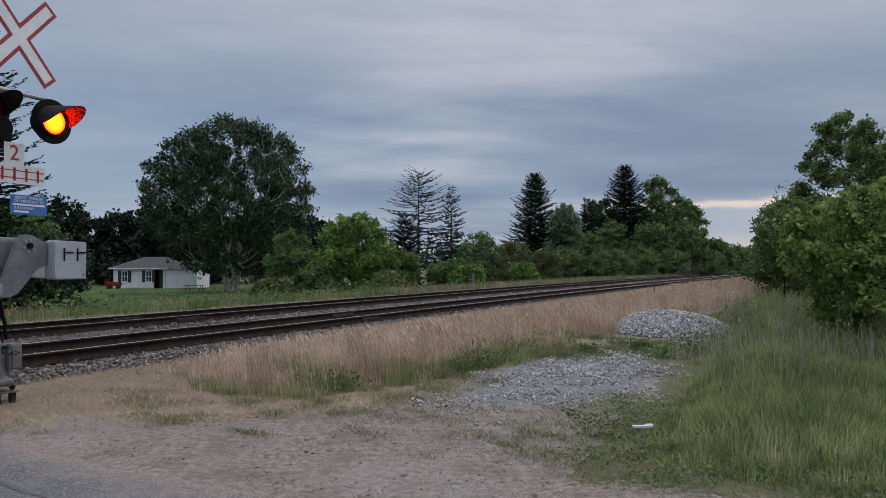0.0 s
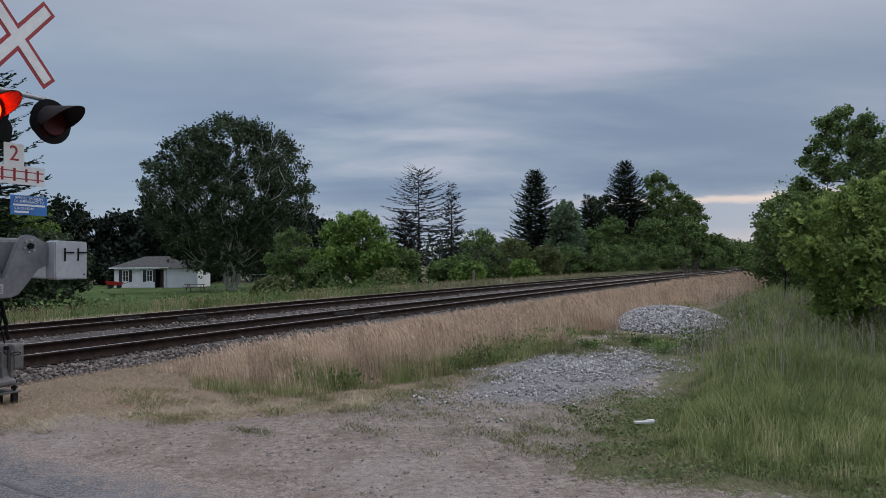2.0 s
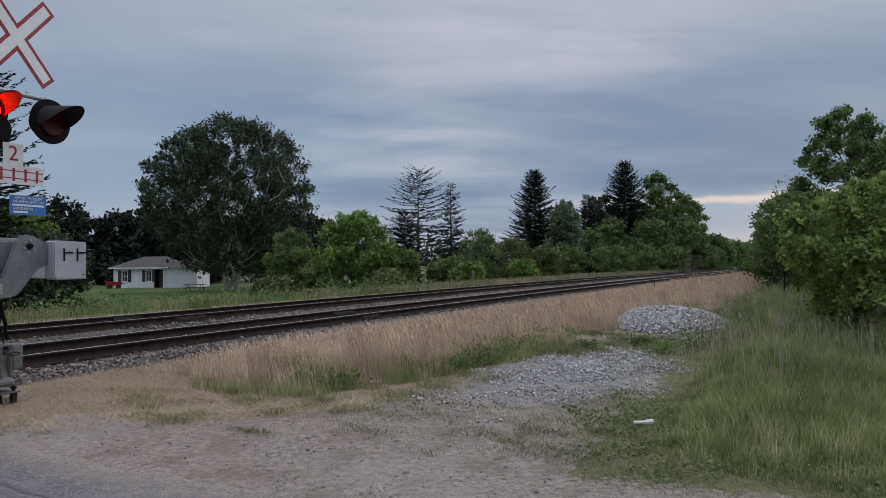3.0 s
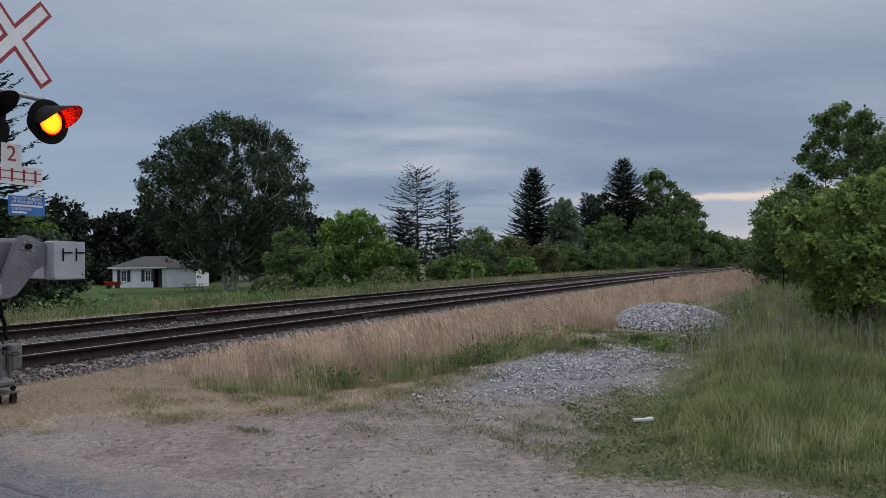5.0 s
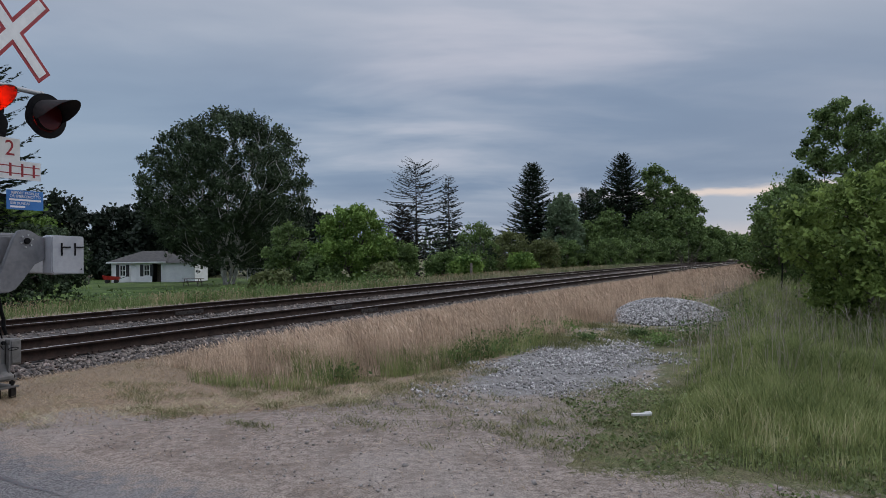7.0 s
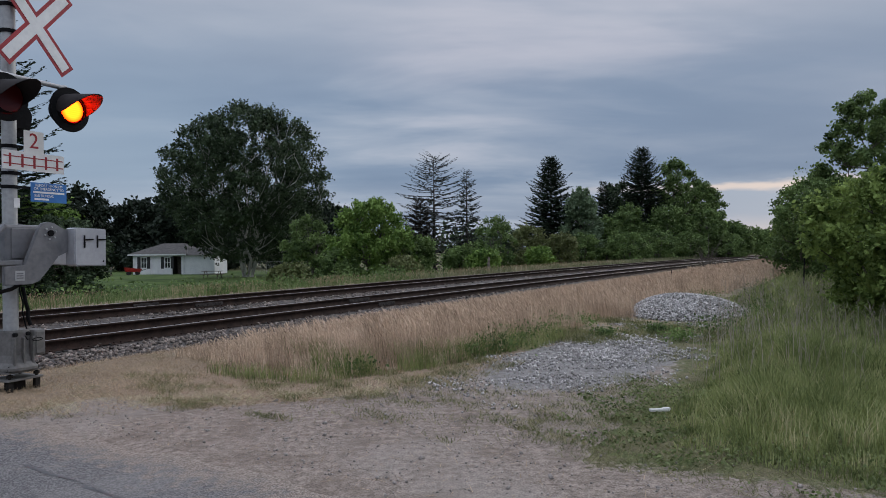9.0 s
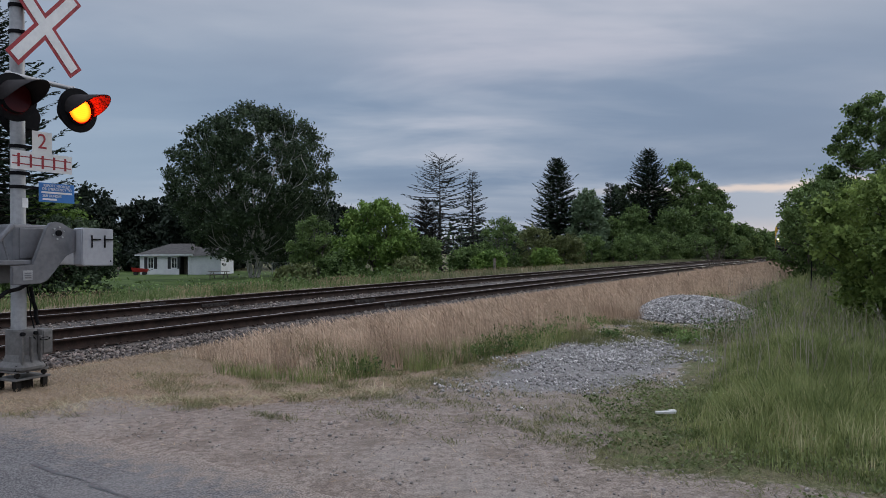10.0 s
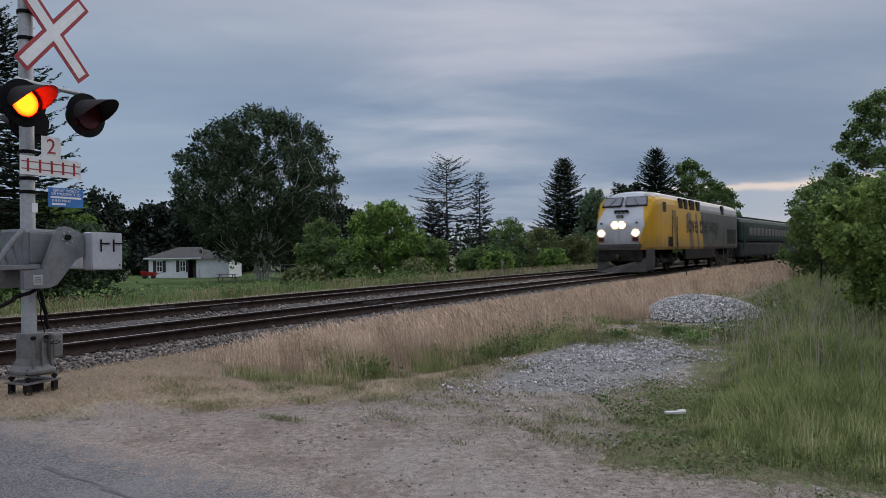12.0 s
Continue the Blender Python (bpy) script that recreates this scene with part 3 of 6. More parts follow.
def build_tracks():
    tie, plate = tie_mesh(), plate_mesh()
    rng = random.Random(7)
    for n, centre in enumerate(TRACKS):
        track = anchor("railway_track", Matrix(), "railway track of rusty rails on dark timber ties", "railway track", "the two tracks")
        for side in (-1, 1):
            build_rail(track, centre + side * (GAUGE / 2 + 0.036))
        for k in range(190):
            s = -9.0 + k * 0.60 + rng.uniform(-0.04, 0.04)
            x, y = place(s, centre + rng.uniform(-0.05, 0.05))
            ob = new("tie", tie)
            ob.parent = track
            head = math.degrees(math.atan2(-UX, UY)) - math.degrees(max(0.0, s - BEND_AT) / BEND_R)
            ob.matrix_basis = pose(float(x), float(y), RAIL_TOP - 0.186 - 0.006 + rng.uniform(-0.006, 0.004), 0, 0, head + rng.uniform(-1.2, 1.2))
            if s < 34:
                for side in (-1, 1):
                    x, y = place(s, centre + side * (GAUGE / 2 + 0.036))
                    ob = new("tie_plate", plate)
                    ob.parent = track
                    ob.matrix_basis = pose(float(x), float(y), RAIL_TOP - 0.190, 0, 0, head)
    # bolted joint bars on the rails
    for p, s, size in ((TRACKS[0] + 0.75, 15.9, 0.95), (TRACKS[0] - 0.75, 15.2, 0.75), (TRACKS[1] - 0.75, 12.9, 0.95), (TRACKS[1] + 0.75, 12.0, 0.8)):
        x, y = place(s, p)
        bm = fresh()
        for side in (-1, 1):
            box(bm, (side * 0.032, 0, -0.100), (0.030, size, 0.095), 0.008)
            for k in range(6):
                tube(bm, (side * 0.045, (k - 2.5) * size / 6.4, -0.098), (side * 0.068, (k - 2.5) * size / 6.4, -0.098), 0.017, seg=6)
        ob = part("joint_bar", bm, M["bed"], track, "weathered bolted joint bar")
        ob.matrix_basis = pose(float(x), float(y), RAIL_TOP, 0, 0, math.degrees(math.atan2(-UX, UY)))


# ---- scattered stones, blades and leaves ----
CUBE_V = np.array([(-1, -1, -1), (1, -1, -1), (1, 1, -1), (-1, 1, -1), (-1, -1, 1), (1, -1, 1), (1, 1, 1), (-1, 1, 1)], float) * 0.5
CUBE_F = np.array([(0, 3, 2, 1), (4, 5, 6, 7), (0, 1, 5, 4), (1, 2, 6, 5), (2, 3, 7, 6), (3, 0, 4, 7)])


def turns(rng, n):
    q = rng.normal(size=(n, 4))
    q /= np.linalg.norm(q, axis=1, keepdims=True)
    w, x, y, z = q.T
    return np.stack([1 - 2 * (y * y + z * z), 2 * (x * y - z * w), 2 * (x * z + y * w), 2 * (x * y + z * w), 1 - 2 * (x * x + z * z),
                     2 * (y * z - x * w), 2 * (x * z - y * w), 2 * (y * z + x * w), 1 - 2 * (x * x + y * y)], 1).reshape(n, 3, 3)


def stones(name, x, y, z, size, material, seed, parent=None):
    rng = np.random.RandomState(seed)
    n = len(x)
    v = CUBE_V[None] * rng.uniform(0.55, 1.0, (n, 8, 3)) * (size[:, None, None] * rng.uniform(0.6, 1.25, (n, 1, 3)))
    v = np.einsum("nij,nkj->nki", turns(rng, n), v)
    v += np.stack([x, y, z], 1)[:, None]
    f = (CUBE_F[None] + 8 * np.arange(n)[:, None, None]).reshape(-1, 4)
    return finish(name, np_mesh(name, v.reshape(-1, 3), f), material, parent)


def blades(name, x, y, z, tall, wide, material, seed, lean=0.25, way=None, droop=0.3, short=False):
    """Grass: each blade is two narrow faces that bend over; a short one is a single face."""
    rng = np.random.RandomState(seed)
    n = len(x)
    a = rng.uniform(0, 2 * np.pi, n)
    side = np.stack([np.cos(a), np.sin(a), 0 * a], 1) * wide[:, None] / 2
    b = rng.uniform(0, 2 * np.pi, n) if way is None else rng.normal(way, 0.9, n)
    off = np.stack([np.cos(b), np.sin(b), 0 * b], 1) * (tall * np.abs(rng.normal(lean, lean * 0.5, n)))[:, None]
    base = np.stack([x, y, z - 0.02], 1)
    up = np.stack([0 * tall, 0 * tall, tall], 1)
    mid, tip = base + off * 0.35 + up * 0.6, base + off + up * (1 - droop * rng.uniform(0, 0.5, (n, 1)))
    if short:
        v = np.stack([base - side, base + side, tip + side * 0.35, tip - side * 0.35], 1)
        return finish(name, np_mesh(name, v.reshape(-1, 3), np.arange(4 * n).reshape(-1, 4)), material)
    v = np.stack([base - side, base + side, mid - side * 0.9, mid + side * 0.9, tip - side * 0.25, tip + side * 0.25], 1)
    f = (np.array([(0, 1, 3, 2), (2, 3, 5, 4)])[None] + 6 * np.arange(n)[:, None, None]).reshape(-1, 4)
    return finish(name, np_mesh(name, v.reshape(-1, 3), f), material)


def seed_heads(name, x, y, z, tall, material, seed, way=None, size=0.09):
    """Stalks with a plume at the top: a thin stem and a spindle of two crossed faces."""
    rng = np.random.RandomState(seed)
    n = len(x)
    b = rng.uniform(0, 2 * np.pi, n) if way is None else rng.normal(way, 0.7, n)
    off = np.stack([np.cos(b), np.sin(b), 0 * b], 1) * (tall * np.abs(rng.normal(0.18, 0.10, n)))[:, None]
    base = np.stack([x, y, z], 1)
    up = np.stack([0 * tall, 0 * tall, tall], 1)
    neck = base + up * 0.85 + off * 0.75
    tip = base + up * (1 - 0.05 * rng.rand(n, 1)) + off * 1.35
    tip = neck + (tip - neck) * rng.uniform(0.8, 1.4, (n, 1))
    a = rng.uniform(0, np.pi, n)
    s1 = np.stack([np.cos(a), np.sin(a), 0 * a], 1)
    s2 = np.stack([-np.sin(a), np.cos(a), 0 * a], 1)
    k = (size * rng.uniform(0.10, 0.22, n))[:, None]
    belly = neck + (tip - neck) * 0.45
    w = 0.003
    v = np.stack([base - s1 * w, base + s1 * w, neck + s1 * w, neck - s1 * w, neck, belly + s1 * k, tip, belly - s1 * k, neck, belly + s2 * k, tip, belly - s2 * k], 1)
    f = (np.array([(0, 1, 2, 3), (4, 5, 6, 7), (8, 9, 10, 11)])[None] + 12 * np.arange(n)[:, None, None]).reshape(-1, 4)
    return finish(name, np_mesh(name, v.reshape(-1, 3), f), material)


def leaf_cards(rng, at, size, flat=0.0):
    """A folded four-cornered leaf at each place."""
    n = len(at)
    t = turns(rng, n)
    a, b, c = t[:, :, 0], t[:, :, 1], t[:, :, 2]
    if flat:
        c = c * (1 - flat) + np.array([0, 0, 1.0]) * flat
        a = np.cross(b, c)
        a /= np.linalg.norm(a, axis=1, keepdims=True) + 1e-9
    s = (size * rng.uniform(0.6, 1.3, n))[:, None]
    v = np.stack([at - a * s * 0.55, at - b * s * 0.34 + c * s * 0.08, at + a * s * 0.55, at + b * s * 0.34 + c * s * 0.08], 1)
    return v.reshape(-1, 3), (np.array([0, 1, 2, 3])[None] + 4 * np.arange(n)[:, None])


def limb(bm, a, b, r1, r2, rng, bends=3, seg=7, wander=0.06):
    a, b = Vector(a), Vector(b)
    prev, length = a, (b - a).length
    for k in range(1, bends + 1):
        q = a.lerp(b, k / bends)
        if k < bends:
            q += Vector((rng.uniform(-1, 1), rng.uniform(-1, 1), rng.uniform(-0.4, 0.4))) * length * wander
        tube(bm, prev, q, r1 + (r2 - r1) * (k - 1) / bends, r1 + (r2 - r1) * k / bends, seg, cap=False)
        prev = q


def crown_shape(rng, h0, h1, rx, ry, count, blob, taper=0.0, foot=0.3, core=0.15):
    """Centres and radii of the leaf clumps that fill a crown, kept apart from one another; the outline bulges unevenly."""
    c, r = np.zeros((0, 3)), []
    f1, f2, f3 = rng.uniform(0, 6.28, 3)
    for k in range(count):
        t = rng.uniform(-1, 1, 8)
        wide = np.where(t > 0, (1 - np.abs(t) ** 2.9) ** 0.5, 1 - foot * t * t)
        a, q = rng.uniform(0, 2 * np.pi, 8), rng.uniform(core, 1.0, 8) ** 0.5
        shrink = wide * (1 - taper * np.maximum(0.0, t)) * (1 + 0.10 * np.sin(2 * a + f1 + 2.2 * t) + 0.07 * np.sin(3 * a + f2 - 3.1 * t) + 0.05 * np.sin(5 * t + f3))
        rad = blob * rng.uniform(0.6, 1.35)
        trial = np.stack([np.cos(a) * q * (rx - rad * 0.8) * shrink, np.sin(a) * q * (ry - rad * 0.8) * shrink, (h0 + h1) / 2 + t * ((h1 - h0) / 2 - rad * 0.6)], 1)
        apart = np.min(np.linalg.norm(trial[:, None] - c[None], axis=2), axis=1) if len(c) else t
        c = np.vstack([c, trial[np.argmax(apart)]])
        r.append(rad)
    return c, np.array(r)


def pipes(name, a, b, r1, r2, material, parent, seg=6):
    """Many tapered round pieces of wood in one mesh."""
    d = b - a
    d = d / (np.linalg.norm(d, axis=1, keepdims=True) + 1e-9)
    side = np.cross(d, np.where(np.abs(d[:, 2:3]) > 0.9, np.array([[1.0, 0, 0]]), np.array([[0, 0, 1.0]])))
    side /= np.linalg.norm(side, axis=1, keepdims=True) + 1e-9
    up = np.cross(d, side)
    w = np.arange(seg) * 2 * np.pi / seg
    ring_ = np.cos(w)[None, :, None] * side[:, None] + np.sin(w)[None, :, None] * up[:, None]
    v = np.concatenate([a[:, None] + ring_ * r1[:, None, None], b[:, None] + ring_ * r2[:, None, None]], 1)
    i = np.arange(seg)
    f = np.stack([i, (i + 1) % seg, (i + 1) % seg + seg, i + seg], 1)
    me = np_mesh(name, v.reshape(-1, 3), (f[None] + 2 * seg * np.arange(len(a))[:, None, None]).reshape(-1, 4))
    me.shade_smooth()
    return finish(name, me, material, parent)


def leaf_sprays(rng, c, r, leaves, leaf, heart, squash):
    """Leaves set along twigs that grow outwards from each clump."""
    each = 11
    n = leaves // each
    which = rng.choice(len(c), n, p=(r**2) / (r**2).sum())
    out = c[which] - heart
    out /= np.linalg.norm(out, axis=1, keepdims=True) + 1e-9
    way = 0.55 * out + np.array([0, 0, 0.30]) + 0.62 * rng.normal(size=(n, 3))
    way /= np.linalg.norm(way, axis=1, keepdims=True)
    root = c[which] + rng.normal(size=(n, 3)) * (0.26 * r[which])[:, None] * np.array([1, 1, squash])
    ln = (r[which] * rng.uniform(0.55, 1.15, n))[:, None, None]
    u = rng.uniform(0.12, 1.0, (n, each, 1)) ** 0.8
    at = root[:, None] + way[:, None] * ln * u * np.array([1, 1, squash]) + np.array([0, 0, -0.10]) * ln * u**2
    at = (at + rng.normal(0, 0.55 * leaf, at.shape)).reshape(-1, 3)
    return leaf_cards(rng, at, leaf, 0.45)


def broadleaf(name, label, category, x, y, h, w, material, leaves, leaf, seed, depth=None, low=0.12, blobs=46, blob=0.17, trunk=None, bark="bark", stems=1, taper=0.1, z=None, group="", squash=0.75, fork=0.25, foot=0.3, core=0.15):
    """A broad-leaved tree or bush: stems that fork out to every clump of the crown, and leaves along the twigs of each clump."""
    rng = np.random.RandomState(seed)
    base = float(land(x, y)) if z is None else z
    tree = anchor(name, pose(x, y, base - 0.03), label, category, group)
    rx, ry = w / 2, (depth or w) / 2
    c, r = crown_shape(rng, h * low, h, rx, ry, blobs, blob * w, taper, foot, core)
    rad = trunk or h * 0.018
    # stems, as chains of nodes
    nodes, parent, far, is_stem = [], [], [], []
    for k in range(stems):
        a = 2 * math.pi * k / max(1, stems) + rng.uniform(0, 1)
        spread = 0.0 if stems == 1 else rx * 0.14
        for i in range(8):
            q = i / 7
            reach = spread * (0.35 + 2.3 * q**1.3)
            nodes.append((math.cos(a) * reach + (rng.normal(0, 0.022 * rx) if i else 0), math.sin(a) * reach + (rng.normal(0, 0.022 * rx) if i else 0), h * 0.68 * q))
            parent.append(len(nodes) - 2 if i else -1)
            far.append(0.25 * h * q)
            is_stem.append(True)
    order = np.argsort(np.linalg.norm(c - np.array([0, 0, h * fork]), axis=1))
    for k in order:
        p = np.array(nodes)
        cost = np.linalg.norm(p - c[k], axis=1) + 0.35 * np.array(far) + 1.1 * np.maximum(0, p[:, 2] - c[k][2] + 0.1 * h) + 5.0 * (p[:, 2] < h * fork * 0.8)
        j = int(np.argmin(cost))
        gap = float(np.linalg.norm(p[j] - c[k]))
        for q in (0.35, 0.7, 1.0):
            bow = np.array([0, 0, -0.10 * gap * math.sin(math.pi * q)]) + (rng.normal(0, 0.045 * gap, 3) if q < 1 else 0)
            nodes.append(tuple(p[j] + (c[k] - p[j]) * q + bow))
            parent.append(j if q == 0.35 else len(nodes) - 2)
            far.append(far[j] + gap * q)
            is_stem.append(False)
    load = np.ones(len(nodes))
    for i in range(len(nodes) - 1, -1, -1):
        if parent[i] >= 0:
            load[parent[i]] += load[i] * 0.9
    p, par = np.array(nodes), np.array(parent)
    thick = np.maximum(rad * (load / load.max()) ** 0.45, rad * 0.09)
    kids = np.nonzero(par >= 0)[0]
    stem = np.array(is_stem)[kids]
    for nm, pick in (("trunk", kids[stem]), ("branchwork", kids[~stem])):
        ob = pipes(nm, p[par[pick]], p[pick], np.minimum(thick[par[pick]], thick[pick] * (1.25 if nm == "trunk" else 1.5)), thick[pick], M[bark], tree, 9 if nm == "trunk" else 5)
        if nm == "branchwork":
            tagged(ob, kind="stuff")
    v, f = leaf_sprays(rng, c, r, leaves, leaf, np.array([0, 0, h * (low + 0.35 * (1 - low))]), squash)
    v[:, 2] = np.maximum(v[:, 2], 0.03)
    finish("crown", np_mesh("crown", v, f), material, tree)
    return tree


def conifer(name, label, x, y, h, w, material, seed, sprays=1.0, bare=0.10, power=0.9, droop=0.25, sparse=False, z=None, card=0.42, gap=0.45, upturn=0.22, boughs=8):
    """A spruce: a straight trunk, whorls of boughs that sag and lift at the tip, and sprays of needles along them."""
    rng, rnd = np.random.RandomState(seed), random.Random(seed)
    base = float(land(x, y)) if z is None else z
    tree = anchor(name, pose(x, y, base - 0.03), label, "tree", "spruces")
    bm = fresh()
    tube(bm, (0, 0, 0), (0, 0, h * 0.97), h * 0.014, 0.02, 9)
    part("trunk", bm, M["bark_dark"], tree)
    wood, at, along_, size = [], [], [], []
    zz = h * bare
    while zz < h * 0.985:
        t = (zz - h * bare) / (h * (1 - bare))
        reach = w / 2 * (1 - t) ** power + 0.10
        turn0 = rnd.uniform(0, 6.28)
        for k in range(boughs):
            a = turn0 + 2 * math.pi * k / boughs + rnd.uniform(-0.35, 0.35)
            ln = reach * (rnd.uniform(0.62, 1.10) if rnd.random() > 0.12 else rnd.uniform(1.0, 1.28))
            z1 = zz + rnd.uniform(-0.5, 0.5) * gap
            sag, lift = -droop * (1 - t) + 0.30 * t * t + rnd.uniform(-0.14, 0.14), upturn * rnd.uniform(0.6, 1.4)

            def along_bough(q):
                return Vector((math.cos(a) * ln * q, math.sin(a) * ln * q, z1 + ln * (sag * q + lift * q * q)))
            thick_ = 0.010 + 0.009 * ln
            for q0, q1 in ((0.0, 0.4), (0.4, 0.75), (0.75, 1.0)):
                wood.append((*along_bough(q0), *along_bough(q1), thick_ * (1.05 - q0), thick_ * (1.05 - q1)))
            n = max(4, int(ln / card * 3.4 * sprays))
            for q in rng.uniform(0.16 if not sparse else 0.30, 1.02, n):
                at.append(along_bough(q))
                side = rnd.choice((-1, 1)) * rnd.uniform(0.15, 0.95)
                along_.append((math.cos(a + side), math.sin(a + side), sag + 2 * lift * q - rnd.uniform(0.05, 0.55)))
                size.append(card * rnd.uniform(0.6, 1.2) * (0.55 + 0.45 * (1 - t)) * (1.15 - 0.45 * q))
        zz += gap * rnd.uniform(0.8, 1.2) * (0.55 + 0.55 * (1 - t))
    wood = np.array(wood)
    ob = pipes("branchwork", wood[:, 0:3], wood[:, 3:6], wood[:, 6], wood[:, 7], M["bark_dark"], tree, 4)
    tagged(ob, kind="stuff")
    at, d, s = np.array(at), np.array(along_), np.array(size)[:, None]
    at = at + rng.normal(0, 0.04, at.shape)
    d /= np.linalg.norm(d, axis=1, keepdims=True)
    e = np.cross(d, rng.normal(size=d.shape) + np.array([0, 0, 1.2]))
    e /= np.linalg.norm(e, axis=1, keepdims=True)
    v = np.stack([at - d * s * 0.1, at + d * s * 0.5 + e * s * 0.20, at + d * s * 1.1, at + d * s * 0.5 - e * s * 0.20], 1).reshape(-1, 3)
    f = np.array([0, 1, 2, 3])[None] + 4 * np.arange(len(at))[:, None]
    finish("crown", np_mesh("crown", v, f), material, tree)
    return tree


# ---- crossing signal ----
def ring_slab(bm, r, depth, y, seg=32, squash=1.0):
    tube(bm, (0, y - depth / 2, 0), (0, y + depth / 2, 0), r, r, seg)


def half_hood(bm, r, length, y0, thick=0.006, seg=18, sweep=1.08):
    """A visor: the upper part of a tube, cut back towards its lower edges."""
    for rad, flip in ((r, False), (r - thick, True)):
        rows = []
        for i in range(seg + 1):
            a = math.pi / 2 + (i / seg - 0.5) * 2 * math.pi * 0.5 * sweep
            reach = length * (0.05 + 0.95 * max(0.0, (math.sin(a) + 0.2) / 1.2) ** 0.75)
            x, z = rad * math.cos(a), rad * math.sin(a)
            rows.append((bm.verts.new((x, y0, z)), bm.verts.new((x * 0.93, y0 - reach, z * 0.93 - 0.03))))
        for (a0, a1), (b0, b1) in zip(rows, rows[1:]):
            bm.faces.new((a0, a1, b1, b0) if not flip else (a0, b0, b1, a1))


def build_lamp(signal, m):
    bm = fresh()
    ring_slab(bm, 0.255, 0.02, 0.0, 40)
    bmesh.ops.bevel(bm, geom=[e for e in bm.edges if len(e.link_faces) == 2 and abs(e.calc_face_angle(0)) > 1], offset=0.006, segments=2, affect="EDGES")
    lamp = part("lamp", bm, M["black"], signal, "black round background disc")
    lamp.matrix_basis = m
    bm = fresh()
    tube(bm, (0, 0.011, 0), (0, 0.16, 0), 0.19, 0.15, 24)
    box(bm, (0, 0.10, 0.17), (0.06, 0.08, 0.10), 0.01)
    part("housing", bm, M["black"], lamp)
    bm = fresh()
    half_hood(bm, 0.182, 0.46, -0.010, sweep=1.12)
    part("hood", bm, [M["hood"]], lamp, "long black visor", smooth=True)
    bm = fresh()
    ring_slab(bm, 0.140, 0.012, -0.034, 32)
    part("lens", bm, M["lamp_on"], lamp, "glowing red lens")
    bm = fresh()
    tube(bm, (0, -0.011, 0), (0, -0.056, 0), 0.176, 0.160, 32, cap=False)
    part("bezel", bm, M["black"], lamp)
    # disc added to blank the always-lit lens, so that the lamp can flash
    bm = fresh()
    ring_slab(bm, 0.158, 0.004, 0.0, 32)
    tube(bm, (0, 0, 0), (0, 0.020, 0), 0.150, 0.150, 32, cap=False)
    return part("shutter", bm, M["lens_off"], lamp, "dark red disc added to blank the lens")


def blade_sign(signal, centre, angle, long, wide, y, y_white, label):
    """One arm of the crossbuck: a white board with a red border that stops where the arms cross."""
    m = Matrix.Translation((centre[0], y, centre[1])) @ Matrix.Rotation(radians(angle), 4, "Y")
    bm = fresh()
    slab(bm, [(-long / 2, -wide / 2), (long / 2, -wide / 2), (long / 2, wide / 2), (-long / 2, wide / 2)], 0.004, m)
    arm = part("crossbuck_arm", bm, M["sign_red"], signal, label)
    bm = fresh()
    k = 0.042
    slab(bm, [(-long / 2 + k, -wide / 2 + k), (long / 2 - k, -wide / 2 + k), (long / 2 - k, wide / 2 - k), (-long / 2 + k, wide / 2 - k)], 0.003, m @ Matrix.Translation((0, y_white - y, 0)))
    part("white_field", bm, M["sign_white"], arm)
    return arm


def plate(signal, name, x, z, w, h, y, material, label):
    bm = fresh()
    slab(bm, [(x - w / 2, z - h / 2), (x + w / 2, z - h / 2), (x + w / 2, z + h / 2), (x - w / 2, z + h / 2)], 0.004, Matrix.Translation((0, y, 0)), 0.0008)
    return part(name, bm, material, signal, label)


SHUTTERS = []


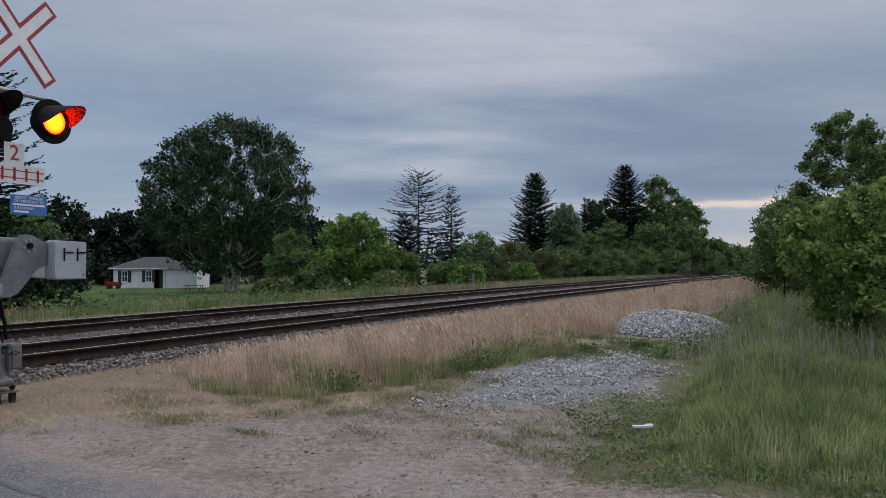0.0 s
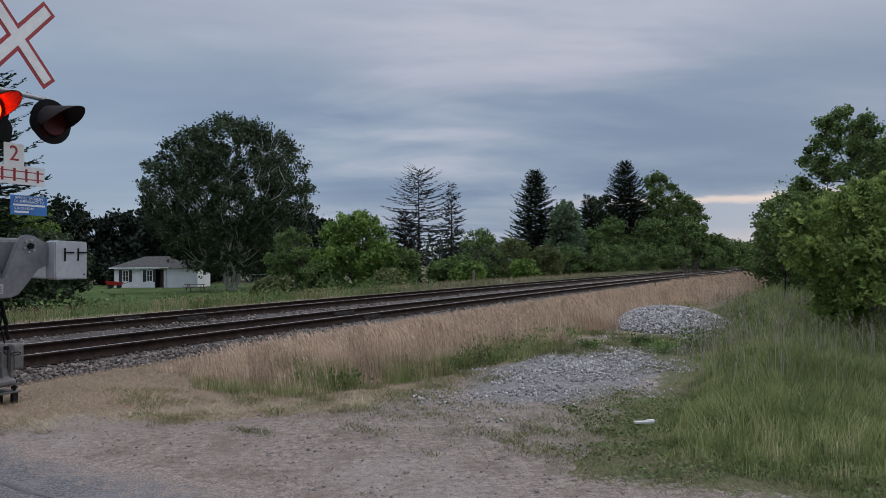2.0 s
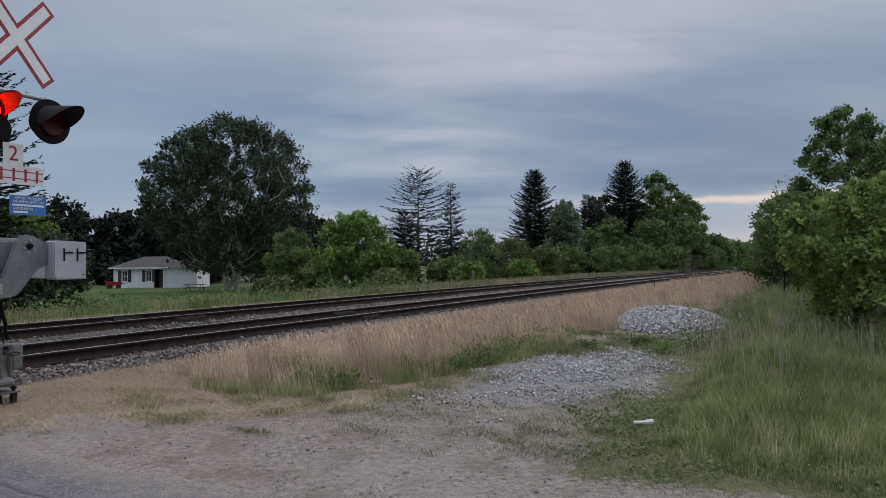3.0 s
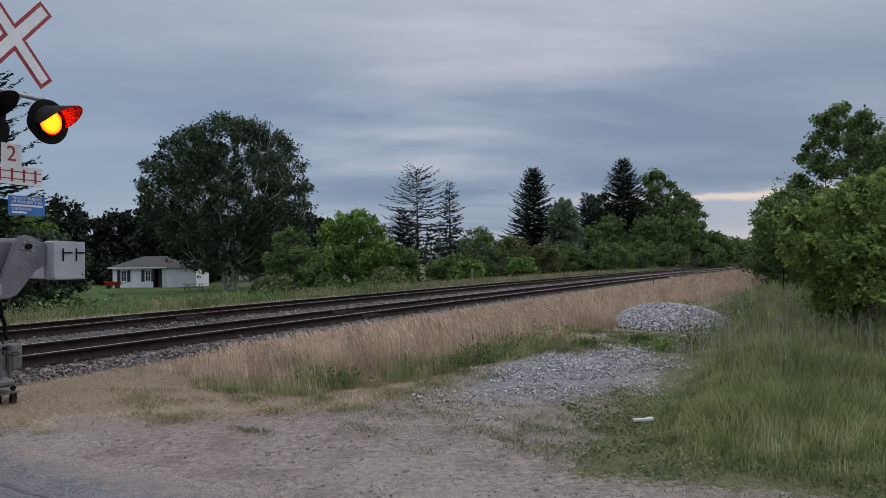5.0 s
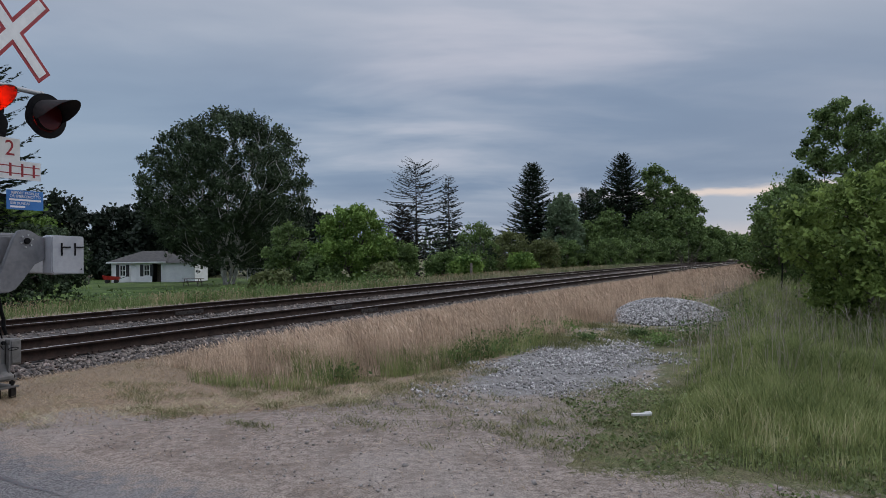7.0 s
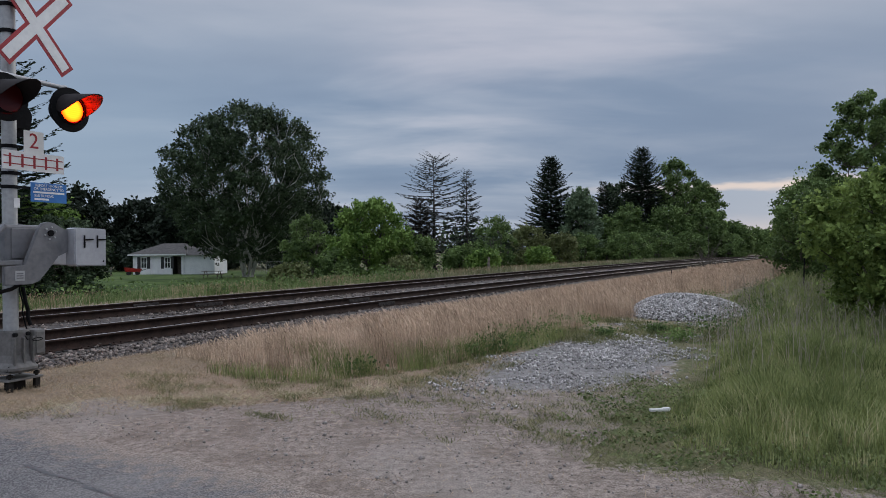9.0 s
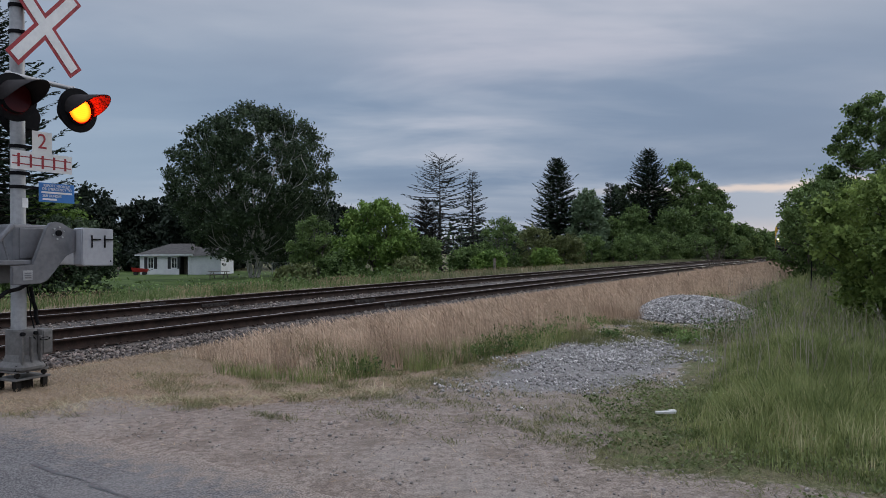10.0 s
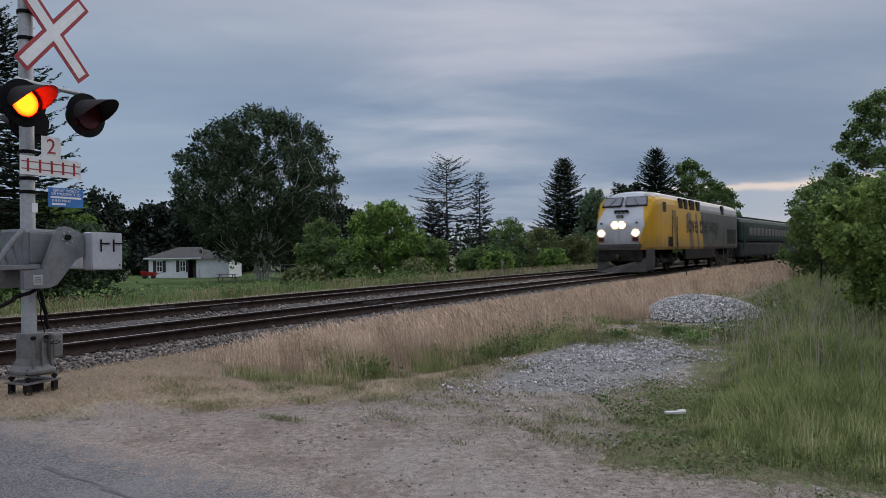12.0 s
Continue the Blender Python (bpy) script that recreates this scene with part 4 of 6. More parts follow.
def build_signal():
    signal = anchor("crossing_signal", pose(-4.76, 7.83, 0.0, 0, 0, 66), "galvanised railway crossing signal mast with flashing red lamps and gate gear", "crossing signal")
    bm = fresh()
    tube(bm, (0, 0, 0.22), (0, 0, 4.75), 0.079, 0.074, 24)
    part("mast", bm, M["galvanised"], signal, "galvanised steel pipe mast")
    # crossbuck on two clamps
    cx, cz = 0.24, 4.18
    blade_sign(signal, (cx, cz), 49, 1.22, 0.205, -0.1420, -0.1465, "white crossbuck arm with red border")
    blade_sign(signal, (cx, cz), -49, 1.22, 0.205, -0.1435, -0.1475, "white crossbuck arm with red border")
    for z in (4.36, 4.06):
        bm = fresh()
        tube(bm, (0, 0, z - 0.02), (0, 0, z + 0.02), 0.088, seg=20)
        box(bm, (0.10, -0.10, z), (0.24, 0.02, 0.035), 0.003)
        part("clamp", bm, M["black"], signal)
    # lamp arm and lamps, one pair for each way
    for face, y in ((0, -0.50), (180, 0.50)):
        bm = fresh()
        sy = math.copysign(1, y)
        tube(bm, (0, 0, 3.46), (0, y * 0.82, 3.46), 0.028, seg=12)
        tube(bm, (-0.38, y * 0.82, 3.46), (0.38, y * 0.82, 3.46), 0.028, seg=12)
        for x in (-0.38, 0.38):
            bmesh.ops.create_uvsphere(bm, u_segments=10, v_segments=8, radius=0.036, matrix=Matrix.Translation((x, y * 0.82, 3.46)))
            tube(bm, (x, y * 0.82, 3.46), (x, y * 0.80, 3.36), 0.026, seg=10)
        part("lamp_arm", bm, M["galvanised"], signal)
        for x in (-0.38, 0.38):
            shutter = build_lamp(signal, Matrix.Translation((x, y, 3.20)) @ pose(0, 0, 0, 0, 0, face))
            SHUTTERS.append((shutter, x < 0))
    bm = fresh()
    tube(bm, (0, 0, 3.38), (0, 0, 3.54), 0.098, seg=20)
    part("arm_socket", bm, M["cast_grey"], signal)
    # small plates under the lamps
    two = plate(signal, "track_count_plate", 0.225, 2.83, 0.245, 0.255, -0.10, M["sign_white"], "white plate with a red figure two")
    words("figure", "2", 0.25, M["sign_red"], two, Matrix.Translation((0.225, -0.1035, 2.835)))
    track_sign = plate(signal, "track_sign", 0.225, 2.60, 0.76, 0.215, -0.105, M["sign_white"], "white plate with a red track pattern")
    for k in range(5):
        bm = fresh()
        slab(bm, [(-0.014, -0.075), (0.014, -0.075), (0.014, 0.075), (-0.014, 0.075)], 0.002, Matrix.Translation((0.225 + (k - 2) * 0.145, -0.1085, 2.60)))
        part("red_bar", bm, M["sign_red"], track_sign)
    for z in (-0.042, 0.042):
        bm = fresh()
        slab(bm, [(-0.365, -0.006), (0.365, -0.006), (0.365, 0.006), (-0.365, 0.006)], 0.002, Matrix.Translation((0.225, -0.1075, 2.60 + z)))
        part("red_line", bm, M["sign_red"], track_sign)
    blue = plate(signal, "notice_plate", 0.41, 2.255, 0.46, 0.225, -0.10, M["sign_blue"], "blue enamel notice plate with white lettering")
    words("lettering", "REPORT PROBLEM", 0.045, M["sign_white"], blue, Matrix.Translation((0.41, -0.1035, 2.335)), width=0.34)
    words("lettering", "OR EMERGENCY TO", 0.045, M["sign_white"], blue, Matrix.Translation((0.41, -0.1035, 2.295)), width=0.38)
    words("lettering", "SUB DUNDAS", 0.042, M["sign_white"], blue, Matrix.Translation((0.345, -0.1035, 2.215)), width=0.24)
    for x, z, w in ((0.41, 2.256, 0.40), (0.315, 2.176, 0.18)):
        bm = fresh()
        slab(bm, [(x - w / 2, z - 0.011), (x + w / 2, z - 0.011), (x + w / 2, z + 0.011), (x - w / 2, z + 0.011)], 0.002, Matrix.Translation((0, -0.1035, 0)))
        part("text_bar", bm, M["sign_white"], blue)
    for z, ln in ((2.30, 0.42), (2.76, 0.34), (2.455, 0.10)):
        bm = fresh()
        box(bm, (ln / 2 - 0.02, -0.088, z), (ln, 0.012, 0.03))
        tube(bm, (0, 0, z - 0.02), (0, 0, z + 0.02), 0.086, seg=20)
        part("plate_bracket", bm, M["black"], signal)
    plate(signal, "tag", 0.03, 2.12, 0.07, 0.11, -0.080, M["sign_white"], "small faded tag")
    # gate gear
    outline = [(-0.29, 1.20), (0.03, 1.20), (0.12, 1.235), (0.19, 1.31), (0.30, 1.44), (0.36, 1.51), (0.48, 1.56), (0.48, 1.81), (0.40, 1.84), (0.31, 1.89), (0.24, 1.905), (0.16, 1.89), (0.11, 1.83), (-0.06, 1.42), (-0.29, 1.40)]
    for y, nm in ((-0.30, "gate_arm_plate"), (0.24, "gate_arm_plate")):
        bm = fresh()
        slab(bm, outline, 0.05, Matrix.Translation((0, y, 0)), 0.008)
        arm = part(nm, bm, M["cast_grey"], signal, "grey cast gate arm support")
        if y < 0:
            bm = fresh()
            tube(bm, (0.25, y - 0.025, 1.775), (0.25, y - 0.05, 1.775), 0.034, seg=18)
            part("pivot", bm, M["black"], arm)
            for k in range(6):
                a = k * math.pi / 3 + 0.3
                bm = fresh()
                tube(bm, (0.25 + 0.07 * math.cos(a), y - 0.025, 1.775 + 0.07 * math.sin(a)), (0.25 + 0.07 * math.cos(a), y - 0.040, 1.775 + 0.07 * math.sin(a)), 0.011, seg=6)
                part("bolt", bm, M["galvanised"], arm)
            bm = fresh()
            box(bm, (-0.12, y - 0.027, 1.30), (0.11, 0.006, 0.11), 0.002)
            part("maker_plate", bm, M["galvanised"], arm)
            bm = fresh()
            box(bm, (-0.12, y - 0.032, 1.30), (0.075, 0.004, 0.012))
            box(bm, (-0.12, y - 0.032, 1.325), (0.075, 0.004, 0.012))
            box(bm, (-0.12, y - 0.032, 1.275), (0.075, 0.004, 0.012))
            part("text_bar", bm, M["cast_grey"], arm)
    bm = fresh()
    slab(bm, [(0.49, 1.41), (0.53, 1.385), (0.93, 1.385), (0.935, 1.82), (0.92, 1.835), (0.53, 1.845), (0.49, 1.83)], 0.16, Matrix.Translation((0, -0.34, 0)), 0.012)
    weight = part("counterweight", bm, M["cast_pale"], signal, "pale grey slab counterweight")
    for x in (0.62, 0.80):
        bm = fresh()
        box(bm, (x, -0.425, 1.68), (0.016, 0.012, 0.15), 0.002)
        box(bm, (x + 0.055, -0.427, 1.705), (0.13, 0.014, 0.016), 0.002)
        part("slot", bm, M["black"], weight, "dark bolt slot")
    bm = fresh()
    tube(bm, (0.885, -0.425, 1.44), (0.885, -0.419, 1.44), 0.010, seg=10)
    part("bolt_hole", bm, M["black"], weight)
    bm = fresh()
    tube(bm, (0.93, -0.22, 1.71), (0.93, -0.15, 1.71), 0.115, seg=28)
    part("weight_disc", bm, M["cast_pale"], weight)
    bm = fresh()
    slab(bm, [(0.49, 1.41), (0.93, 1.385), (0.935, 1.82), (0.49, 1.83)], 0.10, Matrix.Translation((0, 0.24, 0)), 0.012)
    part("counterweight", bm, M["cast_pale"], signal, "pale grey slab counterweight")
    bm = fresh()
    box(bm, (0.07, 0.03, 1.64), (0.50, 0.40, 0.46), 0.03)
    gear = part("gear_case", bm, M["cast_grey"], signal, "grey gate machine case")
    bm = fresh()
    box(bm, (0.07, -0.175, 1.66), (0.36, 0.02, 0.34), 0.008)
    part("case_door", bm, M["cast_grey"], gear)
    bm = fresh()
    tube(bm, (0, 0, 1.80), (0, 0, 1.83), 0.09, seg=20)
    box(bm, (0.05, -0.095, 1.815), (0.30, 0.016, 0.03), 0.003)
    part("clamp", bm, M["black"], signal)
    bm = fresh()
    box(bm, (-0.42, -0.27, 1.445), (0.72, 0.05, 0.05), 0.006)
    limb(bm, (-0.20, -0.20, 1.86), (-0.62, -0.24, 1.36), 0.03, 0.03, random.Random(1), 3, 8, 0.02)
    for k in range(4):
        tube(bm, (-0.25 - 0.11 * k, -0.2, 1.46), (-0.33 - 0.10 * k, -0.2, 1.74 - 0.1 * k), 0.012, seg=6)
    part("arm_bracket", bm, M["cast_grey"], signal, "grey lattice arm bracket")
    for a, b, r, k in (((0.05, -0.10, 1.20), (-0.60, -0.20, 0.98), 0.022, 2), ((0.10, -0.06, 1.16), (0.17, -0.09, 0.72), 0.021, 4), ((0.04, -0.085, 1.18), (0.12, -0.10, 0.66), 0.008, 5)):
        bm = fresh()
        limb(bm, a, b, r, r, random.Random(k), 5, 8, 0.04)
        part("cable", bm, M["black"], signal, "black cable")
    bm = fresh()
    limb(bm, (0.03, -0.12, 0.66), (0.10, -0.14, 0.56), 0.006, 0.006, random.Random(6), 3, 6, 0.1)
    part("loose_wire", bm, M["black"], signal)
    bm = fresh()
    for k in range(12):
        a, b = 2 * math.pi * k / 12, 2 * math.pi * (k + 1) / 12
        tube(bm, (0.16 + 0.06 * math.cos(a), -0.22, 0.565 + 0.016 * math.sin(a)), (0.16 + 0.06 * math.cos(b), -0.22, 0.565 + 0.016 * math.sin(b)), 0.005, seg=5)
    part("wire_loop", bm, M["black"], signal)
    # base: flared casting, side box, plates, bolts and stub posts
    bm = fresh()
    prof = [(0.14, 0.68), (0.145, 0.66), (0.145, 0.40), (0.17, 0.32), (0.22, 0.265), (0.22, 0.235)]
    rings = []
    for r, z in prof:
        rings.append([bm.verts.new((0.03 + r * 0.86 * math.copysign(min(1, abs(math.cos(a)) ** 0.5), math.cos(a)), r * math.copysign(min(1, abs(math.sin(a)) ** 0.5), math.sin(a)), z)) for a in (2 * math.pi * k / 24 for k in range(24))])
    for a, b in zip(rings, rings[1:]):
        for k in range(24):
            bm.faces.new((a[k], b[k], b[(k + 1) % 24], a[(k + 1) % 24]))
    bm.faces.new(rings[0])
    bm.faces.new(rings[-1][::-1])
    bmesh.ops.recalc_face_normals(bm, faces=bm.faces[:])
    base = part("base_casting", bm, M["cast_base"], signal, "grey flared cast base")
    for x in (-0.06, 0.09):
        bm = fresh()
        tube(bm, (x, -0.13, 0.635), (x, -0.175, 0.635), 0.022, seg=8)
        part("bolt", bm, M["black"], base)
    for x in (-0.08, 0.03, 0.14):
        bm = fresh()
        slab(bm, [(-0.012, 0.24), (0.012, 0.24), (0.010, 0.60), (-0.010, 0.60)], 0.05, Matrix.Translation((x, -0.16, 0)), 0.003)
        part("rib", bm, M["cast_base"], base)
    bm = fresh()
    box(bm, (0.22, -0.08, 0.52), (0.14, 0.20, 0.30), 0.025)
    box(bm, (0.22, -0.185, 0.52), (0.11, 0.012, 0.25), 0.006)
    part("junction_box", bm, M["cast_base"], signal, "small grey junction box")
    for z, half in ((0.215, 0.20), (0.13, 0.215)):
        bm = fresh()
        box(bm, (0.04, 0, z), (half * 2, half * 1.7, 0.022), 0.004)
        part("base_plate", bm, M["cast_base"], signal)
    for x in (-0.12, 0.20):
        for y in (-0.14, 0.14):
            bm = fresh()
            tube(bm, (x, y, 0.10), (x, y, 0.29), 0.016, seg=8)
            tube(bm, (x, y, 0.228), (x, y, 0.255), 0.032, seg=6)
            tube(bm, (x, y, 0.16), (x, y, 0.19), 0.032, seg=6)
            part("anchor_bolt", bm, M["steel_dark"], signal)
            bm = fresh()
            box(bm, (x, y, 0.02), (0.06, 0.05, 0.24), 0.004)
            part("stub_leg", bm, M["steel_dark"], signal)
    bm = fresh()
    box(bm, (0.04, 0, 0.03), (0.15, 0.15, 0.22), 0.005)
    part("stub_post", bm, M["steel_dark"], signal)


# ---- house and yard ----
def build_house():
    x0, y0, z0 = -36.7, 85.0, -1.50
    house = anchor("house", pose(x0, y0, z0, 0, 0, -5), "low white clapboard house with grey hip roof and black shutters", "house")
    w, d, h = 6.5, 6.4, 2.55

    def wall(bx0, bx1, y, hh, holes, name="wall"):
        bm = fresh()
        cuts = sorted({bx0, bx1, *[c for hx in holes for c in hx[:2]]})
        for a, b in zip(cuts, cuts[1:]):
            span = [hx for hx in holes if hx[0] <= a + 1e-6 and b - 1e-6 <= hx[1]]
            parts_ = [(0, hh)] if not span else [(0, span[0][2]), (span[0][3], hh)]
            for lo, hi in parts_:
                if hi - lo > 0.01:
                    box(bm, ((a + b) / 2, y + 0.08, (lo + hi) / 2), (b - a, 0.16, hi - lo))
        return part(name, bm, M["siding"], house, "white painted clapboard wall")
    holes = [(1.05, 1.75, 0.85, 2.15), (4.05, 4.75, 0.85, 2.15), (2.35, 3.15, 0.0, 2.1), (5.05, 6.15, 0.0, 2.3)]
    front = wall(0, w, 0, h, holes)
    for k in range(int(h / 0.16)):
        for a, b in ((0, 1.03), (1.77, 2.33), (3.17, 4.03), (4.77, 5.03), (6.17, w)):
            bm = fresh()
            box(bm, ((a + b) / 2, -0.008, 0.08 + k * 0.16), (b - a, 0.016, 0.15))
            part("clapboard", bm, M["siding"], front)
    bm = fresh()
    box(bm, (0.08, d / 2, h / 2), (0.16, d, h))
    box(bm, (w - 0.08, d / 2, h / 2), (0.16, d, h))
    box(bm, (w / 2, d - 0.08, h / 2), (w, 0.16, h))
    part("side_walls", bm, M["siding"], house)
    bm = fresh()
    e = 0.45
    a = [bm.verts.new(p) for p in ((-e, -e, h), (w + e, -e, h), (w + e, d + e, h), (-e, d + e, h), (2.3, d / 2, h + 1.35), (w - 1.2, d / 2, h + 1.35))]
    for f in ((0, 1, 5, 4), (1, 2, 5), (2, 3, 4, 5), (3, 0, 4), (3, 2, 1, 0)):
        bm.faces.new([a[i] for i in f])
    part("roof", bm, M["shingle"], house, "grey shingled hip roof")
    bm = fresh()
    box(bm, (w / 2, -e + 0.02, h - 0.07), (w + 2 * e, 0.05, 0.15))
    part("fascia", bm, M["siding"], house)
    for hx in holes[:2]:
        cx, cz = (hx[0] + hx[1]) / 2, (hx[2] + hx[3]) / 2
        bm = fresh()
        for dx in (-0.33, 0.0, 0.33):
            box(bm, (cx + dx, 0.02, cz), (0.05, 0.06, 1.3))
        for dz in (-0.63, 0.0, 0.63):
            box(bm, (cx, 0.025, cz + dz), (0.7, 0.05, 0.05))
        win = part("window", bm, M["siding"], house, "white sash window")
        bm = fresh()
        box(bm, (cx, 0.07, cz), (0.7, 0.012, 1.3))
        part("pane", bm, M["window"], win)
        for side in (-1, 1):
            bm = fresh()
            box(bm, (cx + side * 0.62, -0.03, cz), (0.40, 0.04, 1.45), 0.005)
            for k in range(9):
                box(bm, (cx + side * 0.62, -0.054, cz - 0.6 + k * 0.15), (0.32, 0.012, 0.07))
            part("shutter_board", bm, M["shutter"], house, "black louvred shutter")
    bm = fresh()
    box(bm, (2.75, 0.04, 1.05), (0.78, 0.06, 2.06))
    for z in (0.55, 1.5):
        box(bm, (2.75, 0.005, z), (0.5, 0.02, 0.7), 0.006)
    part("door", bm, M["siding"], house, "white panelled door")
    bm = fresh()
    box(bm, (5.6, 1.2, 1.1), (1.1, 0.06, 2.2))
    box(bm, (5.6, 1.15, 1.5), (0.6, 0.03, 0.8), 0.01)
    part("porch_door", bm, M["old_wood"], house, "dark recessed porch door")
    bm = fresh()
    box(bm, (5.08, 0.6, 1.15), (0.06, 1.2, 2.3))
    box(bm, (6.12, 0.6, 1.15), (0.06, 1.2, 2.3))
    part("porch_side", bm, M["shutter"], house)
    # lower wing
    bm = fresh()
    box(bm, (w + 1.95, 2.0, 1.2), (3.8, 4.0, 2.4))
    wing = part("wing", bm, M["siding"], house, "white side wing with clapboards")
    for k in range(14):
        bm = fresh()
        box(bm, (w + 1.95, -0.012, 0.1 + k * 0.165), (3.8, 0.024, 0.15))
        part("clapboard", bm, M["siding"], wing)
    bm = fresh()
    a = [bm.verts.new(p) for p in ((w, -0.3, 2.38), (w + 4.1, -0.3, 2.38), (w + 4.1, 4.3, 2.38), (w, 4.3, 2.38), (w, 2.0, 3.35), (w + 4.1, 2.0, 3.35))]
    for f in ((0, 1, 5, 4), (1, 2, 5), (2, 3, 4, 5), (3, 0, 4), (3, 2, 1, 0)):
        bm.faces.new([a[i] for i in f])
    part("roof", bm, M["shingle"], house, "grey shingled wing roof")


def build_yard():
    # red garden cart before the house
    x, y = -35.4, 82.0
    z = float(land(x, y))
    cart = anchor("garden_cart", pose(x, y, z, 0, 0, 14), "small red garden cart on the lawn", "cart")
    bm = fresh()
    a = [bm.verts.new(p) for p in ((-0.75, -0.4, 0.40), (0.75, -0.4, 0.34), (0.75, 0.4, 0.34), (-0.75, 0.4, 0.40), (-0.95, -0.5, 0.92), (0.95, -0.5, 0.70), (0.95, 0.5, 0.70), (-0.95, 0.5, 0.92))]
    for f in ((3, 2, 1, 0), (0, 1, 5, 4), (1, 2, 6, 5), (2, 3, 7, 6), (3, 0, 4, 7)):
        bm.faces.new([a[i] for i in f])
    bmesh.ops.solidify(bm, geom=bm.faces[:], thickness=0.04)
    part("tub", bm, M["red_paint"], cart, "red enamelled tub")
    for sx in (-0.45, 0.5):
        for sy in (-0.46, 0.46):
            bm = fresh()
            tube(bm, (sx, sy - 0.05, 0.22), (sx, sy + 0.05, 0.22), 0.22, seg=16)
            part("wheel", bm, M["tyre"], cart)
    bm = fresh()
    tube(bm, (0.9, 0, 0.5), (1.6, 0, 0.75), 0.025, seg=6)
    part("drawbar", bm, M["steel_dark"], cart)
    # bench and bin
    x, y = -38.8, 82.5
    bench = anchor("bench", pose(x, y, float(land(x, y)), 0, 0, 5), "weathered wooden garden bench", "bench")
    for nm, c, s in (("seat", (0, 0, 0.45), (1.2, 0.42, 0.05)), ("backrest", (0, 0.22, 0.78), (1.2, 0.05, 0.4)), ("leg", (-0.5, 0, 0.22), (0.07, 0.4, 0.44)), ("leg", (0.5, 0, 0.22), (0.07, 0.4, 0.44))):
        bm = fresh()
        box(bm, c, s, 0.01)
        part(nm, bm, M["old_wood"], bench)
    x, y = -40.3, 82.6
    bin_ = anchor("bin", pose(x, y, float(land(x, y))), "green plastic garden bin", "bin")
    bm = fresh()
    tube(bm, (0, 0, 0), (0, 0, 0.6), 0.26, 0.32, 16)
    part("tub", bm, M["green_plastic"], bin_)
    bm = fresh()
    tube(bm, (0, 0, 0.6), (0, 0, 0.66), 0.34, 0.28, 16)
    part("lid", bm, M["green_plastic"], bin_)
    # picnic table under the tree
    x, y = -23.3, 73.5
    table = anchor("picnic_table", pose(x, y, float(land(x, y)), 0, 0, -6), "dark weathered wooden picnic table with benches", "picnic table")
    for k in range(5):
        bm = fresh()
        box(bm, (0, -0.32 + 0.16 * k, 0.75), (2.1, 0.145, 0.045), 0.006)
        part("plank", bm, M["old_wood"], table)
    for sy in (-0.72, 0.72):
        bm = fresh()
        box(bm, (0, sy, 0.45), (2.1, 0.26, 0.045), 0.006)
        part("seat", bm, M["old_wood"], table)
    for sx in (-0.75, 0.75):
        for sy in (-1, 1):
            bm = fresh()
            tube(bm, (sx, sy * 0.62, 0.0), (sx, sy * 0.22, 0.74), 0.05, seg=4)
            part("leg", bm, M["old_wood"], table)
        bm = fresh()
        box(bm, (sx, 0, 0.41), (0.05, 1.7, 0.1))
        part("brace", bm, M["old_wood"], table)


def build_fence():
    """A low wire fence across the yard behind the big tree."""
    fence = anchor("wire_fence", pose(-21.6, 82.0, -1.45), "pale galvanised wire mesh fence on thin posts", "fence")
    long, high = 8.0, 1.5
    for k in range(5):
        bm = fresh()
        tube(bm, (k * long / 4, 0, -0.1), (k * long / 4, 0, high + 0.06), 0.035, seg=8)
        part("post", bm, M["galvanised"], fence)
    bm = fresh()
    tube(bm, (0, 0, high), (long, 0, high), 0.024, seg=6)
    part("top_rail", bm, M["galvanised"], fence)
    a, b = [], []
    for k in range(11):
        a.append((0, 0, 0.08 + k * 0.14)), b.append((long, 0, 0.08 + k * 0.14))
    for k in range(54):
        a.append((k * long / 54, 0, 0.06)), b.append((k * long / 54, 0, high))
    wire = np.full(len(a), 0.006)
    tagged(pipes("mesh", np.array(a, float), np.array(b, float), wire, wire, M["galvanised"], fence, 4), kind="stuff")


# ---- train ----
def ring(hw, z0, zs, zt):
    zs = min(zs, zt - 0.02)
    k = zt - zs
    half = [(hw * 0.97, z0), (hw, z0 + 0.15), (hw, zs), (hw * 0.965, zs + 0.38 * k), (hw * 0.86, zs + 0.66 * k), (hw * 0.62, zs + 0.88 * k), (hw * 0.30, zs + 0.98 * k), (0.0, zt)]
    return half + [(-x, z) for x, z in half[-2::-1]]


def loft(bm, rows):
    """rows: (metres behind the nose, half width, floor, shoulder, top)."""
    rings = [[bm.verts.new((x, -y, z)) for x, z in ring(hw, z0, zs, zt)] for y, hw, z0, zs, zt in rows]
    k = len(rings[0])
    for a, b in zip(rings, rings[1:]):
        for i in range(k - 1):
            bm.faces.new((a[i], a[i + 1], b[i + 1], b[i]))
        bm.faces.new((a[-1], a[0], b[0], b[-1]))
    bm.faces.new(rings[0])
    bm.faces.new(rings[-1][::-1])
    bmesh.ops.recalc_face_normals(bm, faces=bm.faces[:])


